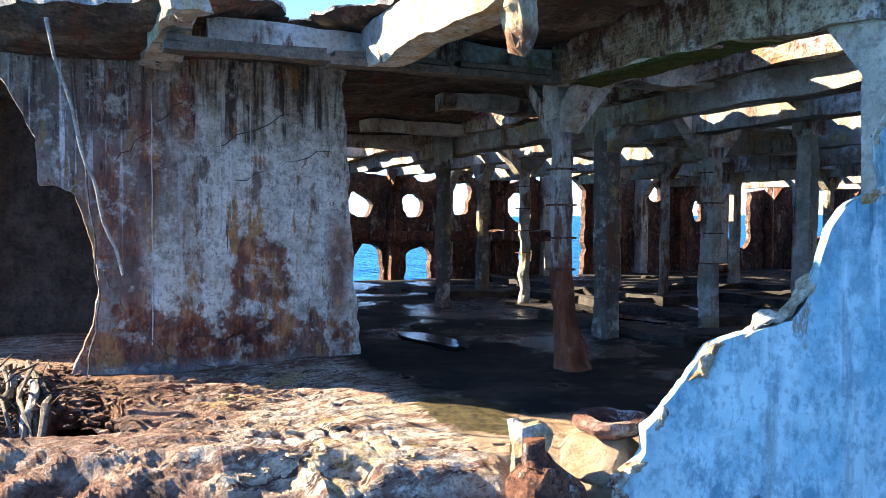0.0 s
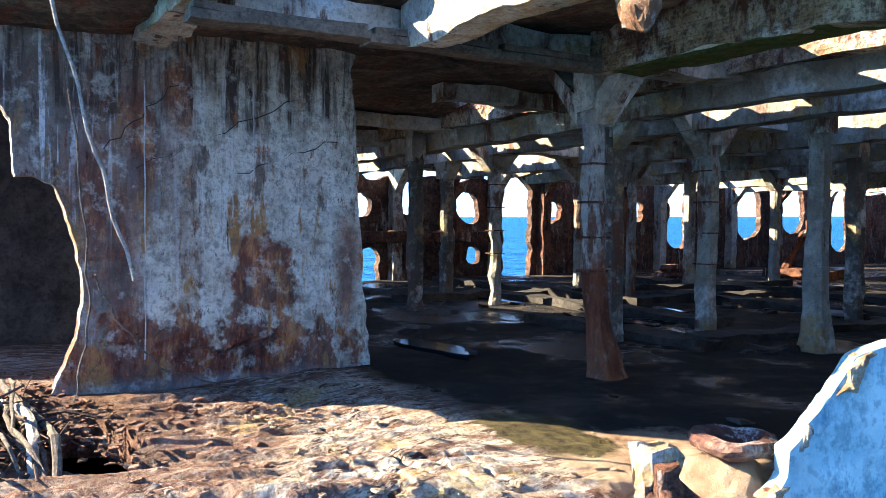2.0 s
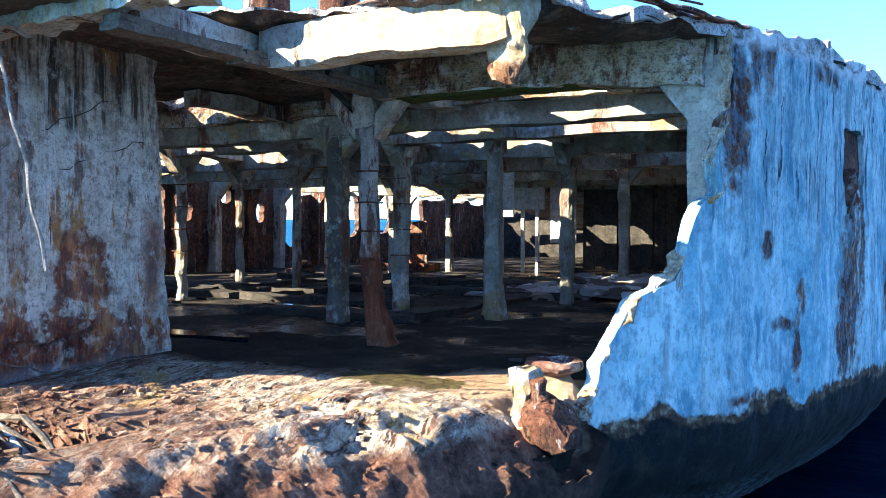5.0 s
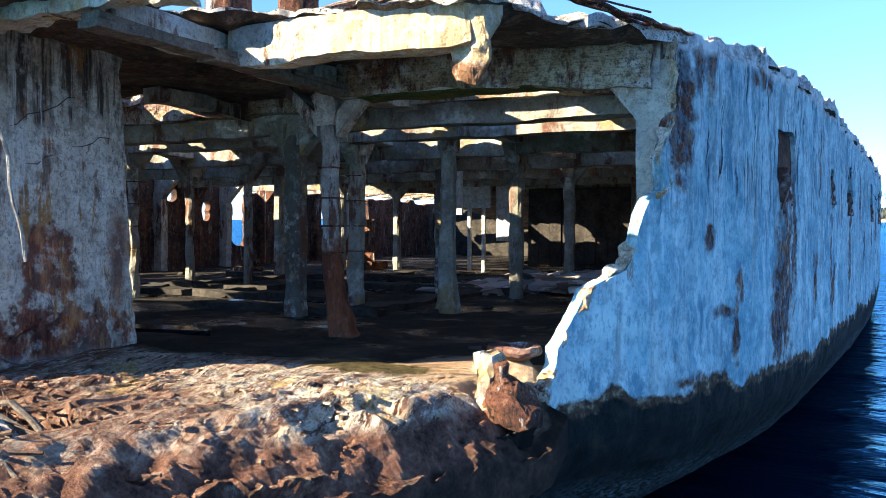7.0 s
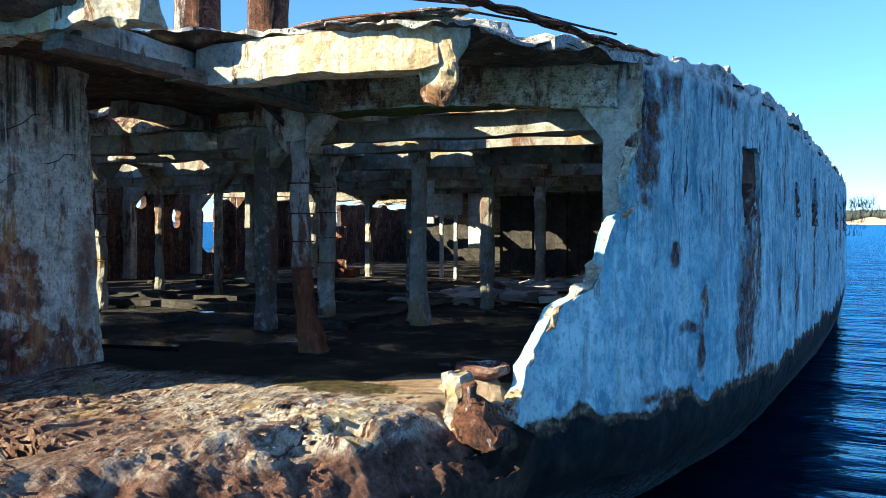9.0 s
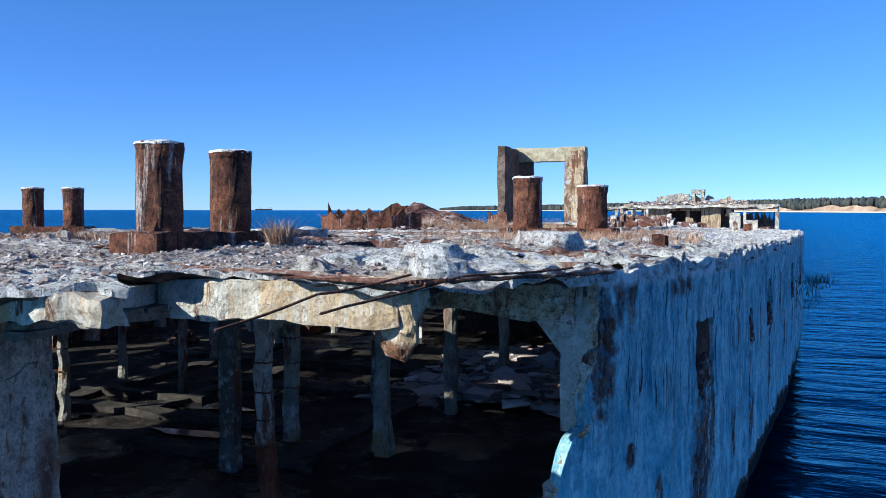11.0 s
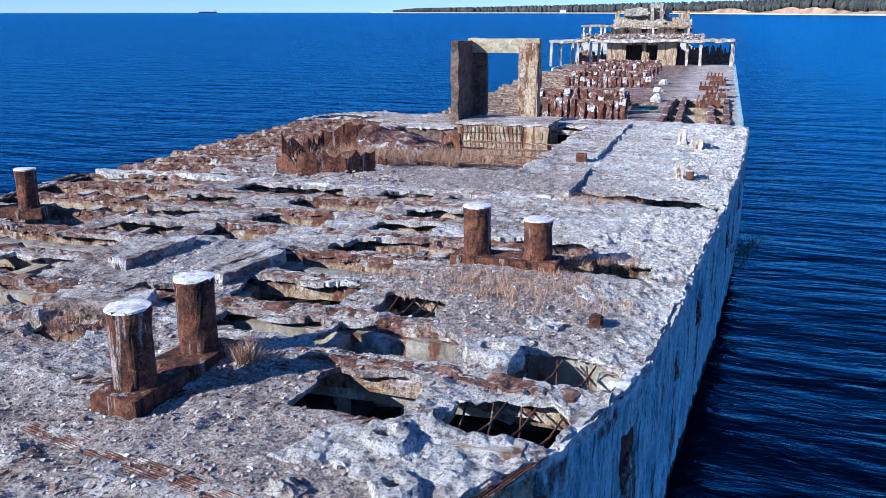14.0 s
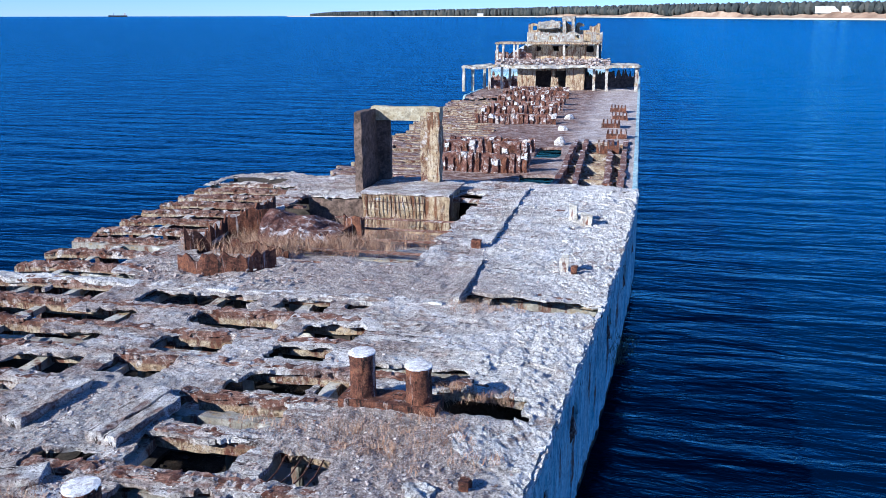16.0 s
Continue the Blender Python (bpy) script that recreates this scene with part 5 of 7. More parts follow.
def build_columns():
    spots = [(3.12, 3.55), (3.07, 6.05), (3.1, 8.2), (3.0, 11.0), (3.2, 15.1), (1.82, 4.87), (1.83, 6.1), (1.9, 8.35), (-1.62, 5.95), (-1.45, 8.2), (-1.42, 4.64),
             (-2.78, 5.9), (-2.72, 8.27), (-2.68, 10.68), (-2.6, 12.8), (-2.5, 15.1), (-2.5, 17.4), (3.2, 17.4), (3.2, 19.7)]
    for k, (x, y) in enumerate(spots):
        front = k == 0
        ob = thing("column", "rust-split concrete column with a flared broken foot" if front else "square spalled concrete column under the deck", "column", pose(x, y, FLOOR - 0.03), "columns under the deck")
        tall = k % 5 == 3
        h = 1.98 if not tall else 2.1
        shaft = part("shaft", column_shape(k + 3, h, 0.072 if front else (0.10 if k == 5 else (0.066 if k in (8, 9, 12) else 0.084)), 0.75 if front else (0.6 if k == 1 else 0.08), (0.13, 0.05) if front else (0.0, 0.0)), M_FRONT if front else (M_DARKCOL if k in (5, 7, 10, 11) else M_COLUMN), ob)
        ways = ([(0, 1), (0, -1)] if k % 2 == 0 else [(1, 0), (-1, 0)]) if k % 3 != 1 else []
        if front:
            ways = [(1, 0), (-1, 0), (0, 1)]
        cap = part("capital", capital_shape(k, ways), M_COLUMN if not front else M_FRAME, ob)
        cap.location = (0, 0, 2.0)
        if front:
            for j, z in enumerate((0.75, 0.98, 1.22, 1.48)):
                s = Shape().tube([(-0.078, -0.078, z), (0.078, -0.078, z), (0.078, 0.078, z), (-0.078, 0.078, z), (-0.078, -0.078, z)], 0.008, 5)
                part("stirrup", s, M_RUST, ob, "exposed rusty stirrup")
        elif k in (5, 6, 8):
            for z in (0.7, 1.0, 1.3, 1.6):
                s = Shape().tube([(-0.092, -0.092, z), (0.092, -0.092, z), (0.092, 0.092, z), (-0.092, 0.092, z), (-0.092, -0.092, z)], 0.007, 5)
                part("stirrup", s, M_RUST, ob, "exposed rusty stirrup")


def build_frames():
    # cross beams over the columns, with the portal at the torn end
    s = Shape().block((3.3, 3.38, 3.6), (5.95, 3.62, 3.95), 0.1)
    a = [(5.5, 3.40, 3.62), (5.78, 3.40, 3.28), (6.02, 3.40, 3.28), (6.02, 3.40, 3.7)]
    s.loft([[(x, 3.6, z) for x, y, z in a], [(x, y, z) for x, y, z in a]])
    s.block((5.78, 3.40, 2.7), (5.98, 3.6, 3.3), 0.1).rough(0.012, 4, 2)
    ob = structure("portal_frame", s, M_FRAME, "grey concrete portal beam with a chamfered corner", "beam")
    part("moss", Shape().block((3.5, 3.372, 3.575), (5.5, 3.62, 3.602), 0.06).rough(0.012, 7, 3), M_MOSS, ob, "green moss along the underside")
    for k, y in enumerate((4.9, 5.9, 8.1, 10.4, 12.8, 15.1, 17.4)):
        s = Shape().block((float(port(y)) + 0.2, y - 0.12, 3.52), (float(side(y)) - 0.2, y + 0.12, 3.86), 0.16).rough(0.025, 3.0, 70 + k)
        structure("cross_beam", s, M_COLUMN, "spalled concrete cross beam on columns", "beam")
    # hull frames on the left side
    for k, y in enumerate((4.6, 5.85, 7.0, 8.2, 9.4, 10.75, 12.0, 13.2, 14.5, 16.2, 17.2, 19.1, 21.2)):
        x = float(port(y)) + 0.16
        s = Shape().block((x, y - 0.10, 1.45), (x + 0.22, y + 0.10, 3.7), 0.12)
        a = [(x + 0.2, 3.2), (x + 0.2, 3.65), (x + 0.62, 3.65)]
        s.loft([[(px, y + 0.08, pz) for px, pz in a], [(px, y - 0.08, pz) for px, pz in a]]).rough(0.02, 4.0, 30 + k)
        structure("hull_frame", s, M_RUST if k % 2 else M_FRAME, "rusty upright hull frame with a bracket", "frame")
    for k, y in enumerate((5.6, 8.0, 10.4, 12.8, 15.2)):
        x = float(side(y)) - 0.42
        s = Shape().block((x, y - 0.11, 1.5), (x + 0.24, y + 0.11, 3.8), 0.12).rough(0.02, 4.0, 60 + k)
        structure("hull_frame", s, M_FRAME, "dark upright hull frame", "frame")
    # shelf beam along the left hull
    s = Shape().block((-6.35, 4.2, 2.32), (-6.15, 9.2, 2.5), 0.14).rough(0.05, 3, 9)
    structure("stringer", s, M_RUST, "rusty stringer along the hull side", "beam")


def build_dark_end():
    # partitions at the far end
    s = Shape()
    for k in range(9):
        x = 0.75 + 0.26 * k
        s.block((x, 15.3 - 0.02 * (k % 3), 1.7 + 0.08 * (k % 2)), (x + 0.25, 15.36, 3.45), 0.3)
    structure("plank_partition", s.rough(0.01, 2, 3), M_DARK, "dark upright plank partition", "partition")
    ob = thing("partition_panel", "pale broken partition panels on posts", "panel", pose(-0.5, 15.0, FLOOR))
    part("panel", Shape().block((-0.3, 0, 1.45), (0.45, 0.06, 2.2), 0.2).rough(0.01, 2, 3), M_PALE, ob)
    part("panel", Shape().block((0.55, 0.1, 0.7), (1.15, 0.16, 2.1), 0.2).rough(0.01, 2, 5), M_PALE, ob)
    for x in (-0.62, -0.1, 0.25):
        part("post", Shape().block((x, -0.03, 0), (x + 0.07, 0.05, 1.6), 0.3), M_PALE, ob)
    ob = solid("hanging_plate", Shape().block((0.82, 10.98, 2.78), (1.04, 11.03, 3.95), 0.2).rough(0.012, 3, 4), M_PALE, "pale plate hanging from the deck beams", "plate")
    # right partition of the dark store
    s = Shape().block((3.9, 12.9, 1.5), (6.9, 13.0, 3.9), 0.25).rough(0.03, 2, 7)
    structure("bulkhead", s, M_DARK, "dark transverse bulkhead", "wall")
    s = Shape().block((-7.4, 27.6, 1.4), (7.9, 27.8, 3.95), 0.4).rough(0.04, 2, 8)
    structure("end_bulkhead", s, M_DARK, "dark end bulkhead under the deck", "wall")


def stones(rng, n, spot, lo, hi, flat=0.6):
    """Many chips in one mesh: squashed, turned little wedges."""
    s = Shape()
    cube = np.array([(-1, -1, -1), (1, -1, -1), (1, 1, -1), (-1, 1, -1), (-1, -1, 1), (1, -1, 1), (1, 1, 1), (-1, 1, 1)], float)
    quad = [(3, 2, 1, 0), (4, 5, 6, 7), (0, 1, 5, 4), (1, 2, 6, 5), (2, 3, 7, 6), (3, 0, 4, 7)]
    for _ in range(n):
        x, y, z = spot(rng)
        r = lo + (hi - lo) * rng.rand() ** 2.5
        v = cube * (1 + 0.45 * (rng.rand(8, 3) - 0.5) * 2) * np.array([r, r * (0.5 + 0.6 * rng.rand()), r * flat * (0.3 + 0.7 * rng.rand())])
        a = rng.rand() * 6.28
        t = (rng.rand() - 0.5) * 0.7
        ca, sa, ct, st = math.cos(a), math.sin(a), math.cos(t), math.sin(t)
        v = v @ np.array([[ca, sa, 0], [-sa, ca, 0], [0, 0, 1]]) @ np.array([[1, 0, 0], [0, ct, st], [0, -st, ct]])
        s.add(v + (x, y, z), quad)
    return s


def build_inside_debris():
    rng = np.random.RandomState(11)
    def heap(r):
        x, y = 1.6 + 3.8 * r.rand(), 8.6 + 5.5 * r.rand()
        return x, y, FLOOR + 0.02 + 0.22 * max(0, 1 - abs(x - 3.9) / 2.2) * r.rand()
    solid("rubble_heap", stones(rng, 900, heap, 0.03, 0.24, 0.35), M_RUBBLE, "heaped broken concrete slabs on the floor", "rubble", kind="stuff")
    def wide(r):
        return -5.5 + 10.5 * r.rand(), 3.0 + 13 * r.rand(), FLOOR + 0.01
    solid("floor_chips", stones(rng, 260, wide, 0.015, 0.08, 0.5), M_DARK, "scattered concrete chips on the damp floor", "rubble", kind="stuff")
    for k, (x, y, h) in enumerate(((0.0, -0.46, 2.35),)):
        s = Shape().block((x - 0.09, y - 0.09, 1.4), (x + 0.09, y + 0.09, 1.5 + h), 0.08).rough(0.035, 5, 90 + k)
        structure("end_post", s, M_STREAK, "dark broken post at the open end", "post")
    # low curbs on the floor
    for k, (x0, x1, y0, y1, h) in enumerate(((-3.0, 1.6, 6.45, 6.75, 0.13), (0.2, 2.6, 5.1, 5.45, 0.12), (-5.8, -0.5, 7.4, 7.7, 0.15), (-1.2, 2.9, 8.6, 8.95, 0.16), (-4.0, 2.6, 10.7, 11.0, 0.15), (-2.7, -2.35, 5.0, 13.0, 0.12), (2.2, 2.5, 5.4, 9.5, 0.10), (-1.0, -0.7, 6.6, 12.5, 0.12))):
        s = Shape().block((x0, y0, FLOOR - 0.1), (x1, y1, FLOOR + 0.65 * h), 0.14).rough(0.03, 3, 80 + k)
        structure("floor_curb", s, M_DARK, "low worn concrete curb on the floor", "curb")
    for k, (x, y, rx, ry) in enumerate(((0.6, 5.9, 0.7, 0.14), (-0.4, 7.2, 0.8, 0.18), (1.5, 3.2, 0.5, 0.16), (-1.8, 6.2, 0.5, 0.10))):
        t = np.linspace(0, 6.283, 28, endpoint=False)
        ring = np.stack([x + rx * np.cos(t) * (1 + 0.2 * np.sin(3 * t + k)), y + ry * np.sin(t) * (1 + 0.25 * np.sin(2 * t)), np.full(28, FLOOR + 0.03)], 1)
        structure("puddle", Shape().loft([ring - (0, 0, 0.05), ring]), M_WATER, "shallow puddle reflecting the sky", "puddle")
    # fallen rusty machinery near the far hull
    ob = thing("rusty_machine", "collapsed rust-red machine frame on the floor", "machine", pose(-3.6, 15.0, FLOOR))
    part("bed", Shape().block((-0.7, -0.4, 0), (0.7, 0.4, 0.18), 0.1).rough(0.03, 4, 2), M_RUST, ob)
    part("arm", Shape().tube([(-0.5, 0, 0.1), (-0.1, 0.1, 0.9), (0.3, 0.2, 1.1)], 0.09, 7).rough(0.02, 5, 3), M_RUST, ob)
    part("plate", Shape().block((0.1, -0.1, 0.1), (0.6, -0.04, 1.2), 0.12).rough(0.05, 3, 5), M_RUST, ob)
    ob = thing("valve_stack", "rust-red stacked valve discs on the floor", "machine", pose(-4.7, 12.3, FLOOR))
    part("disc", Shape().drum((0, 0, 0), [(0.3, 0), (0.34, 0.06), (0.30, 0.12)], 14).rough(0.02, 5, 1), M_RUST, ob)
    part("disc", Shape().drum((0.05, 0, 0.14), [(0.2, 0), (0.24, 0.06), (0.2, 0.14)], 14).rough(0.02, 5, 4), M_RUST, ob)


# ---- the torn edge near the opening ----
def build_torn_edge():
    rng = np.random.RandomState(21)
    # stub of a frame and a fallen fitting beside it
    ob = thing("frame_stub", "snapped frame stub with a pale top at the broken edge", "stub", pose(5.29, 2.09, 1.36))
    rings = []
    for k in range(13):
        t = k / 12
        q = 0.20 * (1 - 0.62 * t) + 0.03 * math.sin(6 * t)
        rings.append([(0.04 - 0.07 * t + q * math.cos(a), 0.8 * q * math.sin(a), 0.36 * t) for a in np.linspace(0, 6.283, 20, endpoint=False)])
    part("body", Shape().loft(rings).rough(0.05, 7, 3, 4), M_RUST, ob, "dark red rusted body")
    part("top", Shape().block((-0.15, -0.07, 0.10), (-0.03, 0.05, 0.37), 0.025).rough(0.045, 8, 4, 4), M_FRAME, ob, "pale split concrete top")
    ob = thing("fairlead_ring", "fallen rusty fairlead ring lying on the floor", "fairlead", pose(5.2, 2.52, 1.665))
    part("ring", Shape().drum((0, 0, 0), [(0.10, 0.0), (0.165, 0.03), (0.18, 0.055), (0.17, 0.08), (0.12, 0.085), (0.095, 0.06), (0.09, 0.0)], 40).rough(0.009, 12, 3, 3), M_TOOTH, ob)
    s = Shape().loft([[(5.14 + q * math.cos(a), 2.5 + 0.75 * q * math.sin(a), z) for a in np.linspace(0, 6.283, 28, endpoint=False)] for q, z in ((0.28, 1.5), (0.25, 1.56), (0.21, 1.61), (0.16, 1.65), (0.06, 1.66))]).rough(0.025, 7, 5, 5)
    solid("sill_block", s, M_FLOOR, "worn tan concrete hump at the opening", "block")
    # boulders of broken concrete along the torn side
    def lip(r):
        y = -0.3 + 2.6 * r.rand()
        return float(side(y)) - 0.05 - 0.22 * r.rand(), y, 1.30 + 0.12 * r.rand()
    solid("edge_rubble", stones(rng, 140, lip, 0.008, 0.026, 0.7), M_ROCK, "crumbled lumps of concrete along the broken edge", "rubble", kind="stuff")
    def shelf(r):
        return 2.3 + 2.6 * r.rand(), 0.3 + 2.2 * r.rand(), FLOOR - 0.01
    solid("shelf_chips", stones(rng, 700, shelf, 0.004, 0.028, 0.5), M_FLOOR, "loose flakes on the eroded floor", "rubble", kind="stuff")
    # beam end hanging from the deck edge
    s = Shape()
    rings = []
    for k in range(16):
        t = k / 15
        w = 0.15 * (1 - t) ** 0.6 + 0.015
        rings.append([(5.08 + (0.26 * (1 - 0.75 * t)) * math.cos(a) - 0.06 * (1 - t), 2.08 + w * math.sin(a), 3.9 - 0.52 * t) for a in np.linspace(0, 6.283, 32, endpoint=False)])
    s.loft(rings).rough(0.05, 5, 2, 4)
    solid("hanging_beam_end", s, M_STAIN, "rust-split broken beam end hanging from the deck", "beam end")
    # second broken nose of the deck and beam at the other side of the notch
    s = Shape().block((2.2, 0.72, 3.70), (4.02, 0.90, 3.85), 0.04).rough(0.035, 6, 8, 4)
    solid("broken_edge_beam", s, M_STAIN, "ochre and white stained broken beam under the deck edge", "beam")
    # long bars laid bare along the rim of the breach
    for k in range(9):
        o = 0.019 * k
        ln = ((1.6, 2.50 + 1.5 * o, 3.925), (3.23, 2.14 + 1.3 * o, 3.925), (4.4, 1.9 + 1.1 * o, 3.915), (5.14, 1.79 + o, 3.885), (5.46 - o, 1.92, 3.87))
        pts = [[ln[i][c] + (ln[i + 1][c] - ln[i][c]) * j / 6 + 0.008 * math.sin(4 * j + 3 * c + k + i) for c in range(3)] for i in range(4) for j in range(6)]
        solid("rim_bar", Shape().tube(pts, 0.007 + 0.003 * (k % 3), 5), M_RIB, "long rust-pink bar bared along the breach", "bar", group="bars along the breach")
    for k in range(4):
        o = 0.03 * k
        ln = ((5.4 - o, 1.7, 3.90), (5.6 - o, 2.1, 3.90), (5.95 - o, 3.06, 3.88), (6.2 - o, 3.7, 3.88))
        pts = [[ln[i][c] + (ln[i + 1][c] - ln[i][c]) * j / 6 + 0.008 * math.sin(4 * j + 3 * c + k + i) for c in range(3)] for i in range(3) for j in range(6)]
        solid("rim_bar", Shape().tube(pts, 0.011, 5), M_RUST, "long rust-pink bar bared along the breach", "bar", group="bars along the breach")
    # rods sticking out of the deck edge
    rods = [((5.25, 1.85, 3.93), (5.0, 1.2, 3.86), (4.72, 0.7, 3.72)), ((5.95, 3.0, 3.93), (5.5, 2.0, 3.92), (5.1, 1.05, 3.78)), ((5.7, 2.5, 3.90), (5.2, 1.80, 3.89), (4.4, 1.82, 3.90))]
    for k, r in enumerate(rods):
        pts = []
        for i in range(len(r) - 1):
            for j in range(6):
                pts.append([r[i][c] + (r[i + 1][c] - r[i][c]) * j / 6 + 0.006 * math.sin(7 * j + c + k) for c in range(3)])
        pts.append(r[-1])
        solid("reinforcing_rod", Shape().tube(pts, 0.008, 5), M_RUST, "bent rusty reinforcing rod hanging off the deck edge", "rod", group="rods at the deck edge")
    # hanging cables by the wall
    lines = [((3.18, 0.14, 3.76), (3.20, 0.35, 2.95), (3.12, 0.54, 2.32)), ((2.6, 0.28, 3.6), (2.45, 0.40, 2.6), (2.32, 0.44, 2.05), (2.36, 0.36, 1.62), (2.5, 0.30, 1.4)), ((2.35, 0.46, 2.3), (2.28, 0.62, 2.0), (2.25, 0.85, 1.72), (2.3, 1.2, 1.6))]
    for k, ln in enumerate(lines):
        pts = []
        for i in range(len(ln) - 1):
            for j in range(8):
                pts.append([ln[i][c] + (ln[i + 1][c] - ln[i][c]) * j / 8 + 0.008 * math.sin(5 * (i * 8 + j) + c) for c in range(3)])
        pts.append(ln[-1])
        solid("hanging_cable", Shape().tube(pts, 0.010 if k == 0 else 0.006, 6).rough(0.004, 30, k), M_CRUSTPIPE if k == 0 else M_ROPE, "thin twisted cable hanging before the wall", "cable", group="cables by the wall")
    # timber ledge under the deck edge
    ob = thing("timber_ledge", "dark weathered timber ledge below the deck", "timber", pose(3.36, 0.75, 3.6))
    for k, (y0, y1) in enumerate(((0.0, 0.95), (0.96, 1.8), (1.81, 2.65))):
        part("plank", Shape().block((-0.08, y0, 0.0), (0.08 - 0.01 * k, y1, 0.045), 0.1).rough(0.012, 3, 4 + k), M_WOOD, ob)
        part("plank", Shape().block((-0.07, y0 + 0.02, 0.047), (0.07, y1 - 0.02, 0.085), 0.1).rough(0.012, 3, 9 + k), M_WOOD, ob)
    # tangle of pipes, rope and roots over the broken corner
    for k in range(16):
        off, lift = -0.44 + 0.032 * k, 0.02 + 0.02 * ((k * 7) % 5)
        pts = []
        for j in range(19):
            t = j / 18
            x = 1.7 + 0.16 * ((k * 3) % 5) + 2.5 * t + 0.04 * math.sin(5 * t + 2 * k)
            y = off + 0.10 * t * (1 - 0.5 * math.sin(k)) + 0.06 * math.sin(6 * t + 1.7 * k)
            drop = 0.36 * max(0.0, (x - 3.55) / 0.6) + 0.18 * max(0.0, (-0.22 - y) / 0.2)
            pts.append((x, y + 0.05, 1.56 + lift - drop + 0.03 * math.sin(9 * t + k)))
        fat = k in (3, 5, 8, 11)
        rad = 0.026 if fat else 0.009 + 0.005 * (k % 3)
        solid("old_pipe" if fat else "mooring_rope", Shape().tube(pts, rad, 8).rough(0.012, 14, k), M_CRUSTPIPE if fat else M_ROPE, "grey crusted pipe in a tangle at the broken edge" if fat else "frayed mooring rope in a tangle at the broken edge", "pipe" if fat else "rope", group="tangle at the broken edge")
    s = Shape()
    for k in range(300):
        x, y = 2.1 + 2.0 * rng.rand(), -0.42 + 0.55 * rng.rand()
        z = 1.54 + 0.05 * rng.rand() - 0.36 * max(0.0, (x - 3.55) / 0.6)
        d = rng.randn(3) * np.array([0.16, 0.12, 0.07])
        s.tube([(x, y, z), (x + d[0] * 0.5, y + d[1] * 0.5, z + d[2] * 0.5 + 0.03), (x + d[0], y + d[1], z + d[2])], 0.003 + 0.009 * rng.rand() ** 2, 5)
    solid("root_tangle", s, M_ROOT, "matted roots and rusty wire on the broken slab", "tangle", kind="stuff")
    def low(r):
        return 1.2 + 2.4 * r.rand(), -0.5 + 0.9 * r.rand(), 1.55 + 0.05 * r.rand()
    solid("broken_slab_lumps", stones(rng, 500, low, 0.008, 0.034, 0.6), M_ROCK, "brown lumps of broken slab", "rubble", kind="stuff")


# ================= on deck =================
def build_bollards():
    def pair(spot, turn, gap, r, h, names):
        ob = thing("mooring_bollard", "twin rusty mooring bollard with guano-white caps", "bollard", pose(spot[0], spot[1], DECK, 0, 0, turn), "bollards on deck")
        L = gap / 2 + r + 0.13
        part("base", Shape().block((-L, -r - 0.06, -0.04), (L, r + 0.06, 0.15), 0.09).rough(0.014, 6, 3), M_RUST, ob)
        for sgn in (-1, 1):
            hh = h if sgn < 0 else h * names
            s = Shape().drum((sgn * gap / 2, 0, 0.12), [(r * 1.03, 0), (r * 1.01, 0.05), (r, 0.15), (r, 0.28), (r, 0.42), (r, hh * 0.75), (r * 1.01, hh - 0.07), (r * 1.05, hh - 0.05), (r * 1.05, hh - 0.01), (r * 1.02, hh)], 40).rough(0.012, 12, 4 + sgn)
            post = part("post", s, M_RUST, ob)
            cap = Shape().drum((sgn * gap / 2, 0, 0.12 + hh - 0.012), [(r * 1.08, 0), (r * 1.06, 0.02), (r * 0.7, 0.034), (0.02, 0.036)], 22).rough(0.008, 9, 2)
            part("guano_cap", cap, M_GUANO, post, "white guano crust")
    pair((2.3, 3.72), 88, 0.98, 0.195, 0.80, 1.0)
    pair((4.5, 8.72), -2, 0.92, 0.20, 0.74, 0.82)
    pair((-5.15, 9.2), 20, 0.75, 0.18, 0.74, 1.0)


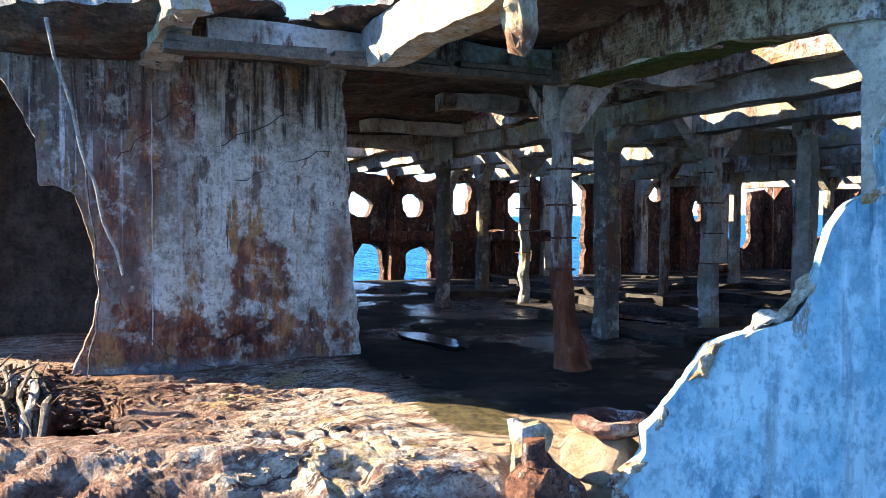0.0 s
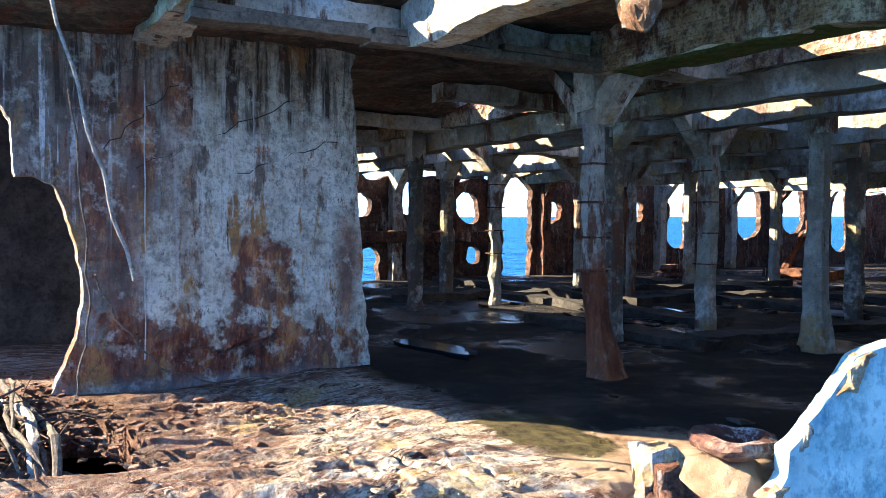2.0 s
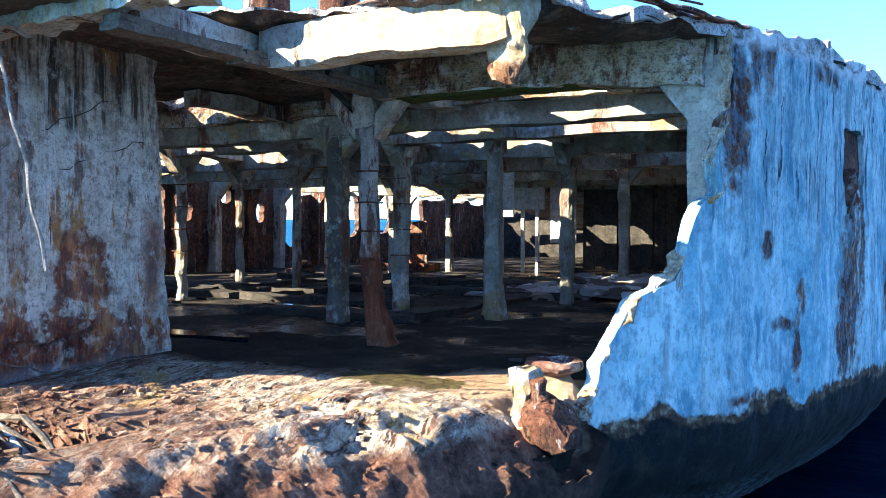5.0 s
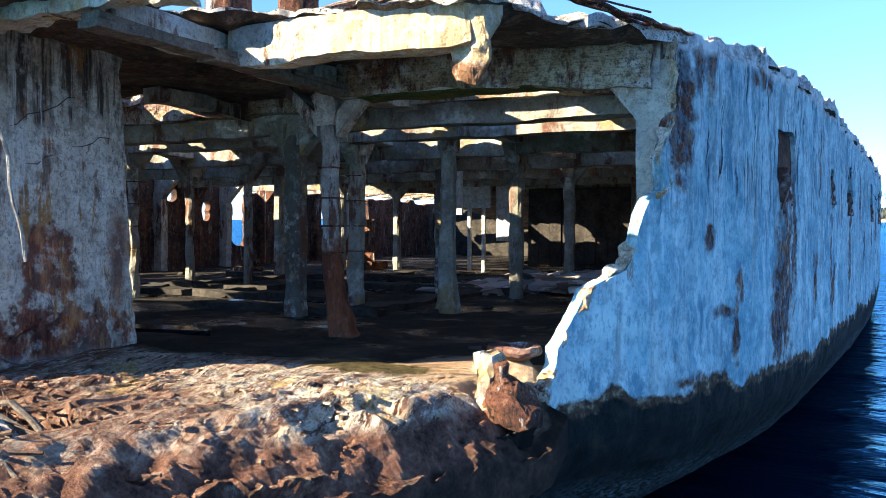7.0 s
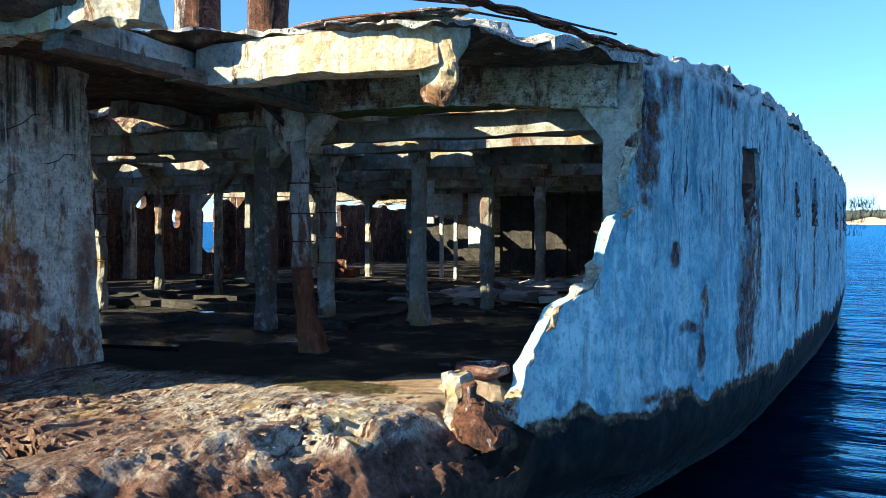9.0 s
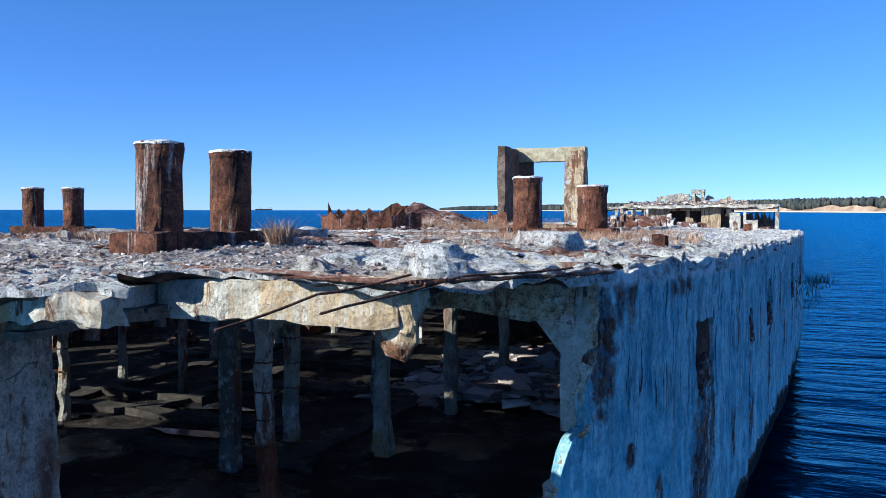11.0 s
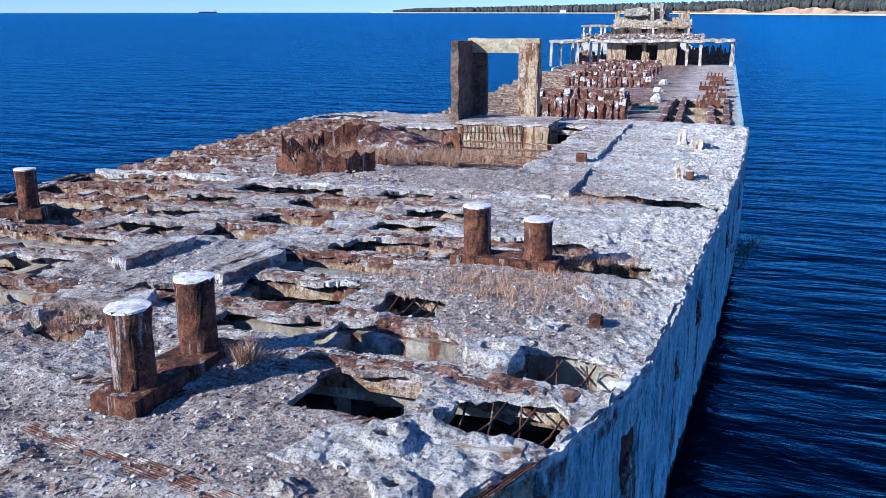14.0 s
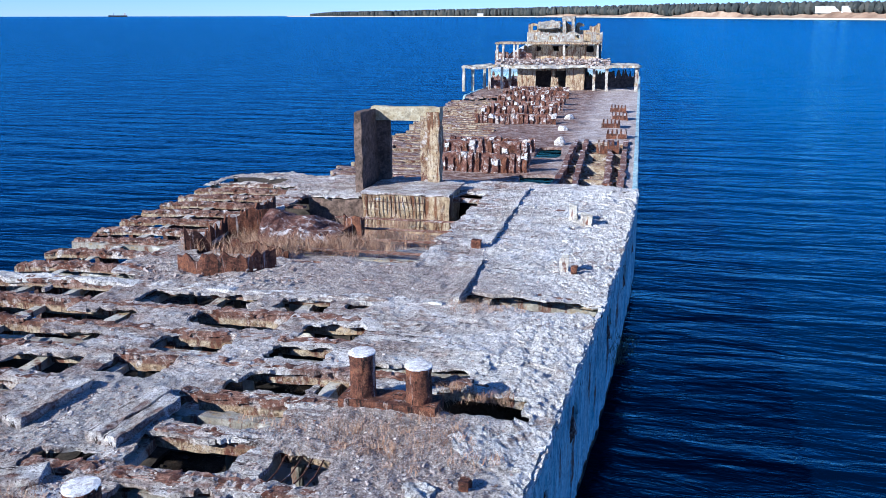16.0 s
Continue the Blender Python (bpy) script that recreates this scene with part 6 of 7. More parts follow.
def build_deck_fittings():
    def ring(x, y, r, h, mat, label):
        ob = thing("fairlead", label, "fairlead", pose(x, y, DECK + float(deck_drop(x, y))), "fairleads on deck")
        part("collar", Shape().drum((0, 0, -0.03), [(r * 1.25, 0), (r * 1.3, h * 0.5), (r * 1.1, h), (r * 0.6, h * 1.05), (r * 0.45, h * 0.8), (r * 0.42, 0)], 22).rough(0.03, 6, int(x * 7), 4), mat, ob)
        # no hole is cut: a dark disc paints the shade inside the ring
        part("bore", Shape().drum((0, 0, 0.0), [(r * 0.40, -0.02), (r * 0.40, 0.01)], 14), M_DARK, ob, "dark disc painted as the bore's shade")
    ring(5.23, 5.22, 0.25, 0.20, M_EDGE, "white crusted round fairlead on the deck")
    ring(4.83, 3.22, 0.19, 0.17, M_EDGE, "white crusted round fairlead on the deck")
    ring(5.12, 2.62, 0.17, 0.15, M_EDGE, "rust-pocked round fairlead on the deck")
    for x, y, a, h in ((6.1, 6.6, 0.07, 0.16), (6.3, 22.4, 0.12, 0.5), (6.7, 22.1, 0.16, 0.3), (6.5, 16.8, 0.10, 0.4), (6.75, 16.6, 0.07, 0.25), (4.0, 18.6, 0.12, 0.22)):
        s = Shape().block((-a, -a, -0.03), (a, a, h), 0.06).rough(0.03, 7, int(y * 9))
        solid("deck_stump", s, M_RUST if h < 0.3 else M_FRAME, "broken rusty stanchion stump on the deck" if h < 0.3 else "pale broken pedestal stump on the deck", "stump", pose(x, y, DECK + float(deck_drop(x, y))))
    # curb strips
    for k, (x, y0, y1) in enumerate(((4.42, 13.9, 17.2), (4.30, 18.9, 27.2))):
        s = Shape().block((x - 0.06, y0, DECK - 0.05), (x + 0.06, y1, DECK + 0.10), 0.08).rough(0.04, 3, 40 + k)
        structure("deck_curb", s, M_CRUST, "low broken concrete curb along the deck", "curb")
    s = Shape().block((-6.9, 13.55, DECK - 0.08), (4.2, 13.9, DECK + 0.035), 0.09).rough(0.06, 2.5, 46)
    structure("deck_curb", s, M_EDGE, "white crusted ledge across the deck", "ledge")
    # raised strips of slab on the smooth patch
    for k, (x, y, l, w, a) in enumerate(((-0.77, 7.6, 1.5, 0.16, 82), (0.72, 7.5, 1.6, 0.15, 84), (1.05, 7.35, 1.5, 0.13, 83), (0.1, 5.4, 1.2, 0.2, 20))):
        s = Shape().block((-l / 2, -w, -0.05), (l / 2, w, 0.14), 0.09).rough(0.035, 4, 60 + k)
        solid("slab_strip", s, M_CRUST, "raised broken strip of concrete on the deck", "slab", pose(x, y, DECK, 0, 0, a), "slab strips on deck")
    # bars across the near holes
    for (x0, x1, y0, y1, n) in ((5.25, 6.08, 3.68, 4.34, 6), (5.55, 6.38, 4.95, 5.55, 5), (3.44, 4.16, 6.25, 6.92, 4)):
        for k in range(n):
            x = x0 + (x1 - x0) * (k + 0.5) / n
            sl, z = 0.14 * math.sin(3 * k + x0), DECK + float(deck_drop(x, (y0 + y1) / 2))
            solid("reinforcing_bar", Shape().tube([(x, y0 - 0.05, z - 0.03), (x + sl / 2, (y0 + y1) / 2, z - 0.08), (x + sl, y1 + 0.05, z - 0.03)], 0.012, 5), M_RUST, "rusty reinforcing bar across a deck hole", "bar", group="bars in the deck holes")
    # rows of bar stubs along the ribs
    for k in (1, 2, 3, 4, 5):
        y = RIBS[k]
        s = Shape()
        for i in range(26):
            x = 1.3 + 0.135 * i
            if x > float(side(y)) - 0.3:
                break
            s.tube([(x - 0.07, y - 0.06, DECK + 0.0), (x + 0.05, y + 0.05, DECK + 0.025 + 0.01 * math.sin(9 * i)), (x + 0.1, y + 0.09, DECK - 0.01)], 0.014, 5)
        solid("bar_row", s, M_RIB, "row of rusted bar stubs along a deck rib", "bars", kind="stuff")
    for k in range(14):
        y = RIBS[2 + k]
        x0 = 1.3 if k < 5 else -1.0
        s = Shape()
        for j in range(5):
            pts = [(x0 + 0.4 * i, y - 0.10 + 0.05 * j + 0.012 * math.sin(2 * i + j + k), DECK + 0.01 + 0.012 * math.sin(3 * i + j)) for i in range(9 if k < 5 else 11)]
            s.tube(pts, 0.014, 5)
        solid("long_bars", s, M_RIB, "long rusted bars lying along a deck rib", "bars", kind="stuff")


def build_portal():
    ob = thing("doorway_remnant", "tall standing concrete doorway remnant, ochre-stained lintel", "doorway", pose(0, 0, DECK))
    part("side_wall", Shape().block((-1.62, 25.2, -0.1), (-1.36, 28.2, 2.85), 0.14).rough(0.03, 3, 2), M_STREAK, ob, "dark streaked side wall")
    part("jamb", Shape().block((-1.5, 27.1, -0.1), (-0.88, 27.35, 2.8), 0.14).rough(0.025, 3, 3), M_STREAK, ob)
    part("jamb", Shape().block((0.34, 26.9, -0.1), (0.62, 27.3, 2.6), 0.14).rough(0.02, 3, 4), M_RIB, ob)
    part("jamb", Shape().block((0.62, 26.8, -0.1), (1.06, 27.4, 2.75), 0.14).rough(0.04, 3, 5), M_PLINTH, ob)
    part("lintel", Shape().block((-1.55, 26.95, 2.42), (1.08, 27.35, 2.92), 0.14).rough(0.025, 3, 6), M_OCHRE, ob, "ochre concrete lintel")
    part("sill", Shape().block((-0.9, 26.9, -0.1), (0.4, 27.3, 0.12), 0.14).rough(0.03, 3, 7), M_PALE, ob)
    # the step below it
    s = Shape().block((-1.12, 24.45, 2.6), (1.15, 27.0, 4.16), 0.16).rough(0.035, 2.5, 8)
    ob = solid("hatch_plinth", s, M_PLINTH, "ochre rust-streaked concrete plinth below the doorway", "plinth")
    s = Shape().block((1.16, 24.4, 2.6), (1.95, 26.2, 4.14), 0.16).rough(0.035, 2.5, 9)
    part("end_block", s, M_PLINTH, ob, "rust-streaked end block")
    part("top_crust", Shape().block((-1.2, 24.4, 4.15), (1.98, 27.0, 4.21), 0.12).rough(0.03, 3, 10), M_CRUST, ob, "bleached top")
    part("pit_wall", Shape().block((-3.2, 24.6, 2.6), (-1.14, 24.75, 3.9), 0.16).rough(0.04, 3, 12), M_STREAK, ob, "dark streaked wall of the pit")
    for k in range(15):
        x = -1.0 + 0.145 * k
        part("rust_rib", Shape().tube([(x, 24.42, 2.9), (x + 0.02, 24.41, 3.5), (x, 24.42, 4.1)], 0.014, 5).rough(0.012, 6, k), M_RIB, ob, "rusty vertical bar")
    for k in range(4):
        z = 3.05 + 0.28 * k
        part("rust_rib", Shape().tube([(-1.05, 24.42, z), (0.0, 24.41, z + 0.02), (1.1, 24.42, z)], 0.012, 5).rough(0.012, 6, k + 20), M_RIB, ob, "rusty cross bar")


def jag_plate(pts, h, seed, notch=0.35, thick=0.05):
    """A torn upright plate along the line pts."""
    rng = np.random.RandomState(seed)
    p = np.array(pts, float)
    d = np.concatenate([[0], np.cumsum(np.linalg.norm(np.diff(p, axis=0), axis=1))])
    n = max(6, int(d[-1] / 0.12))
    t = np.linspace(0, d[-1], n)
    x, y = np.interp(t, d, p[:, 0]), np.interp(t, d, p[:, 1])
    top = h * (1 - notch * rng.rand(n))
    tx, ty = np.gradient(x), np.gradient(y)
    ln = np.hypot(tx, ty) + 1e-9
    nx, ny = -ty / ln * thick / 2, tx / ln * thick / 2
    rings = []
    for i in range(n):
        lv = [(x[i] + nx[i] * s, y[i] + ny[i] * s, z) for s, z in ((1, -0.3), (1, top[i] * 0.5), (1, top[i]), (-1, top[i]), (-1, top[i] * 0.5), (-1, -0.3))]
        rings.append(lv)
    return Shape().loft(rings[::-1]).rough(0.02, 5, seed)


def build_hatch():
    ob = thing("hatch_wreckage", "torn rust-brown hatch coaming with buckled plates", "hatch", pose(0, -1.8, DECK - 0.05))
    part("coaming", jag_plate([(-2.7, 16.7), (-1.9, 16.5), (-1.0, 16.9), (-0.5, 17.5)], 0.62, 3, 0.5), M_RUST, ob)
    part("coaming", jag_plate([(-3.2, 18.6), (-3.4, 20.0), (-3.4, 24.0)], 0.55, 4, 0.6), M_RUST, ob)
    part("coaming", jag_plate([(-0.4, 20.2), (0.2, 21.2), (0.1, 22.6)], 0.35, 5, 0.7), M_RUST, ob)
    part("coaming", jag_plate([(-2.6, 18.6), (-1.6, 18.8), (-0.6, 18.5)], 0.42, 6, 0.6), M_RUST, ob)
    part("torn_plate", jag_plate([(-3.5, 18.4), (-3.0, 18.9)], 0.85, 7, 0.6), M_RUST, ob, "dark torn plate")
    part("torn_plate", jag_plate([(-3.2, 20.3), (-2.2, 20.9)], 0.85, 8, 0.35), M_RUST, ob, "dark torn plate")
    part("torn_plate", jag_plate([(-0.1, 21.4), (0.5, 21.2)], 0.6, 9, 0.4), M_RUST, ob)
    s = Shape()
    t = np.linspace(0, 3.1416, 12)
    rings = [[(x, 21.0 + 0.95 * math.cos(a) + 0.2 * x, 0.10 - 0.16 * (x + 1.9) + (0.66 - 0.12 * (x + 1.9)) * math.sin(a)) for a in t] for x in np.linspace(-2.0, 0.1, 16)]
    s.loft(rings[::-1]).rough(0.09, 2.2, 4, 4)
    part("drum_cover", s, M_TOOTH, ob, "pale flaking drum cover")
    def sunk(u, v):
        p = np.stack([u, v, np.zeros_like(u)], 1)
        z = np.interp(v, (15.0, 16.8, 20.0, 24.5), (DECK - 0.02, DECK - 0.08, 3.45, 2.78)) + 0.07 * fbm(p, 1.4, 4, 7)
        return np.stack([u, v, z], 1)
    s = sheet(np.arange(-3.3, 2.9, 0.1), np.arange(16.2, 24.7, 0.1), sunk, None, lambda u, v, p: p - np.array([0, 0, 0.1]))
    structure("hatch_floor", s, M_CRUST, "sunken gravelly slab in the hatch", "floor")
    rng = np.random.RandomState(33)
    solid("hatch_rubble", stones(rng, 260, lambda r: (-3.6 + 4.4 * r.rand(), 14.0 + 1.5 * r.rand(), DECK + 0.02 + 0.10 * r.rand() * (r.rand() < 0.5)), 0.015, 0.055, 0.6), M_RUBBLE, "grey rubble banked against the hatch", "rubble", kind="stuff")


def grass_tuft(rng, spots, n, h, spread):
    s = Shape()
    for x, y, z in spots:
        for _ in range(n):
            a, r = rng.rand() * 6.283, spread * math.sqrt(rng.rand())
            bx, by = x + r * math.cos(a), y + r * math.sin(a)
            hh = h * (0.45 + 0.75 * rng.rand())
            lx, ly = (rng.rand(2) - 0.5) * hh * 1.5
            w = 0.002 + 0.003 * rng.rand()
            c, q = math.cos(a) * w, math.sin(a) * w
            v = [(bx - c, by - q, z), (bx + c, by + q, z), (bx + lx * 0.4 + c * 0.7, by + ly * 0.4 + q * 0.7, z + hh * 0.6), (bx + lx * 0.4 - c * 0.7, by + ly * 0.4 - q * 0.7, z + hh * 0.6), (bx + lx, by + ly, z + hh)]
            s.add(v, [(0, 1, 2, 3), (3, 2, 4)])
    return s


def build_grass():
    rng = np.random.RandomState(8)
    spots = [(0.3 + 0.9 * rng.randn(), 18.0 + 0.5 * rng.randn(), DECK - 0.1) for _ in range(26)] + [(0.4 + 0.8 * rng.randn(), 21.2 + 1.1 * rng.randn(), 3.25) for _ in range(44)] + [(-2.4 + 0.3 * rng.randn(), 18.6 + 0.5 * rng.randn(), 3.8) for _ in range(8)] + [(-1.6 + 0.9 * rng.randn(), 16.9 + 0.35 * rng.randn(), DECK) for _ in range(14)]
    solid("dry_grass", grass_tuft(rng, spots, 110, 0.42, 0.34), M_GRASS, "tall dry brown grass round the hatch", "grass", kind="stuff")
    spots = [(4.6 + 0.8 * rng.randn(), 7.6 + 0.45 * rng.randn(), DECK) for _ in range(30)] + [(5.6 + 0.3 * rng.randn(), 9.4 + 0.2 * rng.randn(), DECK - 0.02) for _ in range(6)] + [(0.2 + 0.5 * rng.randn(), 5.0 + 0.5 * rng.randn(), DECK) for _ in range(12)] + [(5.1 + 0.4 * rng.randn(), 13.7 + 0.2 * rng.randn(), DECK) for _ in range(8)]
    solid("dry_grass", grass_tuft(rng, spots, 90, 0.13, 0.3), M_GRASS, "thin dry weeds between the deck chips", "grass", kind="stuff")
    solid("dry_tuft", grass_tuft(rng, [(2.85, 4.25, DECK), (2.8, 4.3, DECK)], 150, 0.28, 0.12), M_GRASS, "dry brown tuft beside the bollard base", "grass", kind="stuff")
    s = grass_tuft(rng, [(8.0 + 0.14 * rng.randn(), 14.4 + 0.4 * rng.randn(), 3.0 + 0.14 * rng.randn()) for _ in range(14)], 22, 0.22, 0.16)
    solid("shrub", s, M_BUSH, "grey-green shrub growing out of the hull side", "shrub", kind="stuff")


def build_deck_rubble():
    rng = np.random.RandomState(77)

    def scatter(n, x0, x1, y0, y1, bias):
        ys = y0 + (y1 - y0) * rng.rand(n) ** bias
        xs = x0 + (x1 - x0) * rng.rand(n)
        ok = (xs < side(ys) - 0.12) & (deck_holes(xs, ys) > 0.06)
        return np.stack([xs[ok], ys[ok], deck_place((xs[ok] - 0.05) / (side(ys[ok]) - 0.05), ys[ok])[:, 2] + 0.004], 1).tolist()

    near, far = scatter(17000, -1.2, 6.3, 0.6, 8.5, 1.2), scatter(6000, -5.0, 7.5, 5.0, 26.0, 1.5)
    solid("deck_gravel", stones(rng, len(near), lambda r: near.pop(), 0.004, 0.022, 0.6), M_RUBBLE, "fine gravel and concrete crumbs on the deck", "rubble", kind="stuff")
    solid("deck_chips", stones(rng, len(far), lambda r: far.pop(), 0.006, 0.03, 0.5), M_RUBBLE, "loose concrete chips all over the deck", "rubble", kind="stuff")
    for k, (x, y, r) in enumerate(((1.9, 2.2, 0.16), (2.05, 2.0, 0.12), (5.5, 3.05, 0.16), (5.75, 3.3, 0.13), (5.35, 3.45, 0.12), (4.3, 2.35, 0.18), (3.0, 4.6, 0.12), (3.25, 4.5, 0.10), (-0.3, 4.7, 0.22), (0.0, 4.2, 0.2))):
        r *= 0.75
        s = Shape().drum((0, 0, -0.03), [(r * 0.9, 0), (r, r * 0.3), (r * 0.75, r * 0.7), (r * 0.3, r * 0.95)], 12).rough(0.05, 7, k, 4)
        solid("concrete_lump", s, M_CRUST, "loose bleached lump of concrete on the deck", "rubble", pose(x, y, DECK + float(deck_drop(x, y)) - 0.02, 0, 0, 37 * k), "lumps on deck")


# ================= the middle of the ship =================
def build_well():
    def gone(u, v):
        x = 0.05 + u * (side(v) - 0.05)
        p = np.stack([x, v, np.zeros_like(x)], 1)
        d = np.full(x.shape, 9.0)
        rng = np.random.RandomState(6)
        for k in range(40):
            y0 = 29 + 1.25 * k
            for x0, x1, ch in ((-7.6, -5.4, 0.8), (-5.2, -3.2, 0.75), (-3.0, -1.2, 0.45)):
                if rng.rand() < ch:
                    d = np.minimum(d, box_sdf(x, v, x0, x1, y0, y0 + 0.95, 0.1))
        d = np.minimum(d, x - np.interp(v, (28, 45, 60, 80), (-4.8, -5.8, -7.0, -8.0)) + 0.5 * fbm(p, 0.6, 3, 19))
        d = np.minimum(d, box_sdf(x, v, 4.9, 7.7, 28.6, 45.0, 0.1))
        d = np.minimum(d, box_sdf(x, v, 3.0, 4.3, 38.8, 42.6, 0.2))
        d = np.minimum(d, box_sdf(x, v, 3.2, 4.7, 30.0, 33.5, 0.2))
        return d + 0.12 * fbm(p, 1.2, 3, 9)

    def place(u, v):
        x = 0.05 + u * (side(v) - 0.05)
        p = np.stack([x, v, np.zeros_like(x)], 1)
        return np.stack([x, v, WELL + 0.06 * fbm(p, 0.8, 3, 5)], 1)
    s = sheet(np.linspace(-1, 1, 90), np.arange(27.9, 110.0, 0.28), place, gone, lambda u, v, p: p - np.array([0, 0, 0.15]))
    structure("well_deck", s, M_WELL, "long ruined middle deck, bleached on one side and rusty on the other", "deck")
    s = Shape().block((-7.8, 28.0, 1.0), (7.9, 28.15, 3.9), 0.5).rough(0.04, 2, 3)
    structure("break_bulkhead", s, M_DARK, "dark bulkhead at the break of the deck", "wall")
    for k in range(34):
        y = 29.2 + 1.25 * k
        s = Shape().block((float(np.interp(y, (28, 45, 60, 80), (-4.9, -5.9, -7.1, -8.1))) - 0.4 * math.sin(5 * k), y - 0.12, WELL - 0.45), (-0.6, y + 0.12, WELL + 0.05), 0.3).rough(0.05, 2, k)
        structure("deck_beam", s, M_RIB, "rusty deck beam over the open hold", "beam")
    # grid of beams by the right side
    for x, x2 in ((4.95, 4.75), (5.75, 5.3), (7.0, 6.7), (7.55, 7.5)):
        s = Shape()
        s.loft([[(x + (x2 - x) * t + dx, 28.4 + 17.0 * t, WELL + dz) for dx, dz in ((-0.13, -0.3), (0.13, -0.3), (0.13, 0.12), (-0.13, 0.12))] for t in np.linspace(0, 1, 40)]).rough(0.06, 2, int(x * 3))
        structure("hatch_beam", s, M_TOOTH, "rusty beam over an open hatch", "beam")
    for k in range(13):
        y = 29.4 + 1.25 * k
        s = Shape().block((4.9, y - 0.14, WELL - 0.42), (7.6, y + 0.14, WELL - 0.02 - 0.1 * (k % 3)), 0.25).rough(0.05, 2, k + 7)
        structure("hatch_beam", s, M_RIB, "rusty beam over an open hatch", "beam")
    # toothed hatch coamings
    for k, (y, x0, x1, h) in enumerate(((34.0, -1.0, 3.5, 1.0), (36.4, -1.4, 3.2, 1.25), (40.5, -1.6, 2.9, 0.8), (53.5, -2.7, 2.8, 0.75), (58.0, -3.0, 2.5, 0.9), (63.0, -3.2, 2.4, 0.8), (68.0, -3.5, 2.2, 0.9), (74.0, -4.0, 2.0, 0.8), (79.0, -4.2, 1.6, 0.8))):
        ob = thing("hatch_coaming", "rusty toothed hatch coaming with white crust", "coaming", pose(0, 0, WELL), "hatch coamings")
        part("plate", Shape().block((x0, y, -0.2), (x1, y + 0.2, h * 0.86), 0.18).rough(0.07, 2.5, k, 4), M_TOOTH, ob)
        n = int((x1 - x0) / 0.34)
        for j in range(n):
            x = x0 + (x1 - x0) * (j + 0.5 + 0.25 * math.sin(7.1 * j + k)) / n
            hh = h * (0.80 + 0.16 * math.sin(5.3 * j + k))
            w = 0.07 + 0.05 * abs(math.sin(3.7 * j + 2 * k))
            tooth = part("tooth", Shape().block((x - w, y - 0.10, 0), (x + w, y + 0.26, hh), 0.13).rough(0.05, 4, j + 9 * k), M_TOOTH if (j * 5 + k) % 3 else M_RUST, ob)
            if (j * 7 + k) % 4 == 0:
                part("crust_cap", Shape().block((x - w - 0.03, y - 0.13, hh - 0.26), (x + w + 0.03, y + 0.2, hh - 0.02), 0.09).rough(0.06, 5, j, 4), M_EDGE, tooth, "white crust on a tooth")
    for x, y in ((6.6, 42.0), (6.9, 47.0), (6.4, 52.5), (6.8, 57.5), (6.6, 63.0)):
        s = Shape()
        for j in range(5):
            s.block((-0.5 + 0.25 * j, -0.4, -0.1), (-0.42 + 0.25 * j, 0.4, 0.5), 0.2)
        s.block((-0.55, -0.4, -0.1), (0.62, -0.3, 0.3), 0.2)
        solid("deck_grating", s.rough(0.03, 3, int(y)), M_RUST, "rusty upright grating on the middle deck", "grating", pose(x, y, WELL), "gratings on the middle deck")
    for x, y in ((3.9, 44.0), (3.6, 50.0), (3.4, 57.0)):
        s = Shape().drum((0, 0, -0.1), [(0.32, 0), (0.32, 0.25), (0.2, 0.42), (0.05, 0.45)], 14).rough(0.06, 3, int(y))
        solid("vent_stub", s, M_EDGE, "pale broken vent stub on the middle deck", "vent", pose(x, y, WELL))
    s = Shape().drum((0, 0, -0.1), [(0.17, 0), (0.16, 0.5), (0.2, 0.7), (0.2, 0.75)], 14).rough(0.02, 6, 4)
    solid("deck_post", s, M_RUST, "rust-red post on the middle deck", "post", pose(7.1, 28.7, WELL))


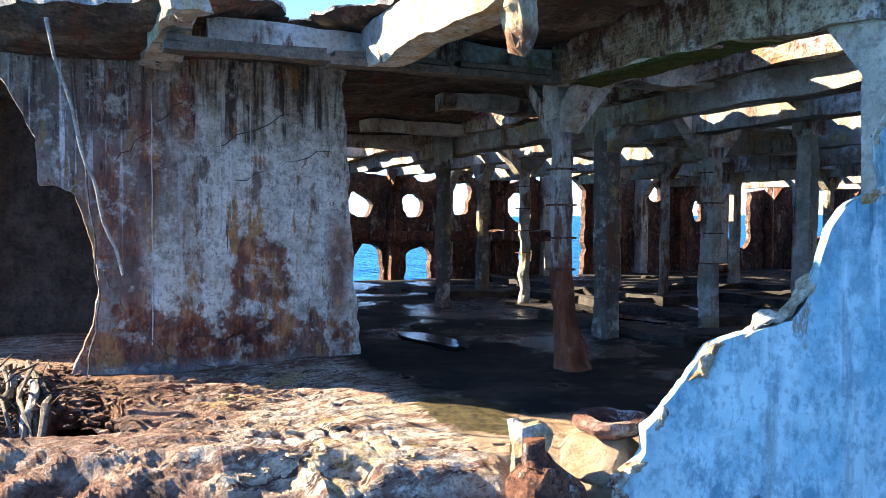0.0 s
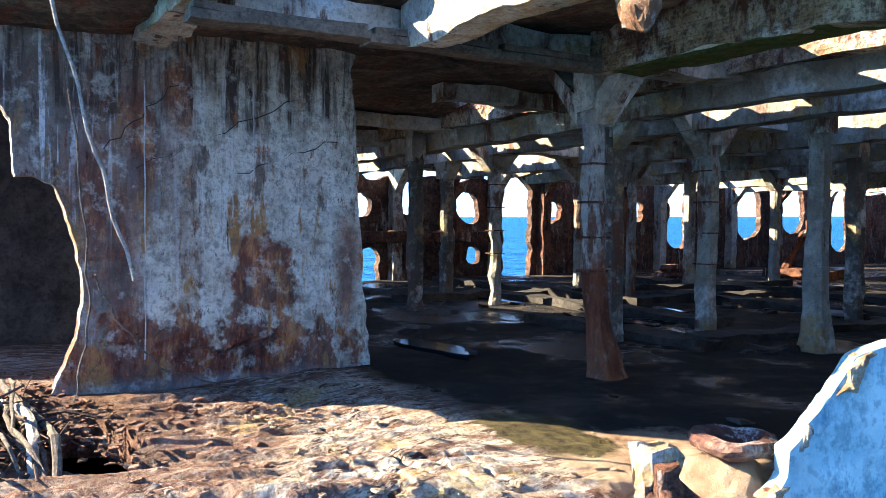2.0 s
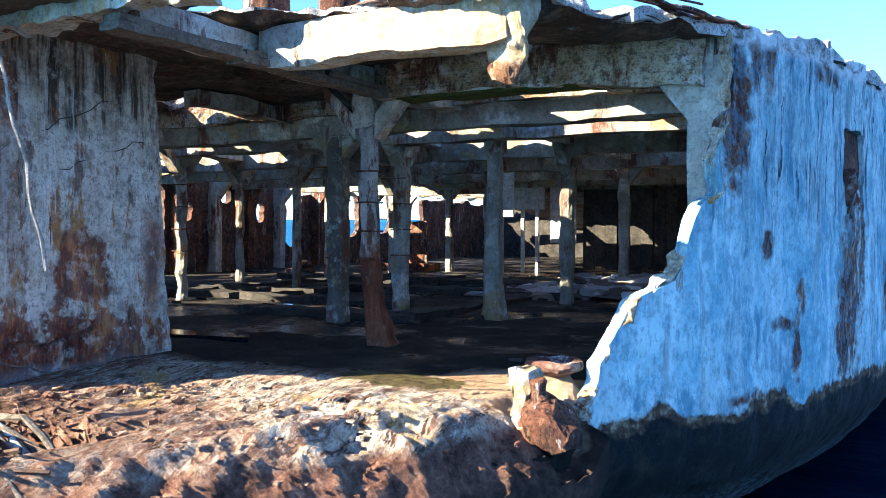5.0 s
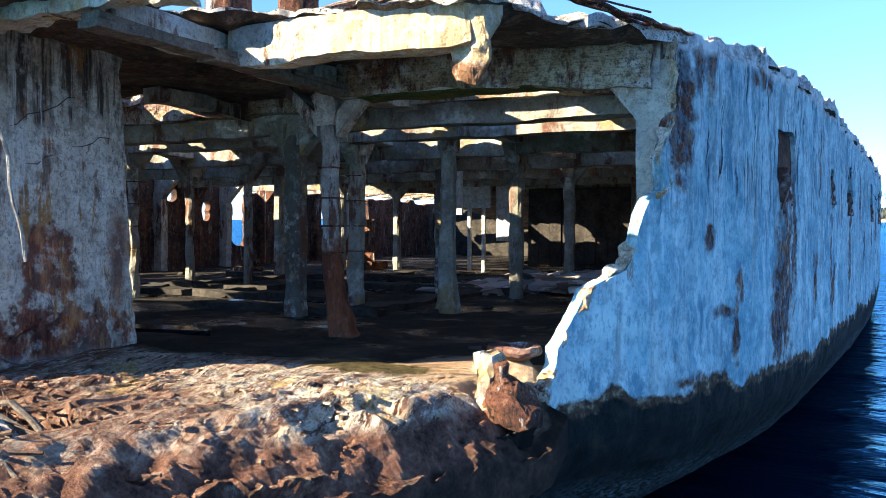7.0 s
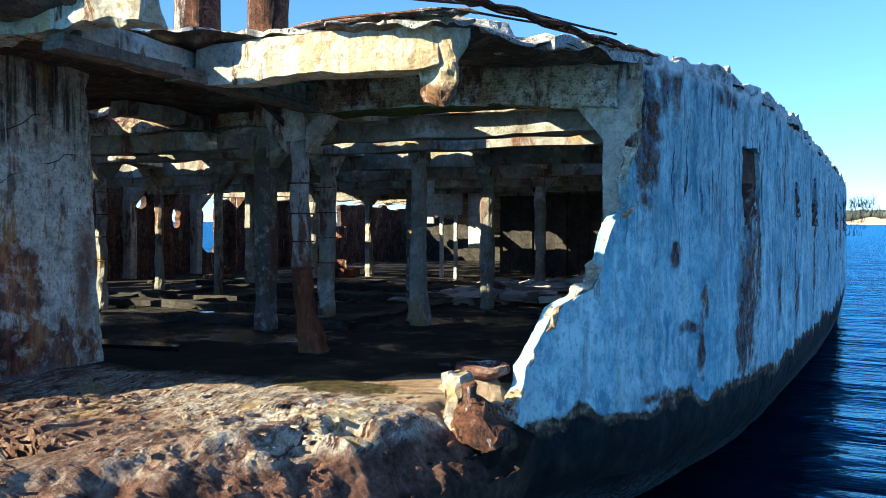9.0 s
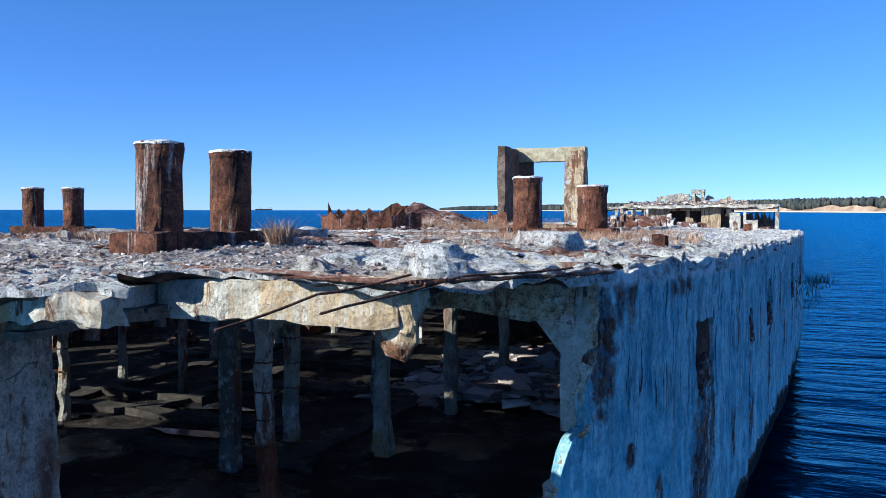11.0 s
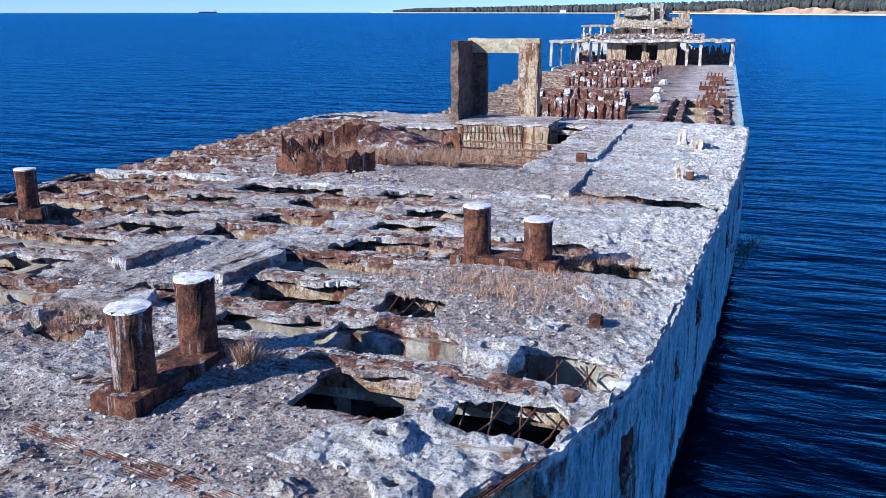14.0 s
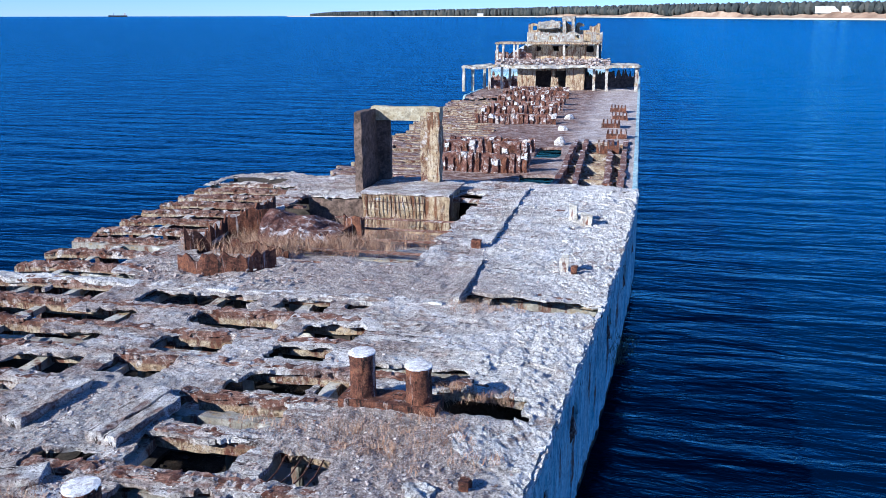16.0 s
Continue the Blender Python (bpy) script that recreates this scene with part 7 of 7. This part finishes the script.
def build_house():
    ob = thing("deckhouse", "ruined concrete deckhouse under a thin sagging canopy", "deckhouse", pose(0, 0, WELL))
    for x0, x1, z0, z1 in ((-4.2, -2.3, 0, 2.4), (-0.75, -0.35, 0, 2.4), (0.75, 2.6, 0, 2.4), (-2.3, 0.75, 1.95, 2.4), (-0.35, 0.0, 0, 1.2)):
        part("front_wall", Shape().block((x0, 85.0, z0), (x1, 85.25, z1), 0.3).rough(0.05, 2, int(x0 * 9)), M_PLINTH, ob)
    # solid block, its dark colour standing in for the shaded interior
    part("shade_block_back", Shape().block((-4.2, 86.5, 0), (2.6, 91.0, 2.4), 0.6), M_DARK, ob, "solid block painted shade-dark behind the openings")
    def sag(u, v):
        p = np.stack([u, v, np.zeros_like(u)], 1)
        return np.stack([u, v, 2.45 - 0.16 * np.clip((-6.0 - u) / 4, 0, 1) + 0.10 * fbm(p, 0.5, 3, 4) + 0.04 * fbm(p, 2.0, 3, 5)], 1)
    def tattered(u, v):
        p = np.stack([u, v, np.zeros_like(u)], 1)
        d = -box_sdf(u, v, -10.0, 8.05, 83.9, 91.0, 0.3) + 0.35 * fbm(p, 0.7, 4, 8)
        for x0, x1, y0, y1 in ((-9.5, -7.6, 84.6, 86.6), (4.6, 7.4, 84.6, 87.2), (-7.2, -5.6, 84.9, 88.0)):
            d = np.minimum(d, box_sdf(u, v, x0, x1, y0, y1, 0.3) + 0.2 * fbm(p, 1.0, 3, 9))
        return d
    part("canopy", sheet(np.arange(-10.6, 8.6, 0.22), np.arange(81.6, 91.4, 0.22), sag, tattered, lambda u, v, p: p - np.array([0, 0, 0.22])), M_FRAME, ob, "thin bleached canopy slab")
    for x, y in ((-9.7, 84.2), (-8.9, 85.0), (-7.9, 86.4), (-7.0, 84.3), (-5.9, 85.5), (-5.2, 86.5), (7.8, 84.2), (4.9, 84.2), (7.9, 88.0), (3.6, 85.0)):
        part("post", Shape().block((x - 0.13, y - 0.13, -0.2), (x + 0.13, y + 0.13, 2.35), 0.3).rough(0.04, 3, int(x * 3)), M_FRAME, ob)
    part("broken_wall", jag_plate([(2.6, 88.0), (5.5, 89.5), (7.6, 90.0)], 1.9, 5, 0.5, 0.25), M_STREAK, ob, "dark ragged wall")
    part("broken_wall", jag_plate([(-7.5, 87.0), (-5.4, 87.0), (-4.3, 87.0)], 1.8, 6, 0.6, 0.25), M_TOOTH, ob, "rust-brown ragged wall")
    rng = np.random.RandomState(4)
    solid("roof_rubble", stones(rng, 1500, lambda r: (-6.5 + 11.5 * r.rand(), 85 + 6.5 * r.rand(), WELL + 2.45 + 0.5 * r.rand() ** 2), 0.05, 0.20, 0.6), M_RUBBLE, "heaped rubble on the canopy roof", "rubble", kind="stuff")
    solid("dry_grass", grass_tuft(rng, [(-4.5 + 8 * rng.rand(), 86 + 4 * rng.rand(), WELL + 2.5) for _ in range(60)], 18, 0.8, 0.5), M_GRASS, "dry scrub on the canopy roof", "grass", kind="stuff")
    # the next wreck in the row, lying a little askew behind this one
    ob = thing("bridge_house", "distant ruined bridge house with empty windows and a broken tower", "superstructure", pose(0, 0, 0))
    rings = [[(cx + dx, y, z) for dx, z in ((-8.2, -3.0), (8.2, -3.0), (8.2, top), (-8.2, top))] for y, cx, top in ((114, -4.0, 3.6), (135, -6.3, 4.2), (170, -8.8, 4.8), (235, -13.5, 5.6))]
    part("hull", Shape().loft(rings), M_HULL, ob, "weathered hull of the farther wreck")
    def wall_sheet(x0, x1, y, z0, z1, holes, seed, thick=0.5, ragged=0.6):
        def gone(u, v):
            p = np.stack([u, np.zeros_like(u), v], 1)
            d = z1 - ragged * np.abs(fbm(p, 0.5, 4, seed)) - v
            for a, b, c, e in holes:
                d = np.minimum(d, box_sdf(u, v, a, b, c, e, 0.05) + 0.1 * fbm(p, 1.2, 3, seed + 1))
            return d
        return sheet(np.arange(x0, x1 + 0.1, 0.2), np.arange(z0, z1 + 0.1, 0.2), lambda u, v: np.stack([u, y + 0.12 * fbm(np.stack([u, 0 * u, v], 1), 0.9, 4, seed + 2), v], 1), gone, lambda u, v, p: p + np.array([0, thick, 0]))
    part("storey_wall", wall_sheet(-11.0, 1.5, 141.0, 3.0, 6.9, [(-8.9, -8.0, 5.7, 6.5), (-6.1, -5.2, 5.7, 6.5), (-0.6, 0.5, 5.6, 6.5)], 3), M_PLINTH, ob, "stained storey wall")
    part("rust_wall", wall_sheet(-15.6, -9.4, 139.5, 3.0, 6.2, [(-14.0, -12.4, 3.0, 4.6)], 6, 0.4, 0.9), M_TOOTH, ob, "rust-red ragged wall")
    # dark block set in for the shade behind the windows
    part("shade_block_inner", Shape().block((-10.5, 143.0, 3.0), (1.2, 155.0, 6.5), 1.5), M_DARK, ob, "solid block painted shade-dark behind the windows")
    part("upper_canopy", Shape().block((-15.4, 138.0, 6.9), (1.6, 143.5, 7.15), 0.4).rough(0.12, 0.8, 3, 4), M_PLINTH, ob)
    for x in (-15.2, -14.2, -12.4, -11.8, -4.2, 1.2):
        part("post", Shape().block((x, 138.2, 4.0), (x + 0.3, 138.6, 7.0), 0.5).rough(0.05, 2, int(x * 5)), M_FRAME, ob)
    # the set-back upper storey, its row of windows and the tower
    part("upper_wall", wall_sheet(-18.6, -0.8, 204.0, 4.0, 8.4, [(-17.0, -16.1, 6.6, 7.6), (-13.4, -12.5, 6.6, 7.6), (-7.2, -6.2, 6.6, 7.6), (-5.2, -3.4, 6.0, 7.8), (-2.2, -1.4, 6.6, 7.6)], 13, 0.8, 0.5), M_COLUMN, ob, "browned upper wall")
    part("upper_back", wall_sheet(-18.8, -1.6, 208.0, 6.0, 10.6, [(-17.8, -16.8, 8.7, 9.8), (-6.5, -4.0, 8.8, 9.6), (-14.6, -12.6, 8.9, 9.9)], 23, 0.8, 1.3), M_PLINTH, ob, "ragged upper storey wall")
    # another block painted dark, for the shade behind the upper wall
    part("shade_block_upper", Shape().block((-17.5, 209.5, 5.0), (-2.5, 222.0, 8.6), 2.0), M_DARK, ob, "solid block painted shade-dark behind the upper wall")
    for x0, x1, z0, z1 in ((-10.4, -9.6, 8.0, 11.6), (-8.2, -7.5, 8.0, 11.6), (-10.5, -7.4, 10.9, 11.9)):
        part("tower", Shape().block((x0, 206.0, z0), (x1, 208.5, z1), 0.35).rough(0.14, 1.0, int(-x0 * 7)), M_COLUMN, ob)
    part("tower", Shape().block((-16.4, 206.0, 9.0), (-11.0, 208.0, 10.9), 0.35).rough(0.35, 0.7, 31), M_COLUMN, ob)


# ================= sea and shore =================
def build_sea():
    s = Shape()
    s.add([(-9000, -9000, 0.02), (9000, -9000, 0.02), (9000, 9000, 0.02), (-9000, 9000, 0.02)], [(0, 1, 2, 3)])
    structure("water", s, M_SEA, "deep blue rippled open sea", "sea", Matrix())


SHORE_AZ = (-23.0, -20.0, -11.5, -5.0, 2.3, 7.5, 14.0, 22.0, 40.0)
SHORE_D = (4300, 4000, 3300, 2700, 2000, 1650, 1420, 1250, 1000)
SHORE_TOP = (2, 20, 27, 30, 30, 28, 26, 25, 24)


def build_shore():
    az = np.linspace(-23.0, 40.0, 260)
    d = np.interp(az, SHORE_AZ, SHORE_D)
    h = np.interp(az, SHORE_AZ, SHORE_TOP)
    p = np.stack([az * 0.6, d * 0.001, np.zeros_like(az)], 1)
    rise = np.clip(0.36 + 0.2 * fbm(p, 1.0, 3, 4), 0.15, 0.7) * np.clip((az + 12) / 12, 0.12, 1)
    rows = []
    for k, (dd, hh) in enumerate(((-10, -0.3), (0, 1.6), (25, 3.0), (45, 0.0), (140, 0.0), (700, 0.0))):
        r = d + dd
        z = np.full_like(az, hh) if k < 3 else h * rise * (1.0 if k < 5 else 1.15) + 1.5 * fbm(p * 9, 1.0, 2, k)
        z = np.maximum(z, hh)
        rows.append(np.stack([7 + r * np.sin(np.radians(az)), -2 + r * np.cos(np.radians(az)), z], 1))
    v = np.stack(rows, 1)
    n, m = v.shape[:2]
    s = Shape().add(v.reshape(-1, 3), [(i * m + j, (i + 1) * m + j, (i + 1) * m + j + 1, i * m + j + 1) for i in range(n - 1) for j in range(m - 1)])
    structure("shore", s, M_LAND, "low sandy bluff and beach across the water", "land", Matrix())
    rng = np.random.RandomState(15)
    s = Shape()
    for _ in range(7500):
        a = -21.5 + 61.0 * rng.rand()
        dd = float(np.interp(a, SHORE_AZ, SHORE_D))
        hh = float(np.interp(a, SHORE_AZ, SHORE_TOP))
        rs = float(np.interp(a, az, rise))
        r = dd + 60 + 420 * rng.rand() ** 1.5
        x, y = 7 + r * math.sin(radians(a)), -2 + r * math.cos(radians(a))
        z0 = hh * rs
        tall = (hh * (1 - rs)) * (0.55 + 0.5 * rng.rand()) + 2
        w = tall * (0.16 + 0.12 * rng.rand()) + 1.5
        k = 6
        t = np.linspace(0, 6.283, k, endpoint=False) + rng.rand() * 6
        rings = [np.stack([x + w * f * np.cos(t) * (0.7 + 0.6 * rng.rand(k)), y + w * f * np.sin(t), np.full(k, z0 + tall * g)], 1) for f, g in ((0.25, 0.0), (0.9, 0.35), (1.0, 0.6), (0.6, 0.88), (0.1, 1.05))]
        s.loft(rings, False)
    ob = new("far_woods", s.mesh("far_woods", M_WOODS))
    tagged(ob, "dark pine woods along the far shore", "woods", "", "stuff")
    for a, sc in ((10.6, 1.0), (11.3, 1.3), (12.0, 0.8), (-10.4, 1.2)):
        dd = float(np.interp(a, SHORE_AZ, SHORE_D)) + (55 if a > 0 else 20)
        x, y = 7 + dd * math.sin(radians(a)), -2 + dd * math.cos(radians(a))
        z = 13.0 if a > 0 else 4.0
        ob = new("house")
        ob.matrix_world = pose(x, y, z, 0, 0, -a)
        tagged(ob, "small white house among trees on the far shore", "house", "houses on the shore")
        part("wall", Shape().block((-9 * sc, -5, -3), (9 * sc, 5, 5), 9), M_WHITEHOUSE, ob)
        roof = [[(-9.5 * sc, -5.5, 5), (-9.5 * sc, 0, 8.5), (-9.5 * sc, 5.5, 5)], [(9.5 * sc, -5.5, 5), (9.5 * sc, 0, 8.5), (9.5 * sc, 5.5, 5)]]
        part("roof", Shape().loft(roof), M_PALE, ob)
    # a ship far out
    ob = new("far_ship")
    ob.matrix_world = pose(-2560, 3900, 0, 0, 0, 30)
    tagged(ob, "tiny grey cargo ship far out on the horizon", "ship")
    part("hull", Shape().block((-45, -7, 0), (45, 7, 7), 30), M_DARK, ob)
    part("bridge", Shape().block((28, -6, 7), (40, 6, 18), 15), M_WHITEHOUSE, ob)
    part("mast", Shape().block((-20, -1, 7), (-18, 1, 16), 9), M_DARK, ob)


build_sea()
build_hull()
build_floor()
build_deck()
build_ribs()
build_rib_tops()
build_wall()
build_frames()
build_dark_end()
build_well()
build_columns()
build_inside_debris()
build_torn_edge()
build_bollards()
build_deck_fittings()
build_portal()
build_hatch()
build_house()
build_grass()
build_deck_rubble()
build_shore()
